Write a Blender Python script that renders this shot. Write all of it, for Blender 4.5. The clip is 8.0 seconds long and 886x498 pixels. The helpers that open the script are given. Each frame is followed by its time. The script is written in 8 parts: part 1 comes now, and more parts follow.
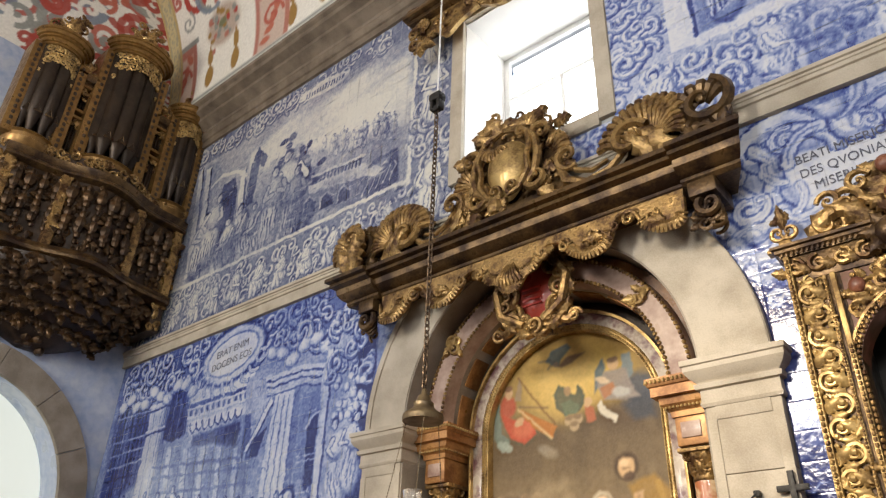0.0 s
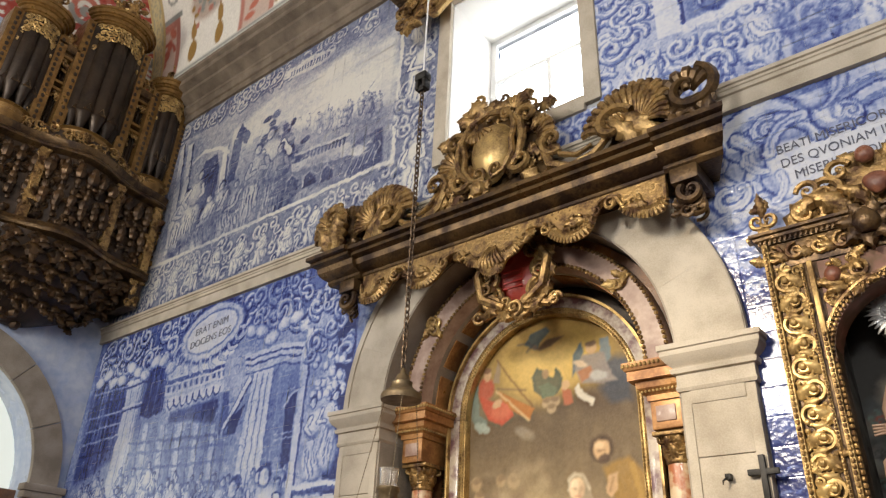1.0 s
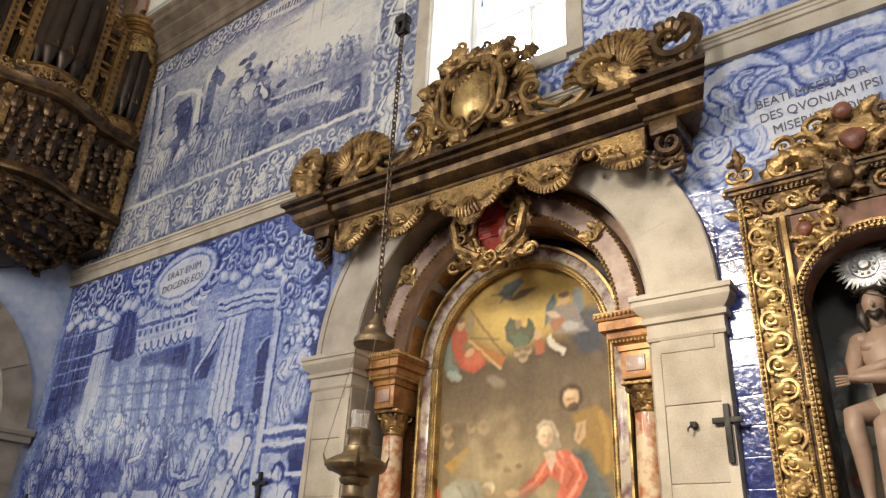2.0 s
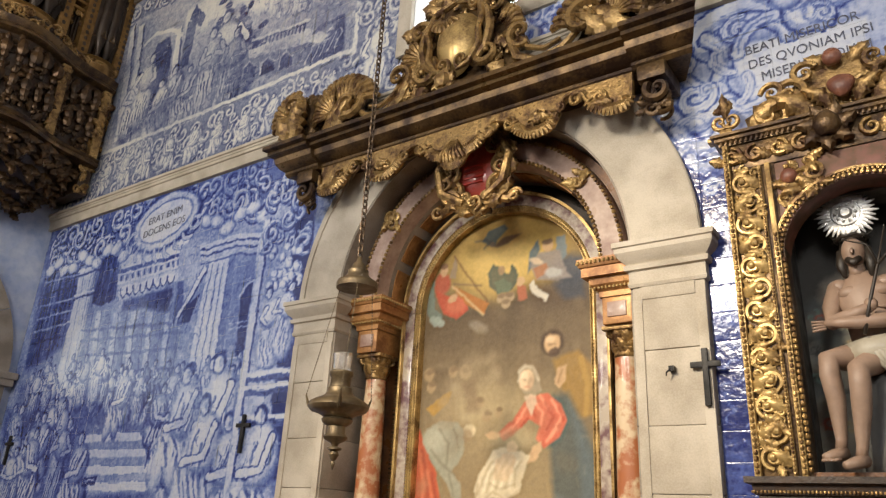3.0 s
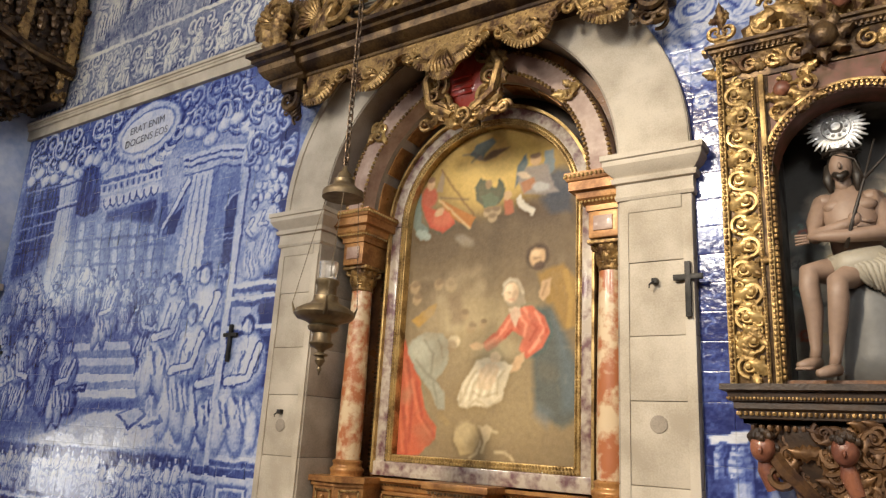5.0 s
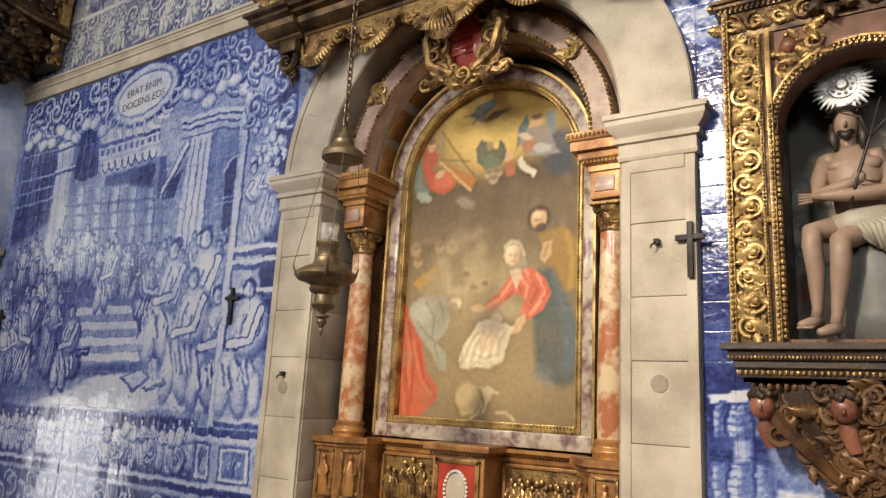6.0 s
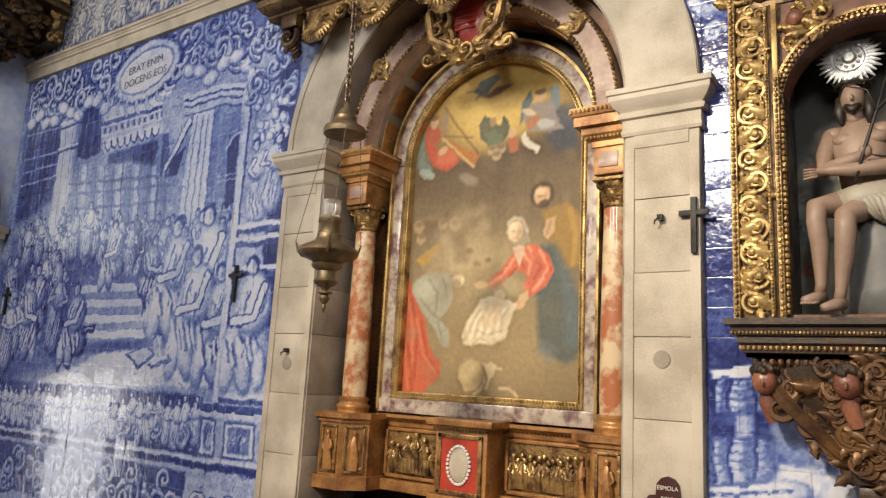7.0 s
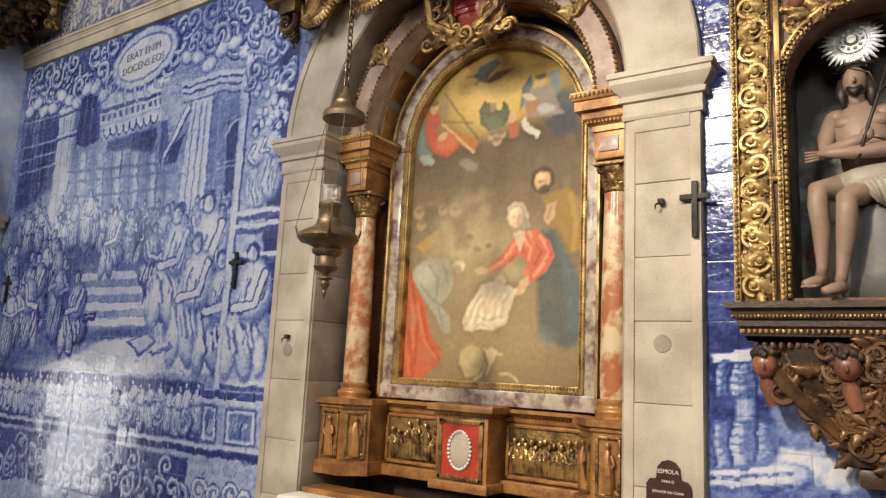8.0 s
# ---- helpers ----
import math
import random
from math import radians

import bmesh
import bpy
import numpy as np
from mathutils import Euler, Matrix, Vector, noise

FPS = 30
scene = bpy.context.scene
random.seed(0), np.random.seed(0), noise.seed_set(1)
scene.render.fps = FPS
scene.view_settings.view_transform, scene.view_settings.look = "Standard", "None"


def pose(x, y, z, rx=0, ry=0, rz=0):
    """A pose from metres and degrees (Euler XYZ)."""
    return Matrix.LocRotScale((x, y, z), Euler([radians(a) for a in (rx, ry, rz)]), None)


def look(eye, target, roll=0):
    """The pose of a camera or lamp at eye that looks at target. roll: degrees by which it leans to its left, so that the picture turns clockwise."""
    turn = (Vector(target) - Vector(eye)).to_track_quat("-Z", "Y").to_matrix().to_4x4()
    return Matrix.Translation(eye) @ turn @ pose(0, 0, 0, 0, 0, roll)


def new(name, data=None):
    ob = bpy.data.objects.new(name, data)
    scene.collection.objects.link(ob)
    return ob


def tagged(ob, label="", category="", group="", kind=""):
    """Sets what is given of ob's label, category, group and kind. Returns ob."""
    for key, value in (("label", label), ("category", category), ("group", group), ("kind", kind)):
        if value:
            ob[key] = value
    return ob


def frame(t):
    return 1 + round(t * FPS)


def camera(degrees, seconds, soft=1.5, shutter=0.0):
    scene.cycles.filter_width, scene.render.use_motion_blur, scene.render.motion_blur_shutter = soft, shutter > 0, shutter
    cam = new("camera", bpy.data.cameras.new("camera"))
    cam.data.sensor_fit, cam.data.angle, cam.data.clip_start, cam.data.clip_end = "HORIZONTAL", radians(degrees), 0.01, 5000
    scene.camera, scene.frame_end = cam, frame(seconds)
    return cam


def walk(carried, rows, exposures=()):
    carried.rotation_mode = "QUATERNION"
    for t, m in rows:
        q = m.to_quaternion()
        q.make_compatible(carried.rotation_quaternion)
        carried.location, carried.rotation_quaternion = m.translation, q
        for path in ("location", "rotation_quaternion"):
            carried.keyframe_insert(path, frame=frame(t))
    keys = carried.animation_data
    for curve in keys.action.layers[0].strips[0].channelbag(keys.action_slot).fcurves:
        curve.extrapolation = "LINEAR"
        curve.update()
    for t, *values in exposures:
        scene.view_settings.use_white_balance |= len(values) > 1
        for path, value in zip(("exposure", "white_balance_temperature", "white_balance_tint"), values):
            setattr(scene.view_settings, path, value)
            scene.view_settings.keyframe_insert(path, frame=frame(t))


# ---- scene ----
cam = camera(62.97, 8.0, soft=1.3)
# seconds, eye (x, y, z), turn (rx, ry, rz)
ROWS = [
    (0.0, 2.360, -3.597, 1.729, 119.55, -1.76, 40.09),
    (0.5, 2.362, -3.598, 1.723, 119.34, -1.92, 39.44),
    (1.0, 2.357, -3.587, 1.715, 118.33, -2.26, 38.24),
    (1.5, 2.346, -3.570, 1.699, 116.76, -2.55, 36.99),
    (3.0, 2.322, -3.522, 1.659, 111.10, -2.80, 34.57),
    (3.5, 2.323, -3.516, 1.646, 109.46, -2.84, 34.29),
    (4.0, 2.324, -3.507, 1.639, 107.94, -3.10, 33.76),
    (4.5, 2.315, -3.500, 1.630, 106.47, -3.42, 33.21),
    (5.0, 2.308, -3.491, 1.613, 104.95, -3.22, 33.37),
    (6.5, 2.294, -3.468, 1.591, 101.21, -3.04, 33.60),
    (7.0, 2.300, -3.462, 1.586, 100.51, -3.01, 33.84),
    (7.5, 2.299, -3.463, 1.584, 100.03, -2.91, 33.83),
    (8.0, 2.295, -3.455, 1.572, 99.58, -2.80, 33.89),
]
walk(cam, [(t, pose(x, y, z, rx, ry, rz)) for t, x, y, z, rx, ry, rz in ROWS],
     exposures=[(0.0, 0.0), (8.0, 0.0)])

# ---- light: daylight through the high windows, a warm lamp of the nave ----
world = bpy.data.worlds.new("sky")
scene.world = world
world.use_nodes = True
wn = world.node_tree.nodes
sky = wn.new("ShaderNodeTexSky")
sky.sky_type, sky.sun_disc = "NISHITA", False
sky.sun_elevation, sky.sun_rotation = radians(45), radians(200)
world.node_tree.links.new(sky.outputs[0], wn["Background"].inputs[0])
wn["Background"].inputs[1].default_value = 0.12


def area_lamp(name, eye, target, sx, sy, power, colour):
    data = bpy.data.lights.new(name, "AREA")
    data.shape, data.size, data.size_y, data.energy, data.color = "RECTANGLE", sx, sy, power, colour
    ob = new(name, data)
    ob.matrix_world = look(eye, target)
    return ob


# daylight standing in the openings of the high windows; the opposite row is unseen
DAY = (1.0, 0.96, 0.89)
area_lamp("window_light", (0, 0.85, 5.9), (0, -3, 4.9), 1.1, 1.5, 26, (0.95, 0.98, 1.0))
for wx in (-3.9, -0.15, 3.6):
    # the leftmost is tinted warm, standing in for warm light on the upper left
    area_lamp("window_light", (wx, -7.15, 5.1), (wx * 0.8, 0, 6.8), 1.35, 1.35, 200 if wx < -1 else 186, (1.0, 0.90, 0.76) if wx < -1 else DAY)
# warm lamp of the nave on the opposite cornice
spot = bpy.data.lights.new("nave_lamp", "SPOT")
spot.energy, spot.color, spot.spot_size, spot.spot_blend, spot.shadow_soft_size = 2150, (1.0, 0.83, 0.60), radians(50), 0.8, 0.26
lamp = new("nave_lamp", spot)
lamp.matrix_world = look((-0.5, -6.6, 5.6), (1.35, 0.2, 0.6))


# ---- mesh helpers ----
class Shape:
    """Collects vertices and faces of one mesh."""

    def __init__(self):
        self.v, self.f, self.marks = [], [], []

    def mark(self, kind):
        """What follows is a carved piece of this kind."""
        self.marks.append((kind, len(self.v), len(self.f)))

    def add(self, vs, fs, m=None):
        o = len(self.v)
        if m is not None:
            vs = [m @ Vector(p) for p in vs]
        self.v.extend([tuple(p) for p in vs])
        self.f.extend([tuple(i + o for i in q) for q in fs])
        return self

    def box(self, x0, x1, y0, y1, z0, z1, m=None, bevel=0.0):
        b = min(bevel, (x1 - x0) / 3, (y1 - y0) / 3, (z1 - z0) / 3)
        if b <= 0:
            vs = [(x, y, z) for x in (x0, x1) for y in (y0, y1) for z in (z0, z1)]
            return self.add(vs, [(0, 1, 3, 2), (4, 6, 7, 5), (0, 4, 5, 1), (2, 3, 7, 6), (0, 2, 6, 4), (1, 5, 7, 3)], m)
        bm = bmesh.new()
        bmesh.ops.create_cube(bm, size=1)
        for p in bm.verts:
            p.co = Vector(((x0 + x1) / 2 + p.co.x * (x1 - x0), (y0 + y1) / 2 + p.co.y * (y1 - y0), (z0 + z1) / 2 + p.co.z * (z1 - z0)))
        bmesh.ops.bevel(bm, geom=bm.edges[:], offset=b, segments=2, profile=0.6, affect="EDGES")
        bm.verts.index_update()
        self.add([p.co.copy() for p in bm.verts], [[p.index for p in q.verts] for q in bm.faces], m)
        bm.free()
        return self

    def rings(self, rows, closed=True, caps=True, m=None):
        """Skin through rings of equal length."""
        n, vs, fs = len(rows[0]), [p for r in rows for p in r], []
        for i in range(len(rows) - 1):
            for j in range(n if closed else n - 1):
                k = (j + 1) % n
                fs.append((i * n + j, i * n + k, (i + 1) * n + k, (i + 1) * n + j))
        if caps and closed:
            fs.append(tuple(range(n))[::-1])
            fs.append(tuple((len(rows) - 1) * n + j for j in range(n)))
        return self.add(vs, fs, m)

    def lathe(self, prof, seg=20, m=None, arc=2 * math.pi, start=0.0):
        """Turns (radius, height) rows round z."""
        full = abs(arc - 2 * math.pi) < 1e-6
        n = seg if full else seg + 1
        rows = [[(r * math.cos(start + arc * j / seg), r * math.sin(start + arc * j / seg), z) for j in range(n)] for r, z in prof]
        return self.rings(rows, closed=full, caps=full, m=m)

    def tube(self, pts, radii, seg=7, m=None, flat=1.0, up=(0, -1, 0)):
        """A tapering tube through points; flat squeezes it along up."""
        pts = [Vector(p) for p in pts]
        upv, rows = Vector(up), []
        for i, p in enumerate(pts):
            t = (pts[min(i + 1, len(pts) - 1)] - pts[max(i - 1, 0)]).normalized()
            a = t.cross(upv)
            a = a.normalized() if a.length > 1e-4 else t.orthogonal().normalized()
            b = a.cross(t).normalized()
            r = radii[i] if hasattr(radii, "__len__") else radii
            rows.append([p + a * (r * math.cos(q)) + b * (r * flat * math.sin(q)) for q in (2 * math.pi * j / seg for j in range(seg))])
        return self.rings(rows, m=m)

    def sweep(self, path, prof, m=None, closed_prof=True):
        """Profile rows (out, up) carried along path rows (point, out direction); up is z."""
        rows = []
        for p, d in path:
            p, d = Vector(p), Vector(d)
            rows.append([p + d * o + Vector((0, 0, u)) for o, u in prof])
        return self.rings(rows, closed=closed_prof, caps=closed_prof, m=m)

    def arch(self, cx, cz, prof, a0=0.0, a1=math.pi, seg=40):
        """Profile rows (radius, y) carried round an arch in the xz plane."""
        rows = []
        for i in range(seg + 1):
            a = a0 + (a1 - a0) * i / seg
            rows.append([(cx + r * math.cos(a), y, cz + r * math.sin(a)) for r, y in prof])
        return self.rings(rows)


def put(name, shape, mat, parent=None, label="", smooth=True, angle=40):
    me = bpy.data.meshes.new(name)
    me.from_pydata(shape.v, [], shape.f)
    bm = bmesh.new()
    bm.from_mesh(me)
    bmesh.ops.recalc_face_normals(bm, faces=bm.faces[:])
    if smooth:
        lim = radians(angle)
        for e in bm.edges:
            e.smooth = len(e.link_faces) == 2 and e.calc_face_angle(0) < lim
        for q in bm.faces:
            q.smooth = True
    bm.to_mesh(me)
    bm.free()
    me.materials.append(mat)
    ob = new(name, me)
    if parent is not None:
        ob.parent = parent
    if label:
        tagged(ob, label)
    return ob


def thing(name, label, category, group="", kind="", at=(0, 0, 0)):
    ob = new(name)
    ob.location = at
    return tagged(ob, label, category, group, kind)


def carve(shape, mat, parent, rest="rail"):
    """Each marked piece of the shape becomes a part of its own."""
    marks = ([] if shape.marks and shape.marks[0][1] == 0 else [(rest, 0, 0)]) + shape.marks + [("", len(shape.v), len(shape.f))]
    for (kind, v0, f0), (_, v1, f1) in zip(marks, marks[1:]):
        if f1 > f0:
            one = Shape()
            one.v, one.f = shape.v[v0:v1], [tuple(i - v0 for i in q) for q in shape.f[f0:f1]]
            put(kind, one, mat, parent)


# ---- materials ----
def material(name, base, rough=0.6, metal=0.0, vary=0.25, scale=6.0, fine=60.0, bump=0.2, dist=0.01, tint=None, spread=(0.35, 0.65), coat=0.0, rvary=0.15):
    """Two scales of noise mix base and tint; fine noise gives relief and gloss variation."""
    mat = bpy.data.materials.new(name)
    mat.use_nodes = True
    nt = mat.node_tree
    N, L = nt.nodes, nt.links
    bs = N["Principled BSDF"]
    co = N.new("ShaderNodeNewGeometry")
    big, small = N.new("ShaderNodeTexNoise"), N.new("ShaderNodeTexNoise")
    big.inputs["Scale"].default_value, small.inputs["Scale"].default_value = scale, fine
    big.inputs["Detail"].default_value, small.inputs["Detail"].default_value = 6, 4
    for t in (big, small):
        L.new(co.outputs["Position"], t.inputs["Vector"])
    ramp = N.new("ShaderNodeValToRGB")
    tint = tint or tuple(c * (1 - vary) for c in base)
    ramp.color_ramp.elements[0].position, ramp.color_ramp.elements[1].position = spread
    ramp.color_ramp.elements[0].color, ramp.color_ramp.elements[1].color = (*tint, 1), (*base, 1)
    mixf = N.new("ShaderNodeMath")
    mixf.operation = "MULTIPLY_ADD"
    L.new(small.outputs[0], mixf.inputs[0])
    mixf.inputs[1].default_value = 0.35
    sub = N.new("ShaderNodeMath")
    sub.operation = "SUBTRACT"
    L.new(big.outputs[0], sub.inputs[0])
    sub.inputs[1].default_value = 0.175
    L.new(sub.outputs[0], mixf.inputs[2])
    L.new(mixf.outputs[0], ramp.inputs[0])
    L.new(ramp.outputs[0], bs.inputs["Base Color"])
    mr = N.new("ShaderNodeMapRange")
    L.new(big.outputs[0], mr.inputs[0])
    mr.inputs[1].default_value, mr.inputs[2].default_value = 0.3, 0.7
    mr.inputs[3].default_value, mr.inputs[4].default_value = min(1, rough + rvary), max(0.03, rough - rvary)
    L.new(mr.outputs[0], bs.inputs["Roughness"])
    bs.inputs["Metallic"].default_value = metal
    bs.inputs["Coat Weight"].default_value = coat
    bp = N.new("ShaderNodeBump")
    bp.inputs["Strength"].default_value, bp.inputs["Distance"].default_value = bump, dist
    L.new(small.outputs[0], bp.inputs["Height"])
    L.new(bp.outputs[0], bs.inputs["Normal"])
    return mat


GOLD = material("gilding", (0.37, 0.235, 0.088), 0.37, 0.58, tint=(0.070, 0.032, 0.013), scale=11, fine=60, spread=(0.36, 0.58), bump=0.6, dist=0.008)
GOLD_DARK = material("aged_gilding", (0.150, 0.090, 0.036), 0.40, 0.52, tint=(0.032, 0.016, 0.009), scale=7, fine=60, spread=(0.38, 0.64), bump=0.4, dist=0.008)
GOLD_PALE = material("bright_gilding", (0.56, 0.385, 0.15), 0.44, 0.50, tint=(0.17, 0.10, 0.035), scale=8, fine=70, spread=(0.32, 0.58), bump=0.25, dist=0.004)
DARKWOOD = material("dark_wood", (0.060, 0.034, 0.018), 0.45, tint=(0.018, 0.010, 0.006), scale=8, fine=80)
BROWN = material("varnished_wood", (0.23, 0.10, 0.035), 0.35, tint=(0.09, 0.036, 0.014), scale=8, fine=80, coat=0.3)
STONE = material("pale_granite", (0.52, 0.46, 0.37), 0.75, tint=(0.36, 0.31, 0.24), scale=4, fine=120, bump=0.25, dist=0.004)
# the pale granite's hue at about two thirds of its tone
STONE_DARK = material("dark_granite", (0.36, 0.31, 0.25), 0.75, tint=(0.22, 0.185, 0.145), scale=4, fine=120, bump=0.25, dist=0.004)
PLASTER = material("white_plaster", (0.80, 0.79, 0.76), 0.8, tint=(0.74, 0.72, 0.69), scale=2.5, fine=90, bump=0.1)
MORTAR = material("grout", (0.46, 0.47, 0.48), 0.85, tint=(0.30, 0.31, 0.33), scale=9, fine=90)
IRON = material("black_iron", (0.025, 0.022, 0.020), 0.55, 0.3, tint=(0.012, 0.011, 0.010), scale=20, fine=120)
FLOORMAT = material("floor_boards", (0.20, 0.12, 0.065), 0.45, tint=(0.12, 0.07, 0.04), scale=5, fine=70)


# ---- setting ----
def wall_with_openings(name, mat, outline, holes, y0, y1, label):
    """A wall in the xz plane from y0 to y1: outline box and holes as closed loops."""
    me = bpy.data.meshes.new(name)
    bm = bmesh.new()
    loops = [outline] + holes
    edges = []
    for lp in loops:
        vs = [bm.verts.new((x, y0, z)) for x, z in lp]
        edges += [bm.edges.new((vs[i], vs[(i + 1) % len(vs)])) for i in range(len(vs))]
    bmesh.ops.triangle_fill(bm, use_beauty=True, use_dissolve=False, edges=edges)
    res = bmesh.ops.extrude_face_region(bm, geom=bm.faces[:])
    for g in res["geom"]:
        if isinstance(g, bmesh.types.BMVert):
            g.co.y = y1
    bmesh.ops.recalc_face_normals(bm, faces=bm.faces[:])
    bm.to_mesh(me)
    bm.free()
    me.materials.append(mat)
    return tagged(new(name, me), label, "wall", kind="structure")


SPRING, R_IN, R_OUT = 3.11, 1.05, 1.42
WIN = (-0.62, 0.62, 5.05, 6.72)
arch_loop = [(R_IN, -0.2), (R_IN, SPRING)] + [(R_IN * math.cos(a), SPRING + R_IN * math.sin(a)) for a in np.linspace(0, math.pi, 33)[1:-1]] + [(-R_IN, SPRING), (-R_IN, -0.2)]
wall_with_openings("wall_north", MORTAR, [(-5.7, -0.2), (-R_IN, -0.2)] + arch_loop[::-1][1:-1] + [(R_IN, -0.2), (6.2, -0.2), (6.2, 8.6), (-5.7, 8.6)],
                   [[(WIN[0], WIN[2]), (WIN[1], WIN[2]), (WIN[1], WIN[3]), (WIN[0], WIN[3])], [(1.75, 1.91), (2.53, 1.91), (2.53, 3.27), (1.75, 3.27)]], 0.022, 0.75, "thick side wall of the nave with altar recess and high window")
tagged(put("recess_back", Shape().box(-1.3, 1.3, 0.75, 0.9, -0.2, 4.4), PLASTER), "plain back of the altar recess", "wall", kind="structure")
tagged(put("floor", Shape().box(-5.7, 6.2, -7.4, 1.0, -0.2, 0.0), FLOORMAT), "brown boarded church floor", "floor", kind="structure")


# ---- painted surfaces: a drawing on a fine grid, carried by the vertices ----
class Canvas:
    """A drawing over a rectangle (u, v); soft shapes are blended into it."""

    def __init__(self, u0, u1, v0, v1, step, ground):
        self.u0, self.v0, self.step = u0, v0, step
        self.nu, self.nv = int(round((u1 - u0) / step)) + 1, int(round((v1 - v0) / step)) + 1
        self.a = np.ones((self.nv, self.nu, len(ground))) * np.array(ground)
        self.U, self.V = np.meshgrid(u0 + np.arange(self.nu) * step, v0 + np.arange(self.nv) * step)

    def window(self, u0, u1, v0, v1):
        i0, i1 = int((u0 - self.u0) / self.step) - 1, int((u1 - self.u0) / self.step) + 2
        j0, j1 = int((v0 - self.v0) / self.step) - 1, int((v1 - self.v0) / self.step) + 2
        return slice(max(0, j0), max(0, min(self.nv, j1))), slice(max(0, i0), max(0, min(self.nu, i1)))

    def blend(self, w, mask, col, alpha=1.0):
        m = (np.clip(mask, 0, 1) * alpha)[..., None]
        self.a[w] = self.a[w] * (1 - m) + np.array(col, dtype=float) * m

    def ell(self, u, v, ru, rv, col, rot=0.0, soft=0.25, alpha=1.0):
        r = max(ru, rv) * (1 + soft)
        w = self.window(u - r, u + r, v - r, v + r)
        x, y = self.U[w] - u, self.V[w] - v
        c, s = math.cos(radians(rot)), math.sin(radians(rot))
        d = np.sqrt(((x * c + y * s) / ru) ** 2 + ((y * c - x * s) / rv) ** 2)
        self.blend(w, (1 + soft / 2 - d) / soft, col, alpha)

    def poly(self, pts, col, soft=0.012, alpha=1.0):
        us, vs = [p[0] for p in pts], [p[1] for p in pts]
        w = self.window(min(us) - soft, max(us) + soft, min(vs) - soft, max(vs) + soft)
        x, y = self.U[w], self.V[w]
        inside, dist = np.zeros(x.shape, bool), np.full(x.shape, 9.0)
        for (ax, ay), (bx, by) in zip(pts, pts[1:] + pts[:1]):
            dx, dy = bx - ax, by - ay
            t = np.clip(((x - ax) * dx + (y - ay) * dy) / (dx * dx + dy * dy + 1e-12), 0, 1)
            dist = np.minimum(dist, np.hypot(x - ax - t * dx, y - ay - t * dy))
            if abs(dy) > 1e-9:
                inside ^= ((ay > y) != (by > y)) & (x < ax + (y - ay) * dx / dy)
        self.blend(w, np.where(inside, 0.5 + dist / soft, 0.5 - dist / soft), col, alpha)

    def rect(self, u0, u1, v0, v1, col, soft=0.012, alpha=1.0):
        self.poly([(u0, v0), (u1, v0), (u1, v1), (u0, v1)], col, soft, alpha)

    def line(self, pts, width, col, alpha=1.0, soft=0.010):
        us, vs = [p[0] for p in pts], [p[1] for p in pts]
        r = width + soft
        w = self.window(min(us) - r, max(us) + r, min(vs) - r, max(vs) + r)
        x, y = self.U[w], self.V[w]
        dist = np.full(x.shape, 9.0)
        for (ax, ay), (bx, by) in zip(pts, pts[1:]):
            dx, dy = bx - ax, by - ay
            t = np.clip(((x - ax) * dx + (y - ay) * dy) / (dx * dx + dy * dy + 1e-12), 0, 1)
            dist = np.minimum(dist, np.hypot(x - ax - t * dx, y - ay - t * dy))
        self.blend(w, (width / 2 + soft / 2 - dist) / soft, col, alpha)

    def sample(self, u, v):
        i = np.clip(np.rint((u - self.u0) / self.step).astype(int), 0, self.nu - 1)
        j = np.clip(np.rint((v - self.v0) / self.step).astype(int), 0, self.nv - 1)
        return self.a[j, i]


def rough_edges(cv, spec, seed):
    """Shifts the drawing a little by soft noise, so that no outline stays a clean curve."""
    rs = np.random.RandomState(seed)
    du, dv = np.zeros((cv.nv, cv.nu)), np.zeros((cv.nv, cv.nu))
    for cell, amp in spec:
        for d in (du, dv):
            g = rs.rand(cv.nv // cell + 3, cv.nu // cell + 3) - 0.5
            y, x = np.arange(cv.nv) / cell, np.arange(cv.nu) / cell
            j, i = y.astype(int), x.astype(int)
            fy, fx = (y - j)[:, None], (x - i)[None]
            fy, fx = fy * fy * (3 - 2 * fy), fx * fx * (3 - 2 * fx)
            d += 2 * amp * (g[j][:, i] * (1 - fy) * (1 - fx) + g[j][:, i + 1] * (1 - fy) * fx + g[j + 1][:, i] * fy * (1 - fx) + g[j + 1][:, i + 1] * fy * fx)
    jj, ii = np.meshgrid(np.arange(cv.nv), np.arange(cv.nu), indexing="ij")
    cv.a = cv.a[np.clip(np.rint(jj + dv), 0, cv.nv - 1).astype(int), np.clip(np.rint(ii + du), 0, cv.nu - 1).astype(int)]


def spiral(u, v, r, turns=1.5, start=0.0, hand=1, n=26):
    out = []
    for i in range(n + 1):
        k = i / n
        a = start + hand * 2 * math.pi * turns * k
        out.append((u + r * (1 - 0.86 * k) * math.cos(a), v + r * (1 - 0.86 * k) * math.sin(a)))
    return out


rng = random.Random(7)


def ink(x):
    return (x,)


def scroll(c, u, v, r, hand=1, start=0.0, tone=0.1, edge=0.75, wid=0.30):
    p = spiral(u, v, r, 1.4, start, hand)
    c.line(p, r * wid * 1.7, ink(edge), 0.8)
    c.line(p, r * wid, ink(tone), 0.9)
    c.ell(u, v, r * 0.16, r * 0.16, ink(tone))


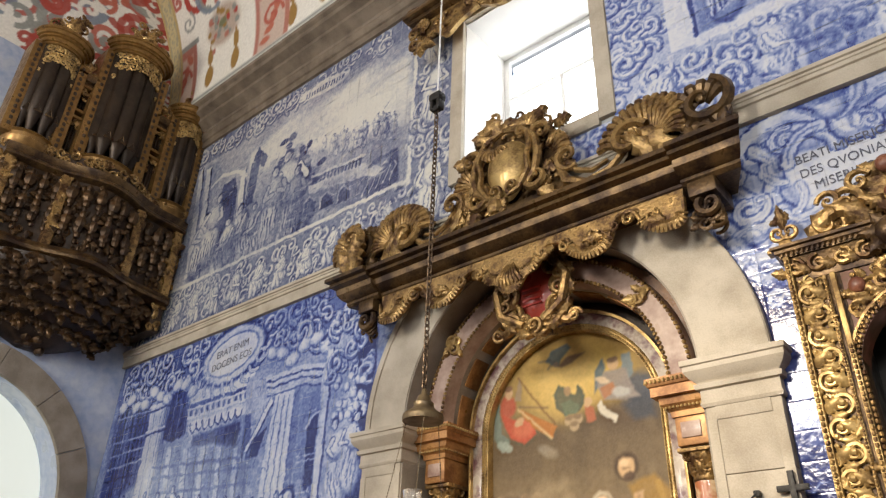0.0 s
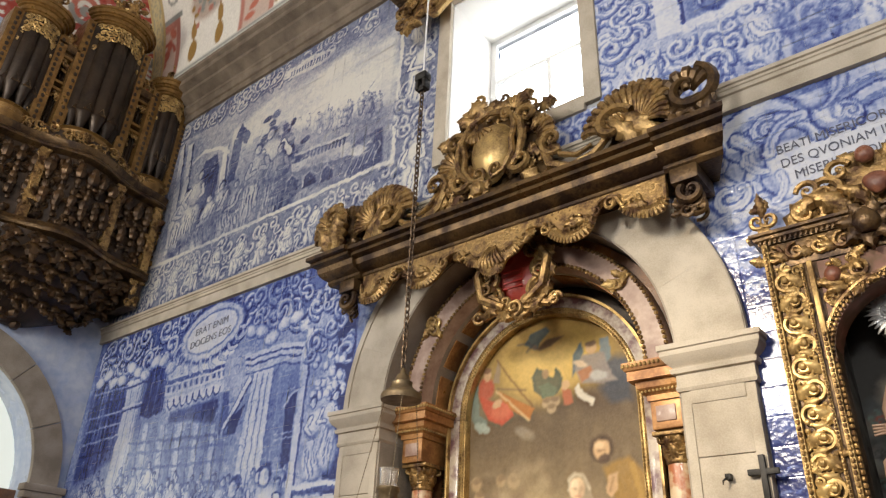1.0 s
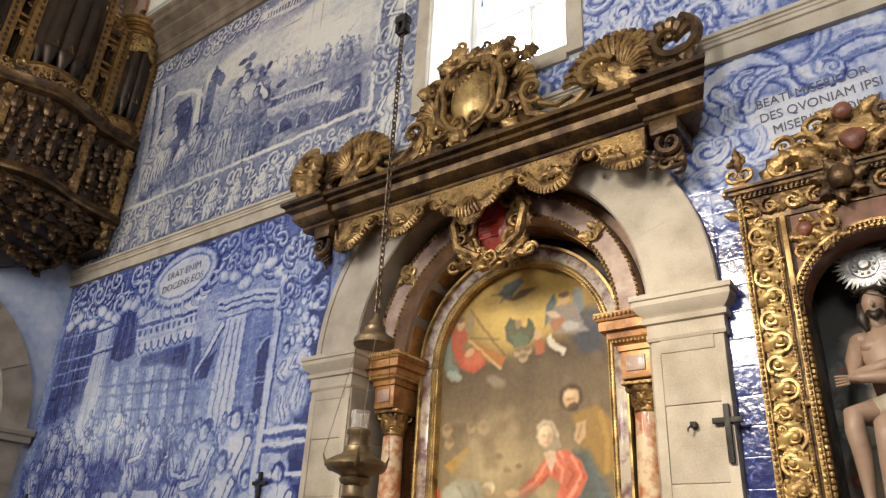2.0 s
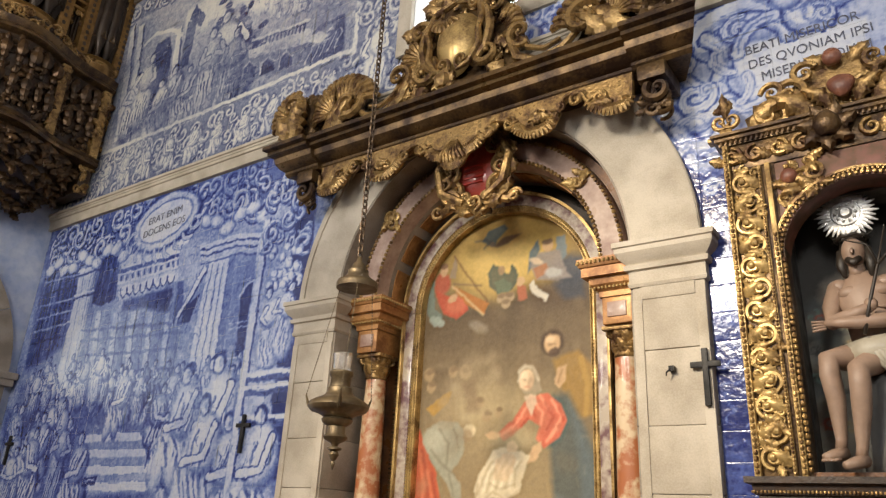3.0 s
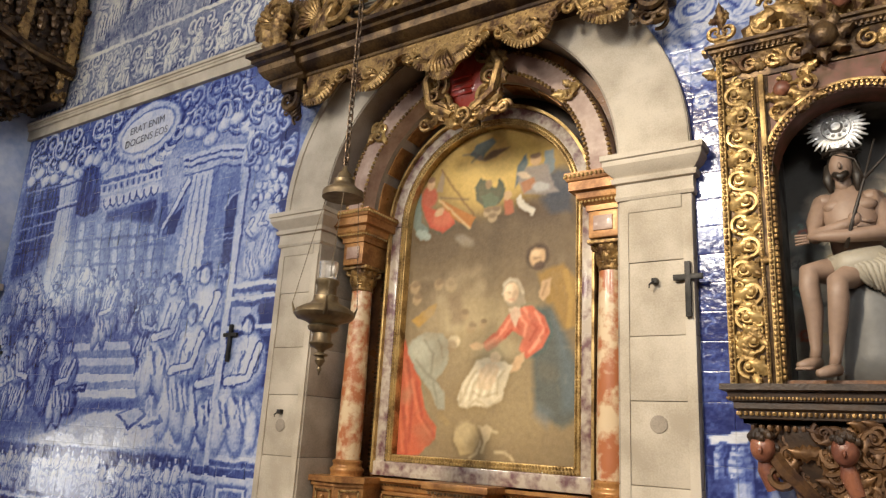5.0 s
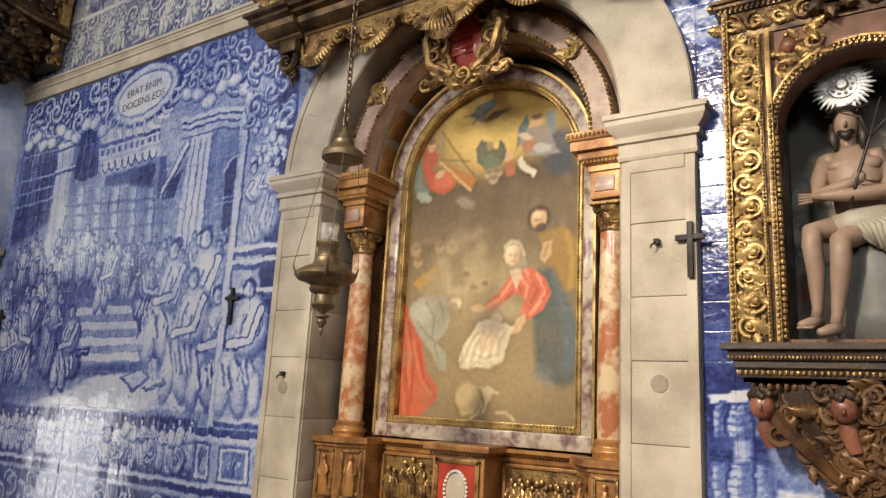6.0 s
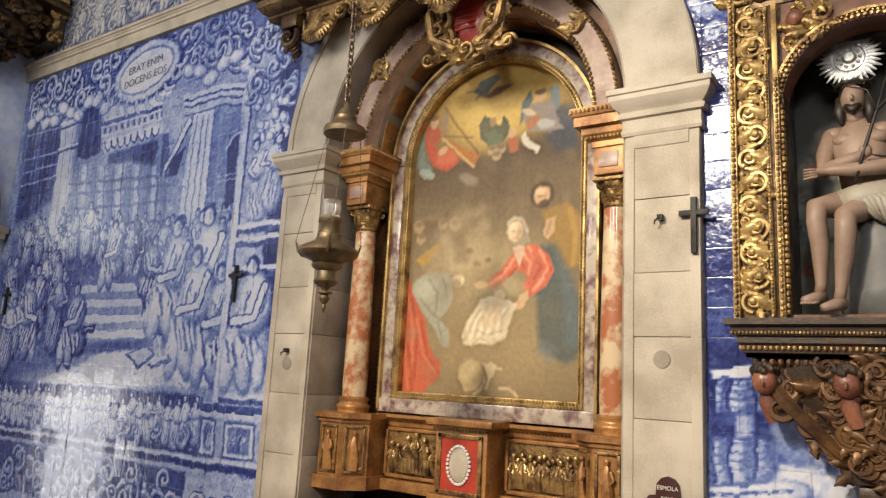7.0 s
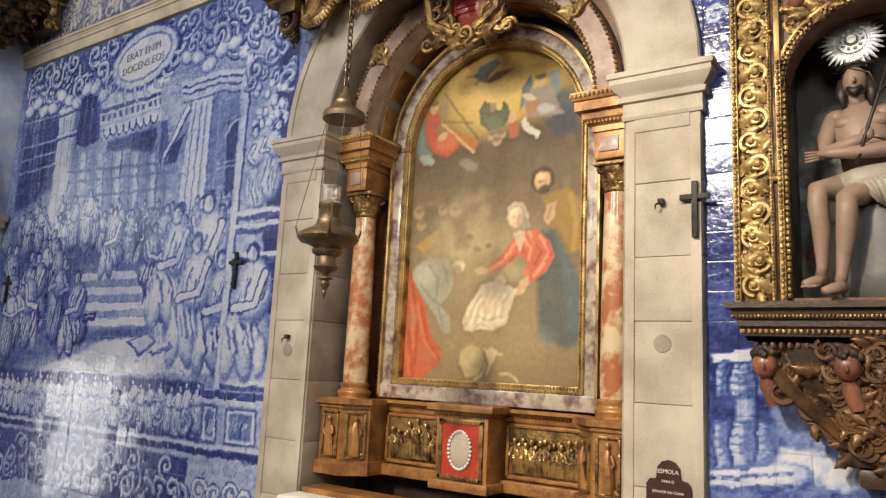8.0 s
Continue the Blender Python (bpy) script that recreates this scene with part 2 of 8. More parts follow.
def leaf(c, u, v, l, ang, tone=0.12, edge=0.7):
    """A curled leaf with ribs."""
    a, ca = radians(ang), 0.0
    pts = []
    for i in range(9):
        k = i / 8
        pts.append((u + l * k * math.cos(a + 0.9 * k), v + l * k * math.sin(a + 0.9 * k)))
    c.line(pts, l * 0.36, ink(edge), 0.7)
    c.line(pts, l * 0.24, ink(tone), 0.9)
    c.line(pts, l * 0.05, ink(edge), 0.6)


# -- the drawn scenes: sketch coordinates of each panel to metres on the wall --
def plane(h, x, y):
    w = h[6] * x + h[7] * y + 1
    return (h[0] * x + h[1] * y + h[2]) / w, (h[3] * x + h[4] * y + h[5]) / w


HALL = (0.0077844, 0.000368025, -6.4024, 0.00196103, -0.00590914, 5.52592, 0.00104566, 0.00030981)
GARDEN = (0.0265655, -0.000864557, -24.517, 0.00760731, -0.0152268, 23.9036, 0.00400212, 0.00245285)
SHEET = (0.0165732, 0.000174856, -14.7251, 0.0045895, -0.00986316, 14.6839, 0.00233735, 0.00149143)
view = HALL


def P(*pts):
    return [plane(view, *q) for q in pts]


def fill(pts, tone, soft=0.02, alpha=1.0):
    c.poly(P(*pts), ink(tone), soft, alpha)


def pen(pts, w, tone, alpha=0.9):
    """A line w metres wide."""
    c.line(P(*pts), w, ink(tone), alpha)


def lump(u, v, ru, rv, rot=0.0, tone=0.3):
    """A rounded mass lit from the upper left."""
    c.ell(u + 0.10 * ru, v - 0.06 * rv, ru * 1.14, rv * 1.10, ink(min(1.0, tone + 0.58)), rot, 0.22, 0.85)
    c.ell(u, v, ru, rv, ink(tone + 0.24), rot, 0.28)
    c.ell(u - 0.16 * ru, v + 0.12 * rv, ru * 0.80, rv * 0.82, ink(tone), rot, 0.6)
    c.ell(u - 0.30 * ru, v + 0.24 * rv, ru * 0.42, rv * 0.48, ink(max(0.0, tone - 0.20)), rot, 0.9, 0.8)


def folds(u, v, ru, rv, n, slant, tone):
    """Creases over a mass, dark beside light."""
    for j in range(n):
        a = u + ru * (2 * (j + rng.uniform(0.2, 0.8)) / n - 1) * 0.85
        l = rv * rng.uniform(0.5, 0.95)
        z = v + rv * rng.uniform(-0.35, 0.35)
        p = [(a - slant * l * 0.5, z - l * 0.7), (a + 0.12 * ru * rng.uniform(-1, 1), z), (a + slant * l * 0.5, z + l * 0.6)]
        c.line(p, ru * 0.20, ink(min(1, tone + 0.55)), 0.75)
        c.line([(q[0] - ru * 0.13, q[1]) for q in p], ru * 0.14, ink(max(0.02, tone - 0.2)), 0.8)


def top_knot(u, v, r, tone):
    c.ell(u, v, r * 1.15, r * 1.35, ink(0.86), 0, 0.25, 0.9)
    c.ell(u - 0.12 * r, v - 0.25 * r, r * 0.80, r * 0.95, ink(tone), 0, 0.4)
    c.ell(u + 0.25 * r, v - 0.1 * r, r * 0.34, r * 0.6, ink(tone + 0.35), 0, 0.7, 0.7)


def upright(u, v, h, tone=0.3, lean=0.0):
    """A standing draped shape."""
    w = h * 0.15
    lump(u, v + h * 0.30, w * 1.10, h * 0.31, lean * 6, tone)
    folds(u, v + h * 0.28, w, h * 0.27, 6, lean * 0.2, tone)
    lump(u + lean * h * 0.04, v + h * 0.66, w * 0.95, h * 0.17, lean * 10, max(0.1, tone - 0.06))
    for s in (-1, 1):
        p = [(u + s * w * 0.8, v + h * 0.74), (u + s * w * rng.uniform(1.0, 1.6), v + h * 0.60), (u + s * w * rng.uniform(-0.2, 1.4), v + h * rng.uniform(0.50, 0.66))]
        c.line(p, h * 0.075, ink(0.85), 0.8)
        c.line(p, h * 0.050, ink(max(0.06, tone - 0.1)))
    top_knot(u + lean * h * 0.10, v + h * 0.91, h * 0.055, tone * 0.6 + 0.06)


def seated(u, v, h, side=-1, tone=0.22):
    """A seated draped shape whose knees point to one side."""
    w = h * 0.17
    lump(u - side * w * 0.2, v + h * 0.30, w * 1.5, h * 0.17, side * 14, tone + 0.08)
    lump(u + side * w * 0.9, v + h * 0.20, w * 0.50, h * 0.24, side * 10, tone)
    lump(u + side * w * 0.1, v + h * 0.17, w * 0.50, h * 0.20, side * -16, tone + 0.12)
    folds(u, v + h * 0.28, w * 1.3, h * 0.16, 6, side * 0.5, tone)
    lump(u - side * w * 0.3, v + h * 0.60, w * 1.0, h * 0.21, side * 10, tone)
    folds(u - side * w * 0.3, v + h * 0.58, w * 0.9, h * 0.17, 5, -side * 0.4, tone)
    p = [(u - side * w * 0.9, v + h * 0.72), (u - side * w * 0.4, v + h * 0.50), (u + side * w * 0.9, v + h * 0.46)]
    c.line(p, h * 0.085, ink(0.85), 0.8)
    c.line(p, h * 0.058, ink(max(0.05, tone - 0.12)))
    top_knot(u - side * w * 0.05, v + h * 0.88, h * 0.060, tone * 0.5 + 0.06)


def ribbon(pts, w, tone=0.10, lines=2):
    """A broad modelled scroll band."""
    q = smooth_path(P(*pts))
    c.line(q, w * 1.25, ink(0.72), 0.9)
    c.line(q, w, ink(tone + 0.22), 0.95)
    c.line([(a - w * 0.10, b + w * 0.14) for a, b in q], w * 0.58, ink(tone))
    for k in range(lines):
        o = w * (0.34 * (k + 1) / lines - 0.05)
        c.line([(a + o * 0.6, b - o) for a, b in q], w * 0.07, ink(0.55), 0.7)


def smooth_path(k, n=6):
    K, out = [k[0]] + list(k) + [k[-1]], []
    for i in range(1, len(K) - 2):
        for j in range(n):
            t = j / n
            out.append(tuple(0.5 * (2 * K[i][d] + (K[i + 1][d] - K[i - 1][d]) * t + (2 * K[i - 1][d] - 5 * K[i][d] + 4 * K[i + 1][d] - K[i + 2][d]) * t * t + (3 * K[i][d] - K[i - 1][d] - 3 * K[i + 1][d] + K[i + 2][d]) * t ** 3) for d in (0, 1)))
    return out + [k[-1]]


def scrollwork(u0, u1, v0, v1, n, size, ground=0.72):
    """Modelled leaf scrolls over a dark ground."""
    for i in range(n):
        u, v, s = rng.uniform(u0, u1), rng.uniform(v0, v1), size * rng.uniform(0.6, 1.2)
        p = spiral(u, v, s, rng.uniform(0.7, 1.3), rng.uniform(0, 6.3), rng.choice((-1, 1)), 16)
        c.line([(a + s * 0.06, b - s * 0.08) for a, b in p], s * 0.58, ink(ground + 0.2), 0.7)
        c.line(p, s * 0.42, ink(0.40), 0.95)
        c.line([(a - s * 0.05, b + s * 0.07) for a, b in p], s * 0.18, ink(0.13), 0.85)
        c.line([(a + s * 0.12, b - s * 0.12) for a, b in p[:10]], s * 0.06, ink(0.75), 0.7)


wallc = Canvas(-5.54, 4.06, 0.0, 7.42, 0.14 / 16, (0.36,))
c = wallc
# -- lower scene on the left: a great hall with steps and a crowd --
c.rect(-5.5, -1.4, 1.3, 4.5, ink(0.42))
for k in range(46):
    c.ell(rng.uniform(-5.4, -2.0), rng.uniform(2.0, 3.9), rng.uniform(0.1, 0.5), rng.uniform(0.1, 0.4), ink(rng.choice((0.28, 0.36, 0.55))), 0, 1.0, 0.35)
# dark grove and pale pillar at the far side
fill([(45, 190), (110, 150), (100, 330), (25, 380)], 0.68, 0.06)
for k in range(15):
    x = 45 + 4 * k
    pen([(x, 200 - 2 * k + rng.uniform(-20, 20)), (x - 14, 330 + rng.uniform(-40, 40))], rng.uniform(0.015, 0.04), rng.choice((0.9, 0.95, 0.35, 0.5)), 0.7)
for k in range(7):
    y = 195 + 22 * k
    pen([(50 - 3 * k, y + 4), (112 - 3 * k, y - 14)], 0.02, rng.choice((0.9, 0.25)), 0.7)
fill([(108, 196), (146, 186), (134, 300), (124, 430), (78, 430), (96, 300)], 0.20, 0.02)
fill([(132, 200), (146, 190), (134, 300), (124, 430), (108, 430), (122, 300)], 0.48, 0.03)
for k in range(6):
    pen([(110 + 6 * k, 200 - 2 * k), (84 + 7 * k, 430)], 0.012, 0.62 if k % 2 else 0.12, 0.6)
for y in (196, 204, 240, 246):
    pen([(100, y + 4), (150, y - 12)], 0.022, 0.75 if y in (204, 246) else 0.10)
# hanging curtain
fill([(145, 175), (168, 155), (178, 165), (174, 250), (150, 262), (134, 256)], 0.80, 0.02)
for k in range(6):
    pen([(150 + 5 * k, 176 - 3 * k), (140 + 6 * k, 255)], 0.014, (0.98, 0.55)[k % 2], 0.8)
# open sky, balustrade, arcade and hangings
fill([(180, 172), (304, 128), (296, 160), (182, 200)], 0.07, 0.015)
pen([(176, 200), (290, 166)], 0.05, 0.70)
pen([(176, 205), (290, 171)], 0.022, 0.12)
for k in range(22):
    x = 178 + 5.1 * k
    y = 209 - 0.30 * (x - 178)
    pen([(x, y), (x, y + 9)], 0.020, 0.78 if k % 2 else 0.10)
pen([(176, 221), (288, 187)], 0.030, 0.14)
fill([(178, 224), (290, 190), (284, 214), (180, 244)], 0.24, 0.015)
for k in range(8):
    x = 188 + 12 * k
    y = 240 - 0.28 * (x - 188)
    fill([(x - 6, y - 14), (x + 6, y - 17), (x + 5, y - 3), (x, y + 4), (x - 5, y)], 0.12, 0.008)
    pen([(x - 6, y - 10), (x - 5, y), (x, y + 5), (x + 5, y - 3), (x + 6, y - 12)], 0.014, 0.88)
fill([(190, 250), (278, 226), (276, 268), (230, 266), (188, 270)], 0.82, 0.04, 0.9)
# pale depth of the hall with its pillars and floors
for k in range(11):
    x = 128 + 15.5 * k
    t = 0.22 if k % 2 else 0.52
    fill([(x, 272), (x + 9, 270), (x + 3, 425), (x - 7, 425)], t, 0.02, 0.8)
    pen([(x + 9, 272), (x + 3, 425)], 0.014, 0.72, 0.7)
for y in (300, 318, 346, 380, 388):
    pen([(120, y + 6), (300, y - 12)], rng.uniform(0.012, 0.03), rng.choice((0.65, 0.75, 0.15)), 0.6)
# sloping hood, dark window, colossal pilaster with its entablature
fill([(285, 150), (345, 120), (345, 170), (300, 250), (285, 300)], 0.34, 0.02)
fill([(286, 215), (298, 212), (296, 275), (282, 290)], 0.66, 0.02)
fill([(331, 186), (338, 194), (294, 278), (286, 282)], 0.10, 0.012)
pen([(338, 194), (292, 282)], 0.022, 0.85)
pen([(331, 186), (286, 280)], 0.012, 0.65)
fill([(326, 238), (312, 288), (296, 290), (300, 262)], 0.90, 0.02)
fill([(310, 290), (330, 240), (334, 380), (300, 400)], 0.42, 0.02, 0.8)
fill([(342, 168), (388, 158), (380, 260), (366, 395), (312, 380), (330, 250)], 0.20, 0.012)
fill([(378, 160), (390, 158), (382, 260), (368, 400), (356, 396), (368, 260)], 0.52, 0.012)
for k in range(7):
    pen([(346 + 5 * k, 184 - k), (322 + 6.3 * k, 380)], 0.013, (0.66, 0.10)[k % 2], 0.8)
fill([(388, 170), (428, 150), (420, 340), (400, 400), (372, 395), (384, 250)], 0.46, 0.02)
fill([(402, 240), (412, 218), (426, 208), (420, 330), (396, 350)], 0.84, 0.02)
pen([(400, 242), (412, 216), (428, 205)], 0.022, 0.12)
for y in (292, 300, 352):
    pen([(384, y), (424, y - 8)], 0.014, 0.25, 0.8)
for d, w, t in ((0, 0.05, 0.14), (7, 0.022, 0.75), (12, 0.035, 0.18), (19, 0.018, 0.82), (25, 0.05, 0.26), (33, 0.016, 0.7)):
    pen([(326, 150 + d), (346, 145 + d), (392, 130 + d), (438, 128 + d)], w, t)
fill([(430, 130), (442, 128), (418, 400), (404, 430)], 0.13, 0.012)
# crowd in the depth
fill([(20, 400), (130, 400), (260, 395), (330, 380), (420, 380), (400, 470), (240, 470), (10, 520)], 0.66, 0.10, 0.85)
for k in range(26):
    u, v = plane(view, rng.uniform(20, 250), rng.uniform(430, 478))
    upright(u, v, rng.uniform(0.36, 0.52), rng.choice((0.2, 0.34, 0.46)), rng.uniform(-1, 1))
for x, y in ((262, 425), (300, 420), (312, 440), (338, 420), (356, 432), (388, 420), (390, 450), (280, 440)):
    u, v = plane(view, x, y + 40)
    upright(u, v, rng.uniform(0.48, 0.62), rng.choice((0.22, 0.36, 0.46)), rng.uniform(-1, 1))
# steps with the seat on top
fill([(140, 470), (242, 468), (282, 575), (128, 582)], 0.55, 0.02)
for k in range(4):
    y, xl, xr = 484 + 27 * k, 146 - 5 * k, 238 + 11 * k
    fill([(xl, y), (xr, y - 4), (xr + 4, y + 10), (xl - 2, y + 14)], 0.09, 0.008)
    fill([(xl - 2, y + 14), (xr + 4, y + 10), (xr + 6, y + 22), (xl - 3, y + 27)], 0.36, 0.008)
fill([(137, 560), (172, 553), (168, 568), (137, 573)], 0.80, 0.010)
pen([(140, 564), (166, 560)], 0.014, 0.2)
u, v = plane(view, 190, 488)
seated(u, v, 0.62, -1, 0.14)
fill([(126, 586), (262, 578), (262, 604), (126, 606)], 0.62, 0.04)
fill([(70, 650), (150, 622), (182, 602), (262, 596), (306, 636), (392, 604), (388, 662), (70, 664)], 0.13, 0.03)
# crowd at the near side, standing and seated
fill([(0, 440), (128, 470), (118, 620), (0, 660)], 0.70, 0.08, 0.9)
for k in range(16):
    u, v = plane(view, rng.uniform(2, 120), 540 + 7 * k + rng.uniform(-25, 10))
    h, t, side = rng.uniform(0.55, 0.80), rng.choice((0.16, 0.26, 0.4)), rng.choice((-1, 1))
    if k % 3:
        upright(u, v, h, t, side)
    else:
        seated(u, v, h, side, t)
fill([(250, 470), (400, 430), (395, 600), (300, 600), (270, 560)], 0.74, 0.06, 0.85)
for x, y, h, side, t in ((400, 530, 0.84, -1, 0.30), (300, 530, 0.80, -1, 0.24), (388, 585, 1.00, -1, 0.20)):
    u, v = plane(view, x, y)
    seated(u, v, h, side, t)
for x, y, h, t in ((262, 520, 0.60, 0.30), (300, 505, 0.66, 0.40), (345, 500, 0.70, 0.30), (400, 500, 0.62, 0.34), (272, 560, 0.55, 0.24), (350, 540, 0.62, 0.20)):
    u, v = plane(view, x, y)
    seated(u, v, h, rng.choice((-1, 1)), t)
for k in range(36):
    x, y = rng.uniform(252, 400), rng.uniform(450, 620)
    pen([(x, y), (x + rng.uniform(-8, 3), y + rng.uniform(8, 22)), (x + rng.uniform(-12, 8), y + rng.uniform(22, 40))], rng.uniform(0.010, 0.024), rng.choice((0.95, 0.85, 0.05, 0.10)), 0.65)
for x, y, h, t in ((292, 572, 0.98, 0.12), (345, 592, 1.15, 0.08), (326, 640, 1.02, 0.14), (372, 655, 0.92, 0.22)):
    u, v = plane(view, x, y)
    seated(u, v, h, -1, t)
# books on the floor
fill([(222, 606), (262, 588), (276, 606), (246, 634)], 0.62, 0.010)
fill([(228, 606), (260, 592), (270, 605), (246, 626)], 0.22, 0.010)
fill([(262, 622), (300, 604), (306, 618), (270, 632)], 0.72, 0.010)
fill([(266, 620), (296, 606), (298, 612), (270, 626)], 0.16, 0.008)
# upper border of the scene, with its cartouche
c.rect(-5.5, -1.4, 4.02, 4.50, ink(0.60), 0.06, 0.95)
scrollwork(-5.45, -1.45, 4.0, 4.42, 130, 0.12)
for k in range(26):
    u = -5.3 + 0.15 * k
    if abs(u + 3.38) > 0.5:
        lump(u, 3.99 + 0.07 * math.sin(k * 1.9), 0.09, 0.06, 20 * math.sin(k), 0.12)
c.ell(-3.38, 4.18, 0.52, 0.31, ink(0.85), 6, 0.15)
c.ell(-3.38, 4.18, 0.47, 0.275, ink(0.16), 6, 0.12)
c.ell(-3.38, 4.18, 0.40, 0.205, ink(0.62), 6, 0.10)
c.ell(-3.38, 4.18, 0.38, 0.188, ink(0.05), 6, 0.10)
for k in range(10):
    a = math.pi * (1.05 + 0.10 * k)
    leaf(c, -3.38 + 0.45 * math.cos(a), 4.17 + 0.27 * math.sin(a), 0.14, math.degrees(a) - 20)
# pilaster border at the pier
c.rect(-2.0, -1.42, 1.32, 4.1, ink(0.30), 0.02)
c.rect(-1.99, -1.93, 1.35, 3.9, ink(0.08))
c.rect(-1.925, -1.905, 1.35, 3.9, ink(0.75))
c.rect(-1.62, -1.42, 1.9, 4.2, ink(0.86), 0.03)
scrollwork(-1.92, -1.46, 3.62, 4.2, 22, 0.10)
for k in range(34):
    lump(rng.uniform(-1.88, -1.5), rng.uniform(3.28, 3.62), 0.035, 0.035, 0, rng.choice((0.08, 0.2)))
for u, v, h, s in ((-1.74, 2.66, 0.66, -1), (-1.62, 2.74, 0.60, 1)):
    upright(u, v, h, 0.07, s)
for z, t in ((2.58, 0.7), (2.62, 0.08), (2.52, 0.1), (2.48, 0.7), (2.30, 0.1), (2.26, 0.7), (1.40, 0.12), (1.36, 0.7)):
    c.rect(-1.93, -1.45, z, z + 0.04, ink(t))
seated(-1.72, 1.48, 0.98, -1, 0.07)
lump(-1.56, 1.62, 0.06, 0.14, 0, 0.10)
# plinth zone
c.rect(-5.5, -1.4, 0.0, 1.36, ink(0.30), 0.02)
c.rect(-5.5, -2.1, 0.98, 1.40, ink(0.74), 0.03)
for k in range(30):
    upright(-5.4 + 0.112 * k, 1.02 + rng.uniform(-0.03, 0.04), rng.uniform(0.32, 0.40), 0.12, rng.uniform(-1, 1))
scrollwork(-5.4, -2.2, 1.00, 1.14, 26, 0.08)
for z, d, t in ((1.30, 0.05, 0.75), (1.26, 0.04, 0.15), (0.90, 0.045, 0.78), (0.95, 0.03, 0.2), (0.86, 0.03, 0.3)):
    c.rect(-2.16, -1.42, z, z + d, ink(t), 0.008)
    if z < 1:
        c.rect(-5.5, -2.16, z, z + d, ink(t), 0.008)
for u0, u1 in ((-2.10, -1.92), (-1.84, -1.52)):
    c.rect(u0, u1, 0.99, 1.25, ink(0.60), 0.008)
    c.rect(u0 + 0.02, u1 - 0.02, 1.01, 1.23, ink(0.12), 0.008)
    c.rect(u0 + 0.05, u1 - 0.05, 1.03, 1.21, ink(0.52), 0.02)
    for k in range(9):
        a = rng.uniform(u0 + 0.06, u1 - 0.06)
        c.line([(a, rng.uniform(1.05, 1.12)), (a + 0.03, rng.uniform(1.13, 1.2))], 0.014, ink(rng.choice((0.25, 0.75))), 0.7)
c.rect(-5.5, -2.2, 0.45, 0.86, ink(0.70), 0.02)
scrollwork(-5.4, -2.25, 0.5, 0.82, 60, 0.11)
for k in range(4):
    scroll(c, -2.05 + 0.16 * k, 0.66, 0.09, 1 - 2 * (k % 2))
# -- upper scene on the left: a landscape with a garden --
view = GARDEN
c.rect(-5.5, -0.7, 4.6, 7.42, ink(0.40), 0.02)
c.rect(-5.2, -1.22, 5.28, 7.12, ink(0.40), 0.03)
fill([(420, 290), (725, 95), (725, 215), (640, 250), (560, 262), (460, 300)], 0.10, 0.12)
for k in range(22):
    u, v = plane(view, rng.uniform(470, 720), rng.uniform(130, 250))
    c.ell(u, v, rng.uniform(0.15, 0.5), rng.uniform(0.04, 0.12), ink(rng.choice((0.04, 0.2, 0.27))), 8, 0.9, 0.6)
# ruined arch at the far side
fill([(345, 330), (372, 290), (445, 270), (432, 360), (400, 480), (318, 510)], 0.46, 0.03)
fill([(380, 470), (388, 350), (398, 326), (416, 316), (420, 340), (410, 400), (396, 470)], 0.82, 0.02)
for x in (352, 366, 428):
    fill([(x, 300 + rng.uniform(0, 20)), (x + 9, 296), (x - 14, 490), (x - 26, 495)], 0.16, 0.015)
    pen([(x + 9, 300), (x - 14, 490)], 0.03, 0.8)
pen([(376, 330), (394, 312), (420, 304), (436, 310)], 0.05, 0.14)
fill([(446, 290), (462, 282), (446, 360), (430, 372)], 0.72, 0.02)
fill([(448, 286), (458, 262), (474, 276), (466, 296)], 0.78, 0.015)
# tree
for k in range(110):
    u, v = plane(view, 528 + rng.gauss(0, 20), 306 + rng.gauss(0, 27))
    c.ell(u, v, rng.uniform(0.03, 0.08), rng.uniform(0.03, 0.06), ink(rng.choice((0.62, 0.78, 0.9, 0.98, 0.42))), 0, 0.4, 0.85)
# far crowd on the hill
for k in range(26):
    x = rng.uniform(565, 700)
    u, v = plane(view, x, 275 - 0.32 * (x - 565) + rng.uniform(-6, 12))
    upright(u, v, rng.uniform(0.18, 0.28), rng.choice((0.16, 0.26)), rng.uniform(-1, 1))
# terrace with balusters and vaults
fill([(520, 372), (548, 338), (648, 296), (700, 262), (704, 320), (640, 372), (520, 410)], 0.62, 0.03)
fill([(545, 330), (640, 290), (690, 296), (676, 318), (646, 312), (548, 344)], 0.12, 0.015)
for k in range(14):
    x = 556 + 6.4 * k
    y = 326 - 0.40 * (x - 556)
    pen([(x, y - 14), (x - 3, y)], 0.022, 0.85)
pen([(552, 314), (644, 276)], 0.030, 0.14)
pen([(552, 318), (644, 280)], 0.014, 0.8)
for x, y in ((548, 368), (578, 358), (608, 348)):
    fill([(x - 12, y + 14), (x - 10, y - 8), (x, y - 18), (x + 10, y - 12), (x + 10, y + 4)], 0.96, 0.012)
    pen([(x - 12, y + 10), (x - 10, y - 8), (x, y - 19), (x + 11, y - 12)], 0.022, 0.2, 0.8)
fill([(640, 340), (676, 300), (704, 262), (706, 318), (672, 344), (650, 356)], 0.80, 0.03)
fill([(650, 300), (700, 268), (704, 262), (660, 284)], 0.92, 0.02)
for k in range(9):
    pen([(640 + 6 * k, 350 - 4 * k), (652 + 6 * k, 318 - 3 * k), (672 + 3 * k, 310 - 3 * k)], 0.018, (0.2, 0.6)[k % 2], 0.7)
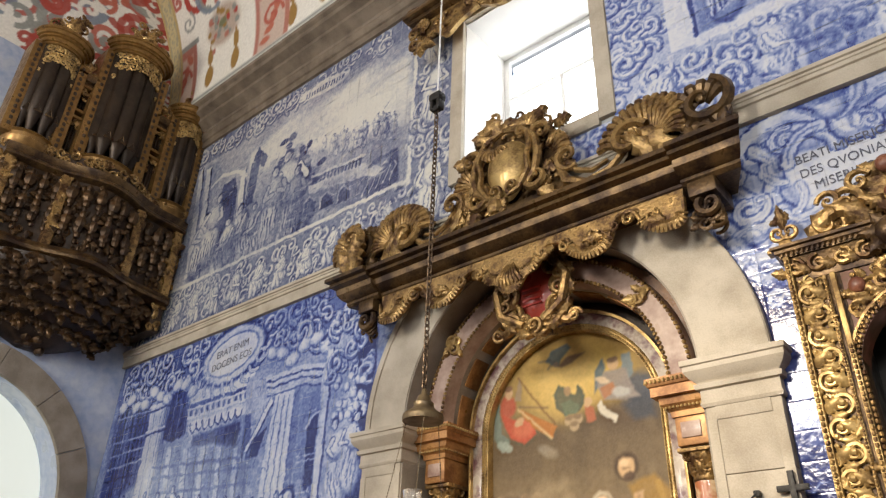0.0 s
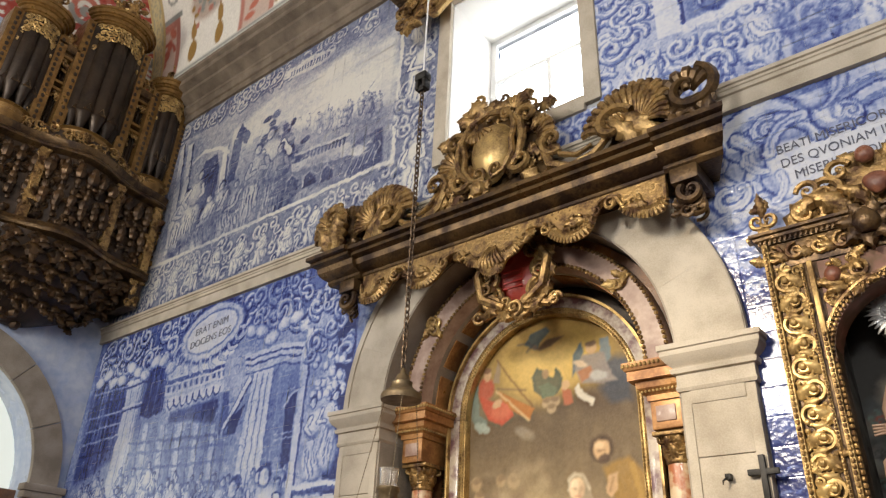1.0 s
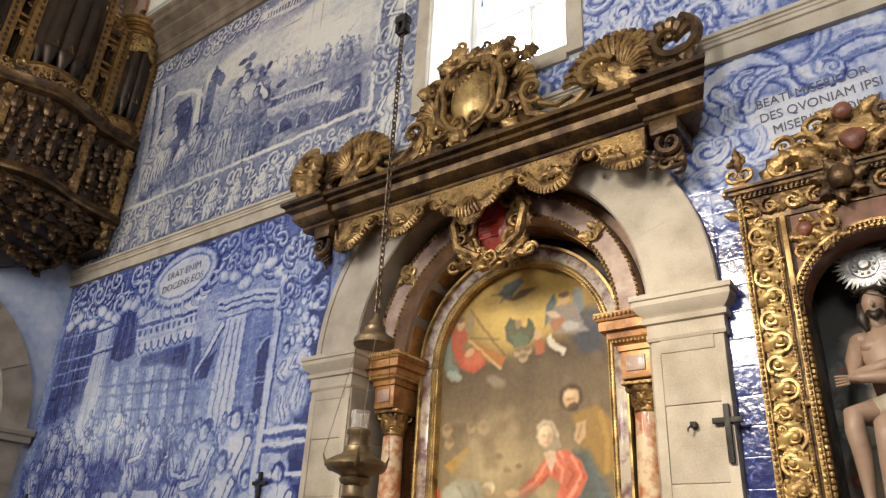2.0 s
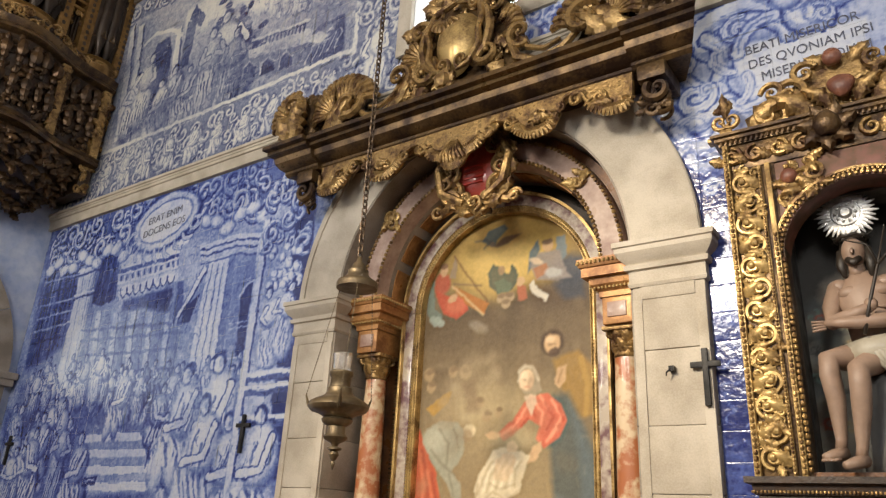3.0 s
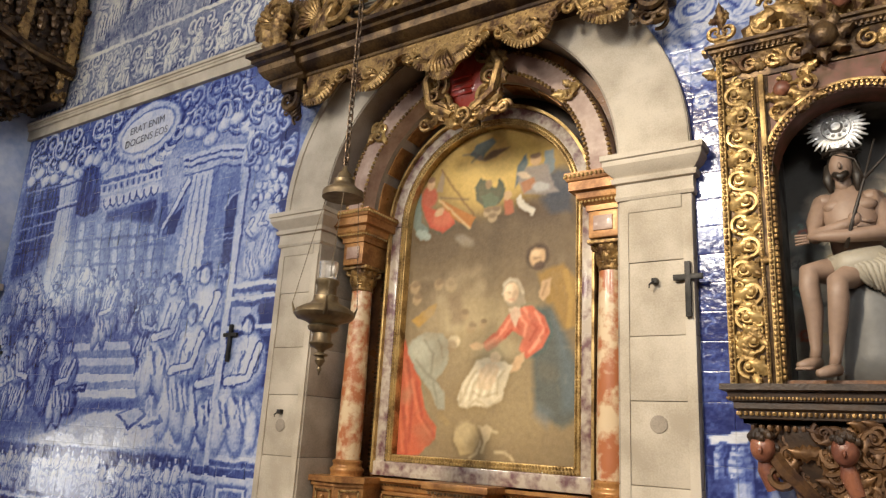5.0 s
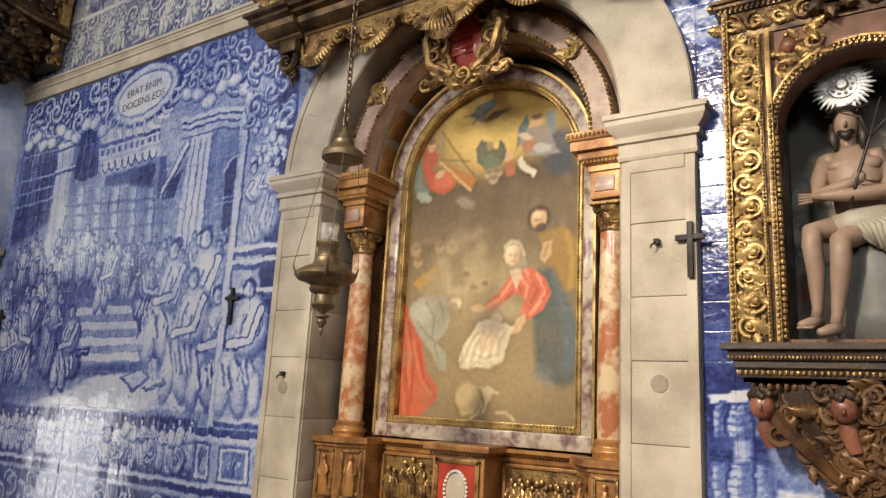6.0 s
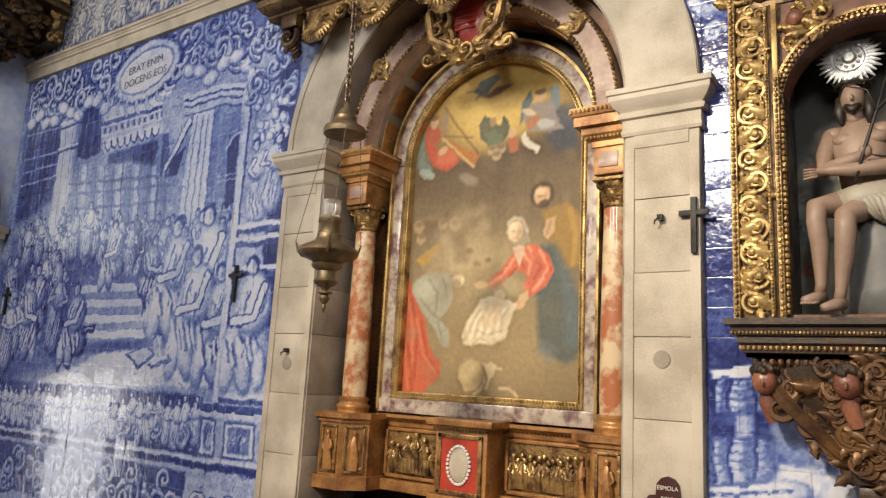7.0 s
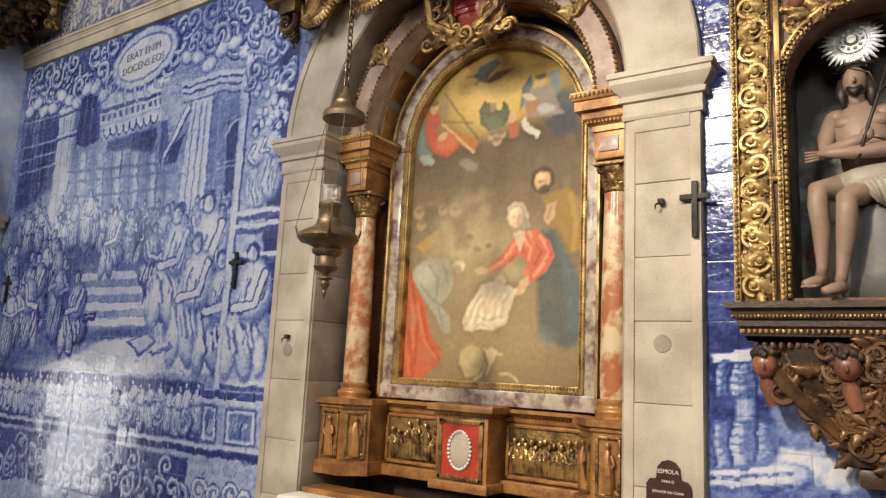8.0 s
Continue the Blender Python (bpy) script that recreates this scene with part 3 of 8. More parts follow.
fill([(400, 476), (470, 440), (560, 396), (650, 362), (650, 380), (560, 420), (440, 470)], 0.16, 0.04)
# groups in front
for x, y, h, t, f in ((340, 492, 0.85, 0.3, upright), (360, 470, 0.95, 0.2, upright), (405, 470, 0.80, 0.22, seated), (432, 458, 0.72, 0.30, seated), (384, 486, 0.74, 0.16, seated), (452, 452, 0.60, 0.38, seated), (490, 440, 1.28, 0.16, upright), (468, 440, 1.05, 0.34, upright), (506, 430, 0.95, 0.44, upright)):
    u, v = plane(view, x, y)
    if f is seated:
        seated(u, v, h, -1, t)
    else:
        upright(u, v, h, t, rng.uniform(-0.6, 0.6))
for k in range(16):
    u, v = plane(view, rng.uniform(512, 640), rng.uniform(376, 400))
    c.ell(u, v, 0.12, 0.05, ink(rng.choice((0.3, 0.7, 0.85))), 10, 0.6, 0.6)
# its borders
for v0, v1 in ((4.66, 5.24), (7.0, 7.3)):
    c.rect(-5.4, -0.72, v0, v1, ink(0.56), 0.03)
    scrollwork(-5.3, -0.8, v0 + 0.05, v1 - 0.05, 150 if v0 < 5 else 90, 0.095, 0.6)
for k in range(12):
    seated(-5.0 + 0.36 * k, 4.74, rng.uniform(0.36, 0.44), rng.choice((-1, 1)), 0.08)
c.rect(-5.4, -0.72, 5.235, 5.275, ink(0.1))
c.rect(-5.4, -0.72, 4.655, 4.685, ink(0.1))
c.ell(-2.55, 7.06, 0.42, 0.10, ink(0.12), -6, 0.2)
for k in range(14):
    c.rect(-2.86 + 0.045 * k, -2.835 + 0.045 * k, 7.03 - 0.002 * k, 7.10 - 0.002 * k, ink(0.6), 0.008)
c.rect(-1.20, -0.72, 4.7, 7.3, ink(0.54), 0.02)
c.rect(-1.22, -1.18, 5.2, 7.1, ink(0.08))
scrollwork(-1.15, -0.75, 4.75, 7.2, 60, 0.11, 0.6)
for z0, h in ((4.75, 0.7), (5.75, 0.75), (6.45, 0.7)):
    upright(-0.95, z0, h, 0.08, rng.choice((-1, 1)))
# below the window
c.rect(-0.72, 0.74, 4.6, 5.1, ink(0.54), 0.02)
scrollwork(-0.7, 0.72, 4.7, 5.0, 44, 0.095, 0.6)
# -- upper panel on the right --
c.rect(0.70, 4.0, 4.6, 7.42, ink(0.34), 0.02)
scrollwork(0.74, 1.14, 4.75, 7.3, 60, 0.11, 0.6)
scrollwork(0.9, 3.9, 4.7, 5.2, 80, 0.11, 0.6)
for u in (1.02, 1.80, 2.42, 3.0, 3.5):
    seated(u, 4.70, 0.50, rng.choice((-1, 1)), 0.06)
c.rect(0.72, 4.0, 4.655, 4.69, ink(0.1))
c.rect(1.16, 1.33, 5.25, 7.3, ink(0.10), 0.015)
c.rect(1.33, 4.0, 5.22, 5.30, ink(0.12), 0.015)
c.rect(1.33, 1.36, 5.3, 7.3, ink(0.75), 0.012)
c.rect(1.37, 4.0, 5.32, 7.3, ink(0.50), 0.03)
for k in range(9):
    upright(1.55 + 0.26 * k, 5.34, rng.uniform(0.5, 0.8), rng.choice((0.2, 0.4, 0.5)), rng.uniform(-1, 1))
# -- lower panel on the right: great scrolls round an inscribed sheet --
view = SHEET
c.rect(1.40, 4.0, 0.0, 4.5, ink(0.62), 0.02)
c.rect(1.40, 1.62, 1.62, 3.6, ink(0.84), 0.03)
for k in range(26):
    c.rect(1.42, 1.62, 1.65 + 0.07 * k, 1.655 + 0.07 * k + rng.uniform(0.01, 0.04), ink(rng.choice((0.7, 0.95, 0.8))), 0.03, 0.5)
c.rect(1.40, 4.0, 3.50, 4.48, ink(0.28), 0.06)
fill([(1240, 180), (1320, 150), (1440, 110), (1568, 80), (1568, 60), (1240, 160)], 0.90, 0.03)
fill([(1195, 325), (1260, 330), (1300, 420), (1320, 520), (1280, 500), (1240, 400)], 0.90, 0.03)
# the white sheet
fill([(1330, 212), (1380, 205), (1568, 160), (1568, 330), (1350, 330), (1330, 270)], 0.40, 0.03)
fill([(1338, 222), (1390, 212), (1568, 168), (1568, 320), (1372, 312), (1340, 262)], 0.05, 0.03)
# volutes and bands of the frame
ribbon([(1400, 170), (1360, 158), (1318, 168), (1284, 190), (1272, 212), (1284, 232)], 0.13, 0.08, 3)
ribbon([(1430, 200), (1400, 178), (1360, 176), (1330, 192), (1322, 212)], 0.09, 0.12, 2)
ribbon([(1568, 84), (1520, 96), (1470, 122), (1446, 150), (1450, 172), (1480, 170)], 0.15, 0.08, 3)
ribbon([(1568, 118), (1530, 128), (1500, 146), (1494, 158)], 0.09, 0.12, 2)
ribbon([(1284, 214), (1306, 226), (1318, 250), (1312, 290), (1326, 318)], 0.09, 0.10, 2)
ribbon([(1252, 236), (1236, 262), (1256, 286), (1290, 300)], 0.07, 0.16, 2)
ribbon([(1206, 320), (1232, 350), (1262, 362), (1300, 350), (1330, 320)], 0.10, 0.10, 2)
ribbon([(1244, 374), (1270, 400), (1300, 396), (1316, 380)], 0.08, 0.12, 2)
ribbon([(1270, 420), (1290, 440), (1312, 430)], 0.06, 0.14, 1)
for x, y, r, hand, st in ((1338, 195, 0.085, 1, 1.2), (1272, 314, 0.10, -1, 0.5), (1254, 258, 0.06, 1, 2.0), (1312, 470, 0.05, 1, 0.0), (1488, 162, 0.06, -1, 2.0), (1290, 300, 0.04, 1, 1.0)):
    u, v = plane(view, x, y)
    p = spiral(u, v, r, 1.4, st, hand)
    c.line(p, r * 0.62, ink(0.72), 0.9)
    c.line(p, r * 0.40, ink(0.08))
    c.line(p, r * 0.08, ink(0.5), 0.7)
for x, y, l, a in ((1400, 170, 0.26, 170), (1436, 150, 0.24, 10), (1300, 240, 0.16, 250), (1330, 322, 0.2, 300), (1262, 400, 0.18, 200), (1296, 352, 0.14, 120), (1350, 320, 0.16, 20)):
    u, v = plane(view, x, y)
    leaf(c, u, v, l, a, 0.08, 0.62)
u, v = plane(view, 1421, 134)
lump(u, v, 0.075, 0.085, 0, 0.10)
c.ell(u, v + 0.06, 0.085, 0.035, ink(0.5), 0, 0.6, 0.8)
# balusters and a plinth under the bracket
view = HALL
c.rect(1.42, 4.0, 0.0, 1.60, ink(0.68), 0.02)
fill([(1258, 628), (1335, 622), (1335, 640), (1258, 644)], 0.06, 0.010)
fill([(1262, 645), (1292, 643), (1292, 760), (1262, 762)], 0.78, 0.02)
for y0, y1 in ((646, 702), (752, 826)):
    for x0, x1, t in ((1264, 1288, 0.36), (1292, 1332, 0.30), (1336, 1362, 0.40)):
        fill([(x0, y0), (x1, y0 - 2), (x1, y1), (x0, y1)], t, 0.015)
        fill([(x0 + (x1 - x0) * 0.6, y0), (x1, y0), (x1, y1), (x0 + (x1 - x0) * 0.6, y1)], t + 0.30, 0.025)
        for k in range(4):
            pen([(x0, y0 + 14 * k + 6), ((x0 + x1) / 2, y0 + 14 * k + 10), (x1, y0 + 14 * k + 4)], 0.010, 0.70, 0.7)
        pen([(x0, y0), (x0, y1)], 0.014, 0.88)
fill([(1262, 704), (1365, 700), (1365, 750), (1262, 752)], 0.80, 0.02)
fill([(1300, 708), (1330, 706), (1330, 746), (1300, 748)], 0.40, 0.02)
fill([(1262, 832), (1300, 828), (1420, 800), (1500, 806), (1520, 882), (1262, 882)], 0.62, 0.03)
for x, y, r, t in ((1420, 822, 0.10, 0.12), (1460, 836, 0.09, 0.16), (1395, 846, 0.08, 0.20), (1490, 850, 0.08, 0.14), (1350, 850, 0.07, 0.3)):
    u, v = plane(view, x, y)
    lump(u, v, r, r * 0.7, 10, t)
for d, w, t in ((834, 0.03, 0.10), (842, 0.02, 0.8), (852, 0.04, 0.16), (862, 0.02, 0.75)):
    pen([(1262, d + 6), (1400, d)], w, t)
fill([(1370, 690), (1470, 760), (1500, 800), (1400, 795), (1366, 760)], 0.50, 0.03)
scrollwork(2.1, 3.9, 0.3, 1.6, 50, 0.12)
scrollwork(2.6, 3.9, 1.7, 3.5, 60, 0.12)
# washes and short brush strokes over all
for k in range(420):
    u, v = rng.uniform(-5.4, 3.8), rng.uniform(0.4, 7.3)
    c.ell(u, v, rng.uniform(0.10, 0.45), rng.uniform(0.08, 0.36), ink(rng.choice((0.1, 0.3, 0.55, 0.7, 0.8))), rng.uniform(0, 90), 0.9, 0.14)
for k in range(30):
    c.ell(rng.uniform(-5.1, -1.4), rng.uniform(5.3, 6.0), rng.uniform(0.15, 0.5), rng.uniform(0.08, 0.2), ink(rng.choice((0.45, 0.6, 0.75))), rng.uniform(-10, 20), 0.9, 0.25)
for k in range(5200):
    u, v = rng.uniform(-5.45, 3.4), rng.uniform(0.4, 7.3)
    if -1.25 > u and 6.25 + 0.1 * (-u - 1.3) < v < 7.0 or 1.70 < u < 2.44 and 3.64 < v < 4.24 or (u + 3.38) ** 2 + 4 * (v - 4.18) ** 2 < 0.14 or -4.0 < u < -2.7 and 1.6 < v < 2.3:
        continue
    a, l = rng.uniform(0, math.pi), rng.uniform(0.012, 0.045)
    b = a + rng.uniform(-1.4, 1.4)
    m = (u + l * math.cos(a), v + l * math.sin(a))
    c.line([(u, v), m, (m[0] + l * math.cos(b), m[1] + l * math.sin(b))], rng.uniform(0.003, 0.008), ink(rng.choice((0.05, 0.12, 0.65, 0.8, 0.95))), rng.uniform(0.25, 0.6))
rough_edges(c, ((10, 1.1), (3, 0.6)), 5)
# pen-like edges: local contrast raised
_p = np.pad(c.a[..., 0], 3, mode="edge")
_soft = sum(_p[i:i + c.nv, j:j + c.nu] for i in range(0, 7, 2) for j in range(0, 7, 2)) / 16
c.a[..., 0] += 0.22 * (c.a[..., 0] - _soft)
# brush texture over all
_n = np.random.RandomState(3)
for s, amp in ((6, 0.05), (2, 0.05), (1, 0.03)):
    g = _n.rand(c.nv // s + 2, c.nu // s + 2)
    g = np.kron(g, np.ones((s, s)))[:c.nv, :c.nu]
    c.a[..., 0] += amp * (g - 0.5) * 2
c.a[..., 0] = np.clip(0.53 - 0.11 * (c.V > 4.6) + (c.a[..., 0] - 0.45) * 1.36, 0, 1)


def painted_material(name, attr, ramp=None, rough=0.5, bump=0.1, coat=0.0, fine=30.0):
    mat = bpy.data.materials.new(name)
    mat.use_nodes = True
    N, L = mat.node_tree.nodes, mat.node_tree.links
    bs = N["Principled BSDF"]
    at = N.new("ShaderNodeAttribute")
    at.attribute_name = attr
    geo, nz = N.new("ShaderNodeNewGeometry"), N.new("ShaderNodeTexNoise")
    nz.inputs["Scale"].default_value, nz.inputs["Detail"].default_value = fine, 5
    L.new(geo.outputs["Position"], nz.inputs["Vector"])
    src = at.outputs["Color"]
    if ramp:
        ad = N.new("ShaderNodeMath")
        ad.operation = "MULTIPLY_ADD"
        L.new(nz.outputs[0], ad.inputs[0])
        ad.inputs[1].default_value = 0.30
        sb = N.new("ShaderNodeMath")
        sb.operation = "SUBTRACT"
        L.new(at.outputs["Fac"], sb.inputs[0])
        sb.inputs[1].default_value = 0.15
        L.new(sb.outputs[0], ad.inputs[2])
        rp = N.new("ShaderNodeValToRGB")
        while len(rp.color_ramp.elements) < len(ramp):
            rp.color_ramp.elements.new(0.5)
        for e, (p, col) in zip(rp.color_ramp.elements, ramp):
            e.position, e.color = p, (*col, 1)
        L.new(ad.outputs[0], rp.inputs[0])
        src = rp.outputs[0]
    else:
        mx = N.new("ShaderNodeMix")
        mx.data_type, mx.blend_type = "RGBA", "MULTIPLY"
        mx.inputs[0].default_value = 0.35
        L.new(src, mx.inputs[6])
        L.new(nz.outputs[0], mx.inputs[7])
        src = mx.outputs[2]
    L.new(src, bs.inputs["Base Color"])
    bs.inputs["Roughness"].default_value, bs.inputs["Coat Weight"].default_value = rough, coat
    bs.inputs["Coat Roughness"].default_value = 0.08
    bp, slow = N.new("ShaderNodeBump"), N.new("ShaderNodeTexNoise")
    slow.inputs["Scale"].default_value = 26 if coat else 60
    L.new(geo.outputs["Position"], slow.inputs["Vector"])
    bp.inputs["Strength"].default_value, bp.inputs["Distance"].default_value = bump, 0.004
    L.new(slow.outputs[0], bp.inputs["Height"])
    L.new(bp.outputs[0], bs.inputs["Normal"])
    return mat


AZULEJO = painted_material("blue_glazed_tile", "ink", [(0.0, (0.64, 0.66, 0.72)), (0.25, (0.44, 0.49, 0.66)), (0.52, (0.175, 0.235, 0.47)), (0.78, (0.065, 0.095, 0.30)), (1.0, (0.022, 0.03, 0.14))], 0.18, 1.0, 0.6)
# upper left glaze: the warm light on it is mixed into the tile colours
AZULEJO_WARM = painted_material("warm_lit_blue_tile", "ink", [(0.0, (0.64, 0.63, 0.58)), (0.25, (0.44, 0.45, 0.49)), (0.52, (0.20, 0.225, 0.315)), (0.78, (0.072, 0.09, 0.19)), (1.0, (0.024, 0.03, 0.09))], 0.22, 1.0, 0.5)
CELLS = np.array([0.0, 0.018] + [k / 16 for k in range(1, 16)] + [0.982, 1.0])
RIM = np.array([0.0004] + [0.0] * (len(CELLS) - 2) + [0.0004])


def tile_grid(x0, x1, z0, z1, tr):
    """Vertices, faces and ink of one glazed tile, slightly tilted and proud of the joints."""
    g = 0.0004
    X, Z = np.meshgrid(x0 + g + (x1 - x0 - 2 * g) * CELLS, z0 + g + (z1 - z0 - 2 * g) * CELLS)
    Y = np.maximum.outer(RIM, RIM) + tr.uniform(-0.0022, 0.0022) * (X - (x0 + x1) / 2) / 0.07 + tr.uniform(-0.0022, 0.0022) * (Z - (z0 + z1) / 2) / 0.07
    Y = Y + 0.004 + tr.uniform(-0.001, 0.001)
    return np.stack([X, Y, Z], -1).reshape(-1, 3), wallc.sample(X, Z).reshape(-1)


_k = len(CELLS)
GRIDFACES = [(j * _k + i, j * _k + i + 1, (j + 1) * _k + i + 1, (j + 1) * _k + i) for j in range(_k - 1) for i in range(_k - 1)]


def painted_mesh(name, verts, faces, colours, mat, attr):
    me = bpy.data.meshes.new(name)
    me.from_pydata([tuple(p) for p in verts], [], faces)
    if np.ndim(colours) == 1:
        at = me.attributes.new(attr, "FLOAT", "POINT")
        at.data.foreach_set("value", np.ascontiguousarray(colours, dtype=np.float32))
    else:
        at = me.attributes.new(attr, "FLOAT_COLOR", "POINT")
        rgba = np.ones((len(colours), 4), np.float32)
        rgba[:, :3] = colours
        at.data.foreach_set("color", rgba.ravel())
    me.polygons.foreach_set("use_smooth", np.ones(len(faces), bool))
    me.materials.append(mat)
    return me


def tile_rows():
    """Where tiles lie: columns from the piers outwards and along the window, rows between the mouldings."""
    low = [0.038 + 0.14 * k for k in range(-1, 32)]
    high = [4.658 + 0.14 * k for k in range(0, 20)]
    cols = [(-1.425 - 0.14 * (k + 1), -1.425 - 0.14 * k) for k in range(30)] + [(1.425 + 0.14 * k, 1.565 + 0.14 * k) for k in range(18)]
    mid = [(-1.425 + 0.1425 * k, -1.425 + 0.1425 * (k + 1)) for k in range(20)]
    for a, b in cols + mid:
        a, b = max(a, -5.5), b
        if b - a < 0.03:
            continue
        for z in low:
            z0, z1 = max(z, 0.0), min(z + 0.14, 4.475)
            if z1 - z0 < 0.02:
                continue
            near = min(abs(a), abs(b)) if a * b > 0 else 0
            far = max(abs(a), abs(b))
            if far <= 1.43 and (z1 <= SPRING or math.hypot(far, z1 - SPRING) < R_OUT - 0.02):
                continue
            yield a, b, z0, z1
        for z in high:
            z0, z1 = z, min(z + 0.14, 7.32)
            if z1 - z0 < 0.02:
                continue
            if z1 > 4.98 and a < 0.72 and b > -0.72:
                if b <= 0.72 and a >= -0.72:
                    continue
                a2, b2 = (0.72, b) if b > 0.72 else (a, -0.72)
                if b2 - a2 > 0.02:
                    yield a2, b2, z0, z1
                continue
            yield a, b, z0, z1


# ---- stonework of the side wall ----
def moulding(name, prof, x0, x1, mat, label, z):
    """A straight moulding along the wall: profile rows (out, up)."""
    sh = Shape().sweep([((x0, 0.022, z), (0, -1, 0)), ((x1, 0.022, z), (0, -1, 0))], prof)
    return tagged(put(name, sh, mat, angle=25), label, "moulding", kind="structure")


moulding("string_course", [(0, 0), (0.055, 0), (0.055, 0.10), (0.070, 0.105), (0.070, 0.13), (0.078, 0.135), (0.078, 0.15), (0.092, 0.155), (0.092, 0.18), (0, 0.185)], -5.5, 6.2, STONE, "pale grey stone string course between the tile panels", 4.472)
moulding("cornice", [(0, 0), (0.05, 0), (0.05, 0.09), (0.07, 0.10), (0.09, 0.17), (0.10, 0.18), (0.10, 0.22), (0.16, 0.26), (0.21, 0.28), (0.21, 0.33), (0.30, 0.36), (0.30, 0.43), (0.34, 0.45), (0.34, 0.50), (0, 0.52)], -5.5, 6.2, material("brown_granite", (0.22, 0.175, 0.13), 0.75, tint=(0.12, 0.092, 0.068), scale=4, fine=120, bump=0.25, dist=0.004), "weathered brown granite cornice under the vault", 7.30)


def pier(s):
    """One granite pier of the altar arch: face blocks, reveal blocks, capital."""
    top = thing("stone_pier", "pale granite pier with moulded capital beside the altar", "pier", "piers of the altar arch", "structure")
    lo, hi = (R_IN, R_OUT) if s > 0 else (-R_OUT, -R_IN)
    z, k = 0.0, 0
    for h in (0.36, 0.385, 0.345, 0.38, 0.385, 0.31, 0.37, 0.345):
        b = Shape().box(lo, hi, -0.040 - 0.003 * (k % 2), 0.021, z + 0.001, min(z + h, 2.87) - 0.001, bevel=0.006)
        put("block", b, STONE, top)
        lo2, hi2 = (lo + 0.055, hi - 0.055)
        r0, r1 = (R_IN - 0.012, R_IN + 0.001) if s > 0 else (-R_IN - 0.001, -R_IN + 0.012)
        # reveals and soffits take the darker granite: their shade is in the colour
        put("reveal_block", Shape().box(r0, r1, -0.035, 0.40, z + 0.001, min(z + h, 2.87) - 0.001, bevel=0.004), STONE_DARK, top)
        z, k = z + h, k + 1
    # raised border strips of the sunk panel on the shaft
    for a, b in ((lo, lo + 0.05), (hi - 0.05, hi)):
        put("border_strip", Shape().box(a + 0.002, b, -0.049, -0.038, 0.2, 2.80, bevel=0.003), STONE, top)
    put("border_strip", Shape().box(lo + 0.05, hi - 0.05, -0.049, -0.038, 2.80, 2.868, bevel=0.003), STONE, top)
    prof = [(0.0, 2.868), (0.012, 2.868), (0.018, 2.885), (0.012, 2.90), (0.012, 2.955), (0.03, 2.96), (0.035, 2.985), (0.02, 2.99), (0.025, 3.0), (0.05, 3.02), (0.068, 3.05), (0.068, 3.075), (0.078, 3.08), (0.078, 3.108), (0.0, 3.11)]
    path = [((hi, 0.021, 0), (1, 0, 0)), ((hi, -0.04, 0), (1, -1, 0)), ((lo, -0.04, 0), (-1, -1, 0)), ((lo, 0.40, 0), (-1, 0, 0))]
    if s < 0:
        path = [((lo, 0.021, 0), (-1, 0, 0)), ((lo, -0.04, 0), (-1, -1, 0)), ((hi, -0.04, 0), (1, -1, 0)), ((hi, 0.40, 0), (1, 0, 0))]
    put("capital", Shape().sweep(path, prof), STONE, top, angle=28)
    put("capital_core", Shape().box(lo, hi, -0.04, 0.021, 2.868, 3.11), STONE, top)


pier(-1)
pier(1)
arch = thing("stone_arch", "pale granite round arch over the altar recess", "arch", kind="structure")
n_v = 9
for k in range(n_v):
    a0, a1 = math.pi * k / n_v + 0.0003, math.pi * (k + 1) / n_v - 0.0003
    put("voussoir", Shape().arch(0, SPRING, [(R_IN - 0.001, -0.040), (R_OUT, -0.040), (R_OUT, 0.0205), (R_IN - 0.001, 0.0205)], a0, a1, 8), STONE, arch, angle=25)
    put("soffit_block", Shape().arch(0, SPRING, [(R_IN - 0.012, -0.034), (R_IN - 0.002, -0.034), (R_IN - 0.002, 0.40), (R_IN - 0.012, 0.40)], a0, a1, 8), STONE_DARK, arch, angle=25)
put("outer_fillet", Shape().arch(0, SPRING, [(R_OUT - 0.05, -0.050), (R_OUT - 0.005, -0.050), (R_OUT - 0.005, -0.038), (R_OUT - 0.05, -0.038)], 0.01, math.pi - 0.01, 40), STONE, arch, angle=25)

# high window: granite surround, white splay, bright panes with bars
window = thing("window_1", "high white church window with bright daylight panes", "window", kind="structure")
for x0, x1, z0, z1 in ((-0.735, -0.61, 4.98, 6.84), (0.61, 0.735, 4.98, 6.84), (-0.61, 0.61, 4.93, 5.055), (-0.61, 0.61, 6.715, 6.84)):
    put("surround", Shape().box(x0, x1, -0.02, 0.0225, z0, z1, bevel=0.006), STONE, window)
for x0, x1, z0, z1 in ((-0.619, -0.606, 5.056, 6.714), (0.606, 0.619, 5.056, 6.714), (-0.606, 0.606, 5.056, 5.068), (-0.606, 0.606, 6.702, 6.714)):
    put("splay", Shape().box(x0, x1, 0.024, 0.60, z0, z1, bevel=0.002), PLASTER, window, "white plastered splay")
WHITE = material("white_paint", (0.80, 0.80, 0.79), 0.5, tint=(0.76, 0.76, 0.75), scale=4, fine=60, bump=0.05)
GLOW = bpy.data.materials.new("daylight_outside")
GLOW.use_nodes = True
_b = GLOW.node_tree.nodes["Principled BSDF"]
_b.inputs["Base Color"].default_value = (0.8, 0.85, 0.9, 1)
_b.inputs["Emission Color"].default_value, _b.inputs["Emission Strength"].default_value = (0.93, 0.97, 1.0, 1), 2.2
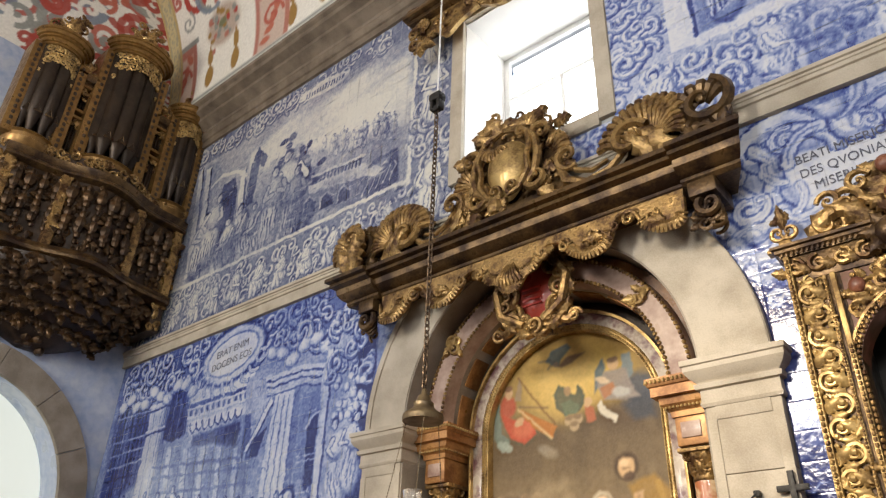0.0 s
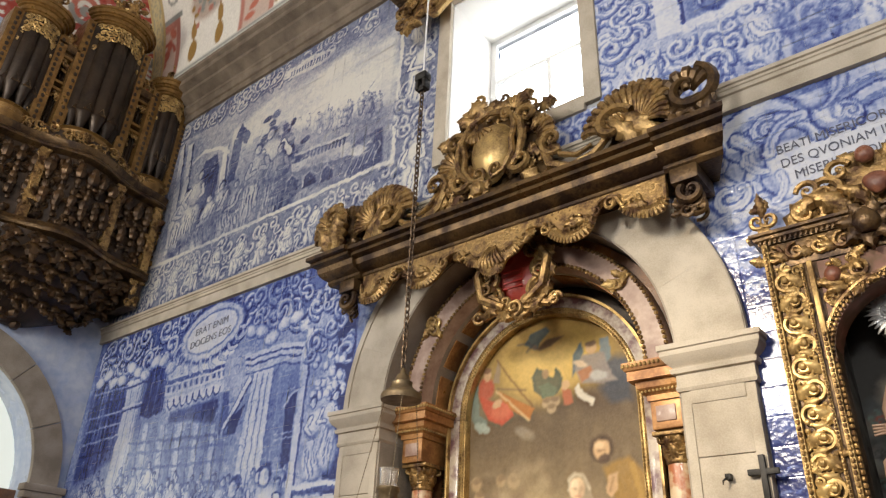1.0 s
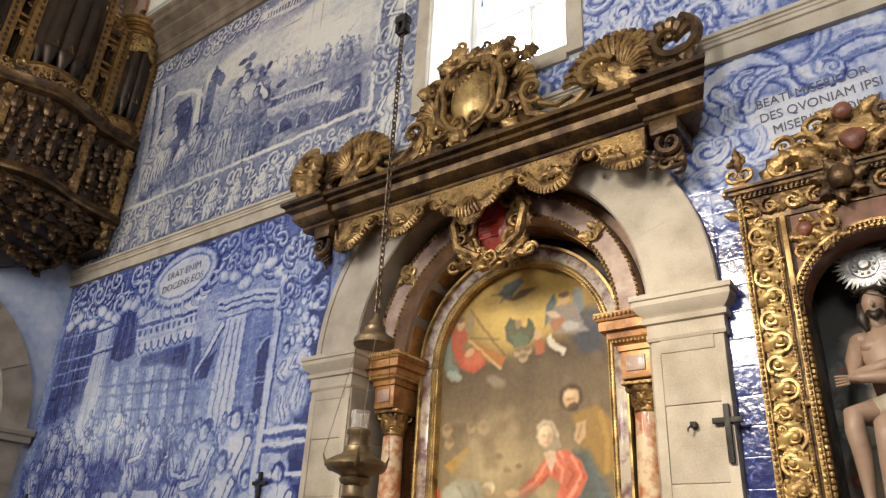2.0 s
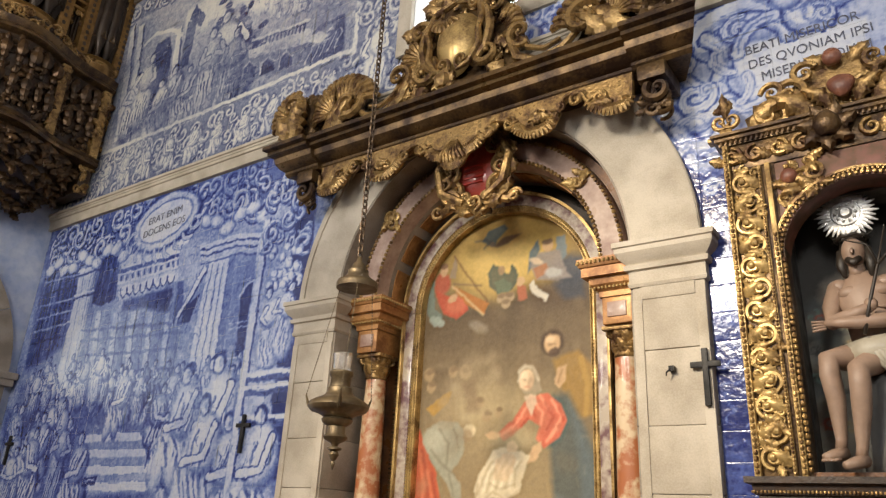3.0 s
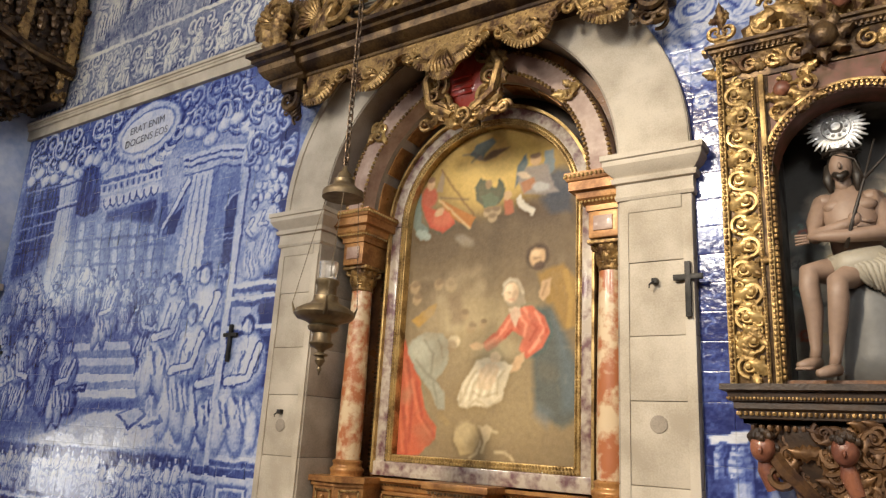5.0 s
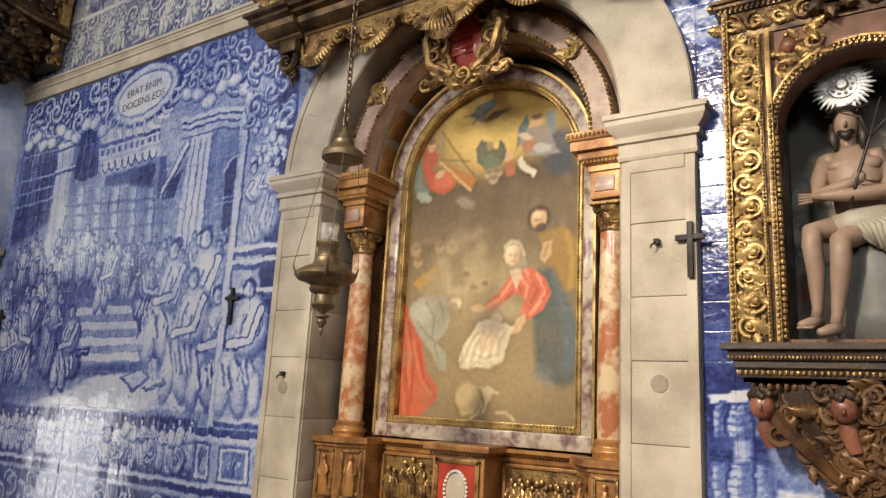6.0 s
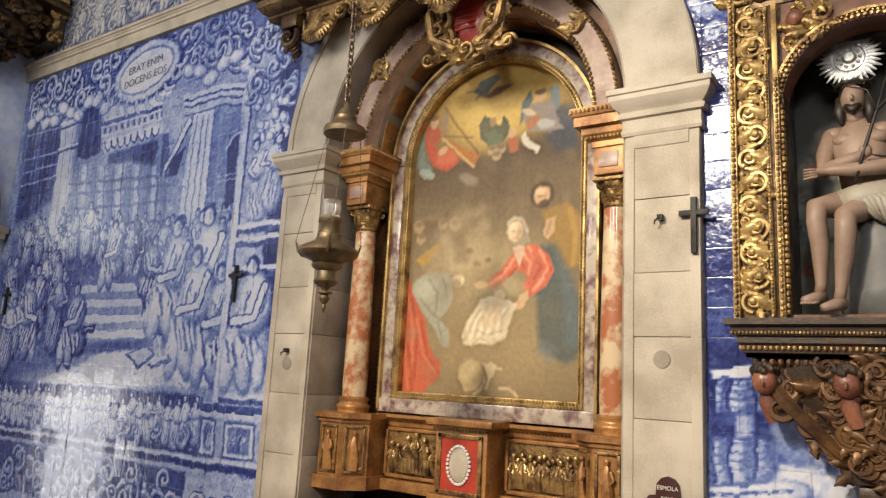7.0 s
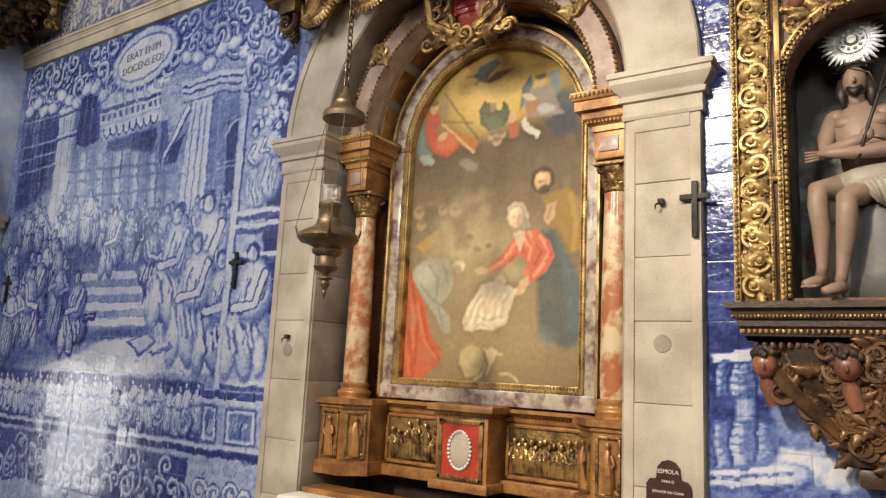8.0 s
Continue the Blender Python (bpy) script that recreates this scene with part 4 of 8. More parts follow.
for x0, x1, z0, z1 in ((-0.61, -0.55, 5.06, 6.71), (0.55, 0.61, 5.06, 6.71), (-0.55, 0.55, 5.06, 5.12), (-0.55, 0.55, 6.65, 6.71), (-0.55, 0.55, 6.18, 6.215), (-0.018, 0.018, 5.12, 6.18)):
    put("window_frame", Shape().box(x0, x1, 0.60, 0.64, z0, z1, bevel=0.005), WHITE, window)
glass = bpy.data.materials.new("window_glass")
glass.use_nodes = True
_g = glass.node_tree.nodes["Principled BSDF"]
_g.inputs["Transmission Weight"].default_value, _g.inputs["Roughness"].default_value, _g.inputs["IOR"].default_value = 1.0, 0.05, 1.2
for x0, x1, z0, z1 in ((-0.55, -0.018, 5.12, 6.18), (0.018, 0.55, 5.12, 6.18), (-0.55, 0.55, 6.215, 6.65)):
    pane = put("pane", Shape().box(x0, x1, 0.617, 0.622, z0, z1), glass, window)
    pane.visible_shadow = False
tagged(put("backdrop", Shape().box(-1.6, 1.6, 1.6, 1.65, 4.6, 7.6), GLOW), "bright overcast sky outside the window", "sky", kind="structure")

# ---- end wall with its arched opening, vault, and plain walls that close the nave ----
ARCH_Y, ARCH_Z, ARCH_R = -1.55, 2.90, 1.20
bm = bmesh.new()
loops = [[(-7.4, -0.2), (0.022, -0.2), (0.022, 12.0), (-7.4, 12.0)],
         [(ARCH_Y + ARCH_R, 0.0)] + [(ARCH_Y + ARCH_R * math.cos(a), ARCH_Z + ARCH_R * math.sin(a)) for a in np.linspace(0, math.pi, 33)] + [(ARCH_Y - ARCH_R, 0.0)]]
ed = []
for lp in loops:
    vs = [bm.verts.new((-5.5, y, z)) for y, z in lp]
    ed += [bm.edges.new((vs[i], vs[(i + 1) % len(vs)])) for i in range(len(vs))]
bmesh.ops.triangle_fill(bm, use_beauty=True, use_dissolve=False, edges=ed)
for g in bmesh.ops.extrude_face_region(bm, geom=bm.faces[:])["geom"]:
    if isinstance(g, bmesh.types.BMVert):
        g.co.x = -5.9
bmesh.ops.recalc_face_normals(bm, faces=bm.faces[:])
me = bpy.data.meshes.new("wall_west")
bm.to_mesh(me)
bm.free()
DIM_TILE = material("pale_blue_tile_wall", (0.55, 0.60, 0.70), 0.3, tint=(0.30, 0.38, 0.58), scale=3.5, fine=14, spread=(0.3, 0.7), bump=0.1, coat=0.3)
me.materials.append(DIM_TILE)
tagged(new("wall_west", me), "end wall with pale blue tiles round an arched opening", "wall", kind="structure")
ring = thing("stone_arch", "grey granite arch round the bright opening", "arch", kind="structure")


def yz_arch(prof, a0, a1, seg=12):
    sh, rows = Shape(), []
    for i in range(seg + 1):
        a = a0 + (a1 - a0) * i / seg
        rows.append([(x, ARCH_Y + r * math.cos(a), ARCH_Z + r * math.sin(a)) for r, x in prof])
    return sh.rings(rows)


for k in range(7):
    put("voussoir", yz_arch([(ARCH_R - 0.01, -5.44), (ARCH_R + 0.27, -5.44), (ARCH_R + 0.27, -5.499), (ARCH_R - 0.01, -5.499)], math.pi * k / 7 + 0.003, math.pi * (k + 1) / 7 - 0.003), STONE_DARK, ring)
for s in (1, -1):
    for k in range(7):
        y0, y1 = sorted((ARCH_Y + s * (ARCH_R - 0.01), ARCH_Y + s * (ARCH_R + 0.27)))
        put("jamb_block", Shape().box(-5.499, -5.44, y0, y1, 0.395 * k + 0.002, 0.395 * (k + 1) - 0.002, bevel=0.006), STONE_DARK, ring)
    put("impost", Shape().box(-5.50, -5.38, y0 - 0.05, y1 + 0.05, 2.765, 2.83, bevel=0.01).box(-5.50, -5.36, y0 - 0.07, y1 + 0.07, 2.83, 2.90, bevel=0.015), STONE_DARK, ring)


def glowing(name, col, power):
    mat = bpy.data.materials.new(name)
    mat.use_nodes = True
    b = mat.node_tree.nodes["Principled BSDF"]
    b.inputs["Base Color"].default_value = (0.35, 0.35, 0.33, 1)
    b.inputs["Emission Color"].default_value, b.inputs["Emission Strength"].default_value = (*col, 1), power
    return mat


tagged(put("backdrop", Shape().box(-6.0, -5.93, ARCH_Y - 1.4, ARCH_Y + 1.4, 2.84, 4.4), glowing("lit_white_fanlight", (0.95, 1.0, 0.90), 0.66)), "pale daylight in the white fanlight of the arched opening", "sky", kind="structure")
tagged(put("backdrop", Shape().box(-6.6, -6.55, ARCH_Y - 1.6, ARCH_Y + 1.8, -0.2, 2.4), glowing("daylight_at_the_door", (1.0, 0.98, 0.94), 3.8)), "bright daylight outside the open door", "sky", kind="structure")
tagged(put("door_transom", Shape().box(-5.92, -5.70, ARCH_Y - 1.25, ARCH_Y + 1.25, 1.45, 2.86, bevel=0.02), BROWN), "dark wooden transom panel over the open doorway", "door panel", kind="structure")
tagged(put("door_leaf", Shape().box(-5.92, -5.80, ARCH_Y + 0.66, ARCH_Y + 1.22, 0.0, 1.45, bevel=0.02), BROWN), "dark wooden door leaf", "door", kind="structure")
tagged(put("door_leaf", Shape().box(-5.92, -5.80, ARCH_Y - 1.22, ARCH_Y - 0.22, 0.0, 1.45, bevel=0.02), BROWN), "dark wooden door leaf", "door", kind="structure")

# vault: a barrel over the nave, painted with scrolls on white
VR, VZ, VY = 3.38, 7.82, -3.5
NU, NA = 820, 380
vc = Canvas(0, 8.0, 0, 5.3, 0.0125, (0.92, 0.90, 0.83))
RED, OCHRE, GREY, ROSE, BLUE = (0.45, 0.06, 0.04), (0.36, 0.21, 0.05), (0.30, 0.32, 0.30), (0.50, 0.20, 0.15), (0.20, 0.26, 0.34)
vc.rect(0.0, 8.0, 0.0, 0.05, GREY)
for k in range(14):
    u = 0.75 + 0.55 * k
    vc.ell(u + 0.20, 0.30, 0.085, 0.18, OCHRE, 0, 0.15)
    vc.line([(u + 0.20, 0.42), (u + 0.20, 0.8)], 0.035, OCHRE)
    vc.ell(u + 0.20, 0.62, 0.06, 0.13, OCHRE, 0, 0.2)
for k in range(5):
    u = 0.30 + 1.9 * k
    vc.poly([(u - 0.30, 0.06), (u + 0.34, 0.06), (u + 0.34, 1.05), (u - 0.30, 1.05)], ROSE, 0.03)
    vc.poly([(u - 0.22, 0.06), (u + 0.26, 0.06), (u + 0.26, 0.9), (u - 0.22, 0.9)], (0.66, 0.52, 0.44), 0.03)
    for q in range(5):
        vc.ell(u - 0.1 + 0.07 * q, 0.2 + 0.16 * q, 0.10, 0.06, (0.55, 0.16, 0.10), 30 * q, 0.4)
    vc.line(spiral(u + 0.02, 0.55, 0.2, 1.3), 0.05, (0.5, 0.12, 0.08))
    vc.rect(u - 0.36, u + 0.40, 1.02, 1.12, GREY)
    vc.ell(u + 0.95, 1.0, 0.34, 0.30, (0.45, 0.33, 0.26), 0, 0.3, 0.8)
    for q in range(34):
        vc.ell(u + 0.95 + rng.gauss(0, 0.16), 1.0 + rng.gauss(0, 0.15), 0.05, 0.04, rng.choice((RED, OCHRE, GREY, ROSE, (0.2, 0.22, 0.12))), rng.uniform(0, 90), 0.4)
    vc.line(spiral(u + 0.55, 1.7, 0.38, 1.4), 0.10, RED)
    vc.line(spiral(u + 1.25, 1.75, 0.36, 1.3, 2.0, -1), 0.09, GREY)
for k in range(170):
    u, v = rng.uniform(0.2, 7.8), rng.uniform(1.2, 5.2)
    vc.line(spiral(u, v, rng.uniform(0.12, 0.34), 1.3, rng.uniform(0, 6), rng.choice((-1, 1))), rng.uniform(0.04, 0.10), rng.choice((RED, RED, GREY, OCHRE, BLUE)), 0.9)
# gilt band along the end wall
vc.rect(0.0, 0.30, 0.0, 5.3, (0.42, 0.40, 0.28), 0.02)
for k in range(60):
    vc.line(spiral(0.15, 0.09 + 0.088 * k, 0.09, 1.2, k, 1 - 2 * (k % 2)), 0.03, (0.66, 0.56, 0.30), 0.9)
for u in (0.02, 0.28):
    vc.rect(u - 0.02, u + 0.02, 0, 5.3, (0.55, 0.42, 0.18), 0.01)
VAULT = painted_material("painted_vault", "paint", None, 0.7, 0.1)
uu, aa = np.meshgrid(np.linspace(0, 11.7, NU), np.linspace(0, math.pi, NA))
vx, vy, vz = -5.5 + uu, VY + VR * np.cos(aa), VZ + VR * np.sin(aa)
arcl = np.minimum(aa, math.pi - aa) * VR
cols = vc.sample(np.where(uu > 8, uu - 6, uu).ravel(), arcl.ravel())
vm = painted_mesh("ceiling", np.stack([vx, vy, vz], -1).reshape(-1, 3), [(j * NU + i, j * NU + i + 1, (j + 1) * NU + i + 1, (j + 1) * NU + i) for j in range(NA - 1) for i in range(NU - 1)], cols, VAULT, "paint")
vault = tagged(new("ceiling", vm), "white barrel vault painted with red, grey and ochre scrolls", "ceiling", kind="structure")
sd = vault.modifiers.new("thickness", "SOLIDIFY")
sd.thickness, sd.offset = 0.2, 1.0
# painted lunette of the end wall above the organ
lc = Canvas(-7.0, 0.1, 7.6, 11.4, 0.015, (0.90, 0.88, 0.82))
for k in range(120):
    u, v = rng.uniform(-3.5, 0), rng.uniform(7.8, 10.8)
    lc.line(spiral(u, v, rng.uniform(0.15, 0.4), 1.3, rng.uniform(0, 6), rng.choice((-1, 1))), rng.uniform(0.05, 0.14), rng.choice((RED, RED, RED, GREY, GREY, BLUE)), 0.9)
for k in range(150):
    u, v, s = rng.uniform(-3.2, -0.1), rng.uniform(7.8, 10.4), rng.uniform(0.10, 0.24)
    lc.line(spiral(u, v, s, 1.1, rng.uniform(0, 6), rng.choice((-1, 1))), s * 0.42, rng.choice((RED, RED, (0.55, 0.14, 0.09), (0.92, 0.90, 0.84), (0.92, 0.90, 0.84), GREY)), 0.95)
ly, lz = np.meshgrid(np.linspace(-6.9, -0.06, 456), np.linspace(7.75, 11.3, 237))
inside = (ly - VY) ** 2 + np.maximum(lz - VZ, 0) ** 2 < (VR + 0.02) ** 2
lf = [(j * 456 + i, j * 456 + i + 1, (j + 1) * 456 + i + 1, (j + 1) * 456 + i) for j in range(236) for i in range(455) if inside[j, i]]
tagged(new("lunette", painted_mesh("lunette", np.stack([np.full(ly.shape, -5.494), ly, lz], -1).reshape(-1, 3), lf, lc.sample(ly.ravel(), lz.ravel()), VAULT, "paint")), "painted end of the vault with red scrolls", "painted wall", kind="structure")
tagged(put("wall_east", Shape().box(6.2, 6.5, -7.4, 0.75, -0.2, 12), PLASTER), "plain end wall of the nave", "wall", kind="structure")
wall_with_openings("wall_south", DIM_TILE, [(-5.9, -0.2), (6.5, -0.2), (6.5, 8.6), (-5.9, 8.6)],
                   [[(x - 0.7, 4.4), (x + 0.7, 4.4), (x + 0.7, 5.8), (x - 0.7, 5.8)] for x in (-3.9, -0.15, 3.6)], -7.0, -7.4, "opposite wall of pale blue tiles with high windows")


# ---- carved ornament, drawn in the plane (u, v) and standing out by -y ----
def volute(sh, u, v, r, hand=1, start=0.0, turns=1.35, w=0.28, y=0.0, rise=0.5, m=None, n=20, seg=6):
    sh.mark("scroll")
    pts, rad = [], []
    for i in range(n + 1):
        k = i / n
        a = start + hand * 2 * math.pi * turns * k
        q = r * (1 - 0.84 * k)
        pts.append((u + q * math.cos(a), y - r * rise * k * 0.6, v + q * math.sin(a)))
        rad.append(r * w * (0.45 + 0.75 * math.sin(math.pi * min(1, k * 0.9 + 0.15))) * (1 - 0.45 * k))
    sh.tube(pts, rad, seg, m)
    knob(sh, u, y - r * rise * 0.55, v, r * 0.17, m=m)


def knob(sh, x, y, z, r, sq=(1, 1, 1), m=None, n=7, k=5):
    rows = []
    for j in range(1, k):
        p = math.pi * j / k
        rows.append([(x + r * sq[0] * math.sin(p) * math.cos(2 * math.pi * i / n), y + r * sq[1] * math.sin(p) * math.sin(2 * math.pi * i / n), z + r * sq[2] * math.cos(p)) for i in range(n)])
    sh.rings(rows, m=m)


def acanthus(sh, u, v, l, ang, w=0.45, y=0.0, curl=0.8, bend=0.6, m=None):
    """A lobed leaf that rises from the ground and curls over at its tip."""
    sh.mark("leaf")
    N, a, rows = 9, radians(ang), []
    cu, cv = u, v
    for i in range(N):
        k = i / (N - 1)
        d = a + bend * k * 1.6
        if i:
            cu, cv = cu + l / (N - 1) * math.cos(d), cv + l / (N - 1) * math.sin(d)
        lobes = 1 + 0.28 * math.cos(i * math.pi)
        h = l * w * 0.5 * math.sin(math.pi * min(1, 0.12 + 0.88 * k)) * lobes + 0.004
        up = l * 0.22 * math.sin(math.pi * k * 0.75) + l * 0.10 * curl * k
        nx, nz = -math.sin(d), math.cos(d)
        rows.append([(cu + nx * h * s, y - up * (1 - 0.55 * abs(s)) - (0.10 * l * abs(s) if abs(s) == 0.5 else 0), cv + nz * h * s) for s in (-1, -0.5, 0, 0.5, 1)] +
                    [(cu + nx * h * s * 0.8, y + 0.012, cv + nz * h * s * 0.8) for s in (1, -1)])
    sh.rings(rows, m=m)


def shell(sh, u, v, r, a0, a1, n=9, y=0.0, m=None, inner=0.25):
    for i in range(n):
        sh.mark("shell_rib")
        a = radians(a0 + (a1 - a0) * (i + 0.5) / n)
        ca, sa = math.cos(a), math.sin(a)
        w = r * abs(radians(a1 - a0)) / n * 0.55
        pts = [(u + r * q * ca, y - r * z, v + r * q * sa) for q, z in ((inner, 0.02), (0.5, 0.14), (0.8, 0.20), (1.0, 0.10), (1.06, 0.0))]
        sh.tube(pts, [w * 0.35, w * 0.6, w * 0.9, w, w * 0.4], 6, m, 0.8)


def beading(sh, p, q, r, pitch=2.4, m=None, slant=0.0):
    """A run of beads or rope turns from p to q."""
    p, q = Vector(p), Vector(q)
    n = max(2, int((q - p).length / (r * pitch)))
    for i in range(n):
        c0 = p.lerp(q, (i + 0.5) / n)
        knob(sh, c0.x, c0.y, c0.z, r, (1, 0.9, 1.25), m, 5, 4)


def arc_beading(sh, cx, cz, rad, a0, a1, y, r, m=None):
    n = max(3, int(rad * abs(a1 - a0) / (r * 2.4)))
    for i in range(n):
        a = a0 + (a1 - a0) * (i + 0.5) / n
        knob(sh, cx + rad * math.cos(a), y, cz + rad * math.sin(a), r, (1.1, 0.9, 1.1), m, 5, 4)


def foliage(sh, u0, u1, v0, v1, n, size, y, rg, m=None):
    """A field of scrolls, leaves and buds."""
    for i in range(n):
        u, v, k = rg.uniform(u0, u1), rg.uniform(v0, v1), rg.random()
        s = size * rg.uniform(0.6, 1.15)
        if k < 0.42:
            volute(sh, u, v, s, rg.choice((-1, 1)), rg.uniform(0, 6.3), y=y, m=m, n=14, seg=5)
        elif k < 0.85:
            acanthus(sh, u, v, s * 2.1, rg.uniform(0, 360), 0.5, y, m=m, bend=rg.uniform(-0.8, 0.8))
        else:
            sh.mark("bud")
            knob(sh, u, y - s * 0.2, v, s * 0.5, (1, 0.8, 1), m)


def vine(sh, u, v0, v1, half, y, rg, m=None):
    """A rising scroll of acanthus up a pilaster strip."""
    n = max(2, int(round((v1 - v0) / (half * 1.75))))
    st = (v1 - v0) / n
    for i in range(n):
        s, v = (1 if i % 2 else -1), v0 + (i + 0.5) * st
        volute(sh, u + s * half * 0.22, v, half * 0.80, s, radians(-90), 1.5, 0.24, y, 0.45, m, 18, 6)
        acanthus(sh, u - s * half * 0.9, v - st * 0.35, half * 1.5, 90 - s * 25, 0.6, y, m=m, bend=-s * 0.5)
        acanthus(sh, u + s * half * 0.6, v + st * 0.3, half * 1.1, 90 + s * 40, 0.6, y, m=m, bend=s * 0.6)
        sh.mark("bud")
        knob(sh, u + s * half * 0.22, y - half * 0.3, v, half * 0.30, m=m)
        sh.mark("bud")
        knob(sh, u - s * half * 0.75, y - half * 0.12, v + st * 0.32, half * 0.20, m=m)


def board(sh, pts, y0, y1, m=None):
    """A flat outline (u, v) given a thickness."""
    bm = bmesh.new()
    f = bm.faces.new([bm.verts.new((u, y0, v)) for u, v in pts])
    f.normal_update()
    bmesh.ops.triangulate(bm, faces=[f], ngon_method="EAR_CLIP")
    for g in bmesh.ops.extrude_face_region(bm, geom=bm.faces[:])["geom"]:
        if isinstance(g, bmesh.types.BMVert):
            g.co.y = y1
    bm.verts.index_update()
    sh.add([p.co.copy() for p in bm.verts], [[p.index for p in q.verts] for q in bm.faces], m)
    bm.free()


def smooth_line(knots, n=7):
    """A Catmull-Rom line through the knots."""
    out, K = [], [knots[0]] + list(knots) + [knots[-1]]
    for i in range(1, len(K) - 2):
        for j in range(n):
            t = j / n
            out.append(tuple(0.5 * (2 * K[i][d] + (K[i + 1][d] - K[i - 1][d]) * t + (2 * K[i - 1][d] - 5 * K[i][d] + 4 * K[i + 1][d] - K[i + 2][d]) * t * t + (3 * K[i][d] - K[i - 1][d] - 3 * K[i + 1][d] + K[i + 2][d]) * t ** 3) for d in (0, 1)))
    return out + [tuple(knots[-1])]


# ---- gilded pediment over the altar arch ----
rg = random.Random(11)
ped = thing("gilded_pediment", "carved gilded baroque pediment fixed over the altar arch", "pediment", at=(0, 0, 0))
prof = [(0, 4.05), (0.20, 4.05), (0.22, 4.07), (0.22, 4.09), (0.26, 4.10), (0.30, 4.13), (0.31, 4.17), (0.36, 4.18), (0.36, 4.205), (0.40, 4.21), (0.40, 4.24), (0, 4.25)]
path = [((-1.22, 0.0, 0), (-1, 0, 0)), ((-1.22, 0.0, 0), (-1, -1, 0)), ((1.22, 0.0, 0), (1, -1, 0)), ((1.22, 0.0, 0), (1, 0, 0))]
sh = Shape()
sh.rings([[(-1.18, -o, z) for o, z in prof], [(1.18, -o, z) for o, z in prof]])
put("beam", sh, GOLD_DARK, ped, "dark gilded moulded beam", angle=25)
for s in (-1, 1):
    sh = Shape()
    a, b = sorted((s * 1.18, s * 1.40))
    end = [(o + 0.035 * (o > 0), z) for o, z in prof]
    sh.sweep([((a, 0.0, 0), (0 if s > 0 else -0.45, -1, 0)), ((b, 0.0, 0), (0.45 if s > 0 else 0, -1, 0))], end)
    put("beam_end", sh, GOLD_DARK, ped, "dark projecting end of the beam", angle=25)
    # console under the end
    cs = Shape().box(a + 0.03, b - 0.03, -0.27, 0.0, 3.95, 4.05, bevel=0.02)
    for k in range(4):
        volute(cs, (a + b) / 2 + 0.02 * s, 3.90 - 0.03 * k, 0.085 - 0.012 * k, s, 1.2 + k, y=-0.22 + 0.03 * k)
    foliage(cs, a + 0.04, b - 0.04, 3.80, 3.95, 9, 0.045, -0.20, rg)
    carve(cs, GOLD_DARK, ped, "console")
    # scroll finial on the end
    fs = Shape()
    cx = s * 1.38
    volute(fs, cx, 4.55, 0.17, -s, math.pi / 2 - s * 0.4, 1.15, 0.22, -0.24)
    shell(fs, cx - 0.02 * s, 4.53, 0.17, 20, 340, 13, -0.22)
    volute(fs, cx - 0.03 * s, 4.33, 0.075, s, -1.5, y=-0.26)
    acanthus(fs, cx + 0.07 * s, 4.25, 0.20, 90, 0.5, -0.24, bend=-0.3 * s)
    acanthus(fs, cx - 0.08 * s, 4.25, 0.18, 90, 0.5, -0.24, bend=0.3 * s)
    carve(fs, GOLD_DARK, ped, "finial_base")
# scalloped valance
half = [(1.17, 3.98), (1.15, 3.86), (1.04, 3.84), (0.93, 3.90), (0.86, 4.01), (0.76, 4.00), (0.68, 3.86), (0.56, 3.83), (0.46, 3.88), (0.38, 3.97), (0.27, 3.985), (0.18, 3.88), (0.10, 3.85), (0.05, 3.78), (0.0, 3.77)]
knots = [(-u, v) for u, v in half] + [(u, v) for u, v in half[::-1]][1:]
low = smooth_line(knots, 5)
sh = Shape()
board(sh, low + [(1.17, 4.06), (-1.17, 4.06)], -0.215, -0.185)
put("valance", sh, GOLD, ped, "scalloped gilded valance board")
sh = Shape()
sh.tube([(u, -0.225, v + 0.012) for u, v in low], 0.014, 6)
for i in range(2, len(low) - 2):
    u, v = low[i]
    dx, dz = low[i + 1][0] - low[i - 1][0], low[i + 1][1] - low[i - 1][1]
    if abs(dx) > 0.012 and v < 3.93:
        n = Vector((dz, 0, -dx)).normalized() * (1 if dx < 0 else -1)
        n = n if n.z < 0 else -n
        for q in (-0.33, 0.33):
            p = Vector((u + dx * q, -0.225, v + dz * q))
            sh.tube([p - n * 0.055, p - n * 0.02 + Vector((0, -0.014, 0)), p + n * 0.022], [0.005, 0.010, 0.006], 5)
tagged(put("valance_edge", sh, GOLD, ped, "fluted bright gold edge"), kind="stuff")
sh = Shape()
for s in (-1, 1):
    for u, v, r, h, st in ((0.84, 3.98, 0.05, 1, 0), (0.98, 3.95, 0.045, -1, 1), (0.40, 3.95, 0.05, -1, 2), (0.60, 3.94, 0.05, 1, 0.5), (0.25, 3.95, 0.045, 1, 3), (0.74, 3.96, 0.03, -1, 2)):
        volute(sh, s * u, v, r, h * s, st, y=-0.225, n=14)
    for u, v, l, a in ((0.66, 3.93, 0.13, 160), (0.52, 3.90, 0.12, 20), (1.05, 3.90, 0.12, 150), (0.32, 3.98, 0.1, 200), (0.9, 4.02, 0.08, 200)):
        acanthus(sh, s * u, v, l, a if s > 0 else 180 - a, 0.5, -0.22, bend=0.5 * s)
shell(sh, 0, 4.0, 0.20, 240, 300, 7, -0.22)
carve(sh, GOLD, ped, "rail")
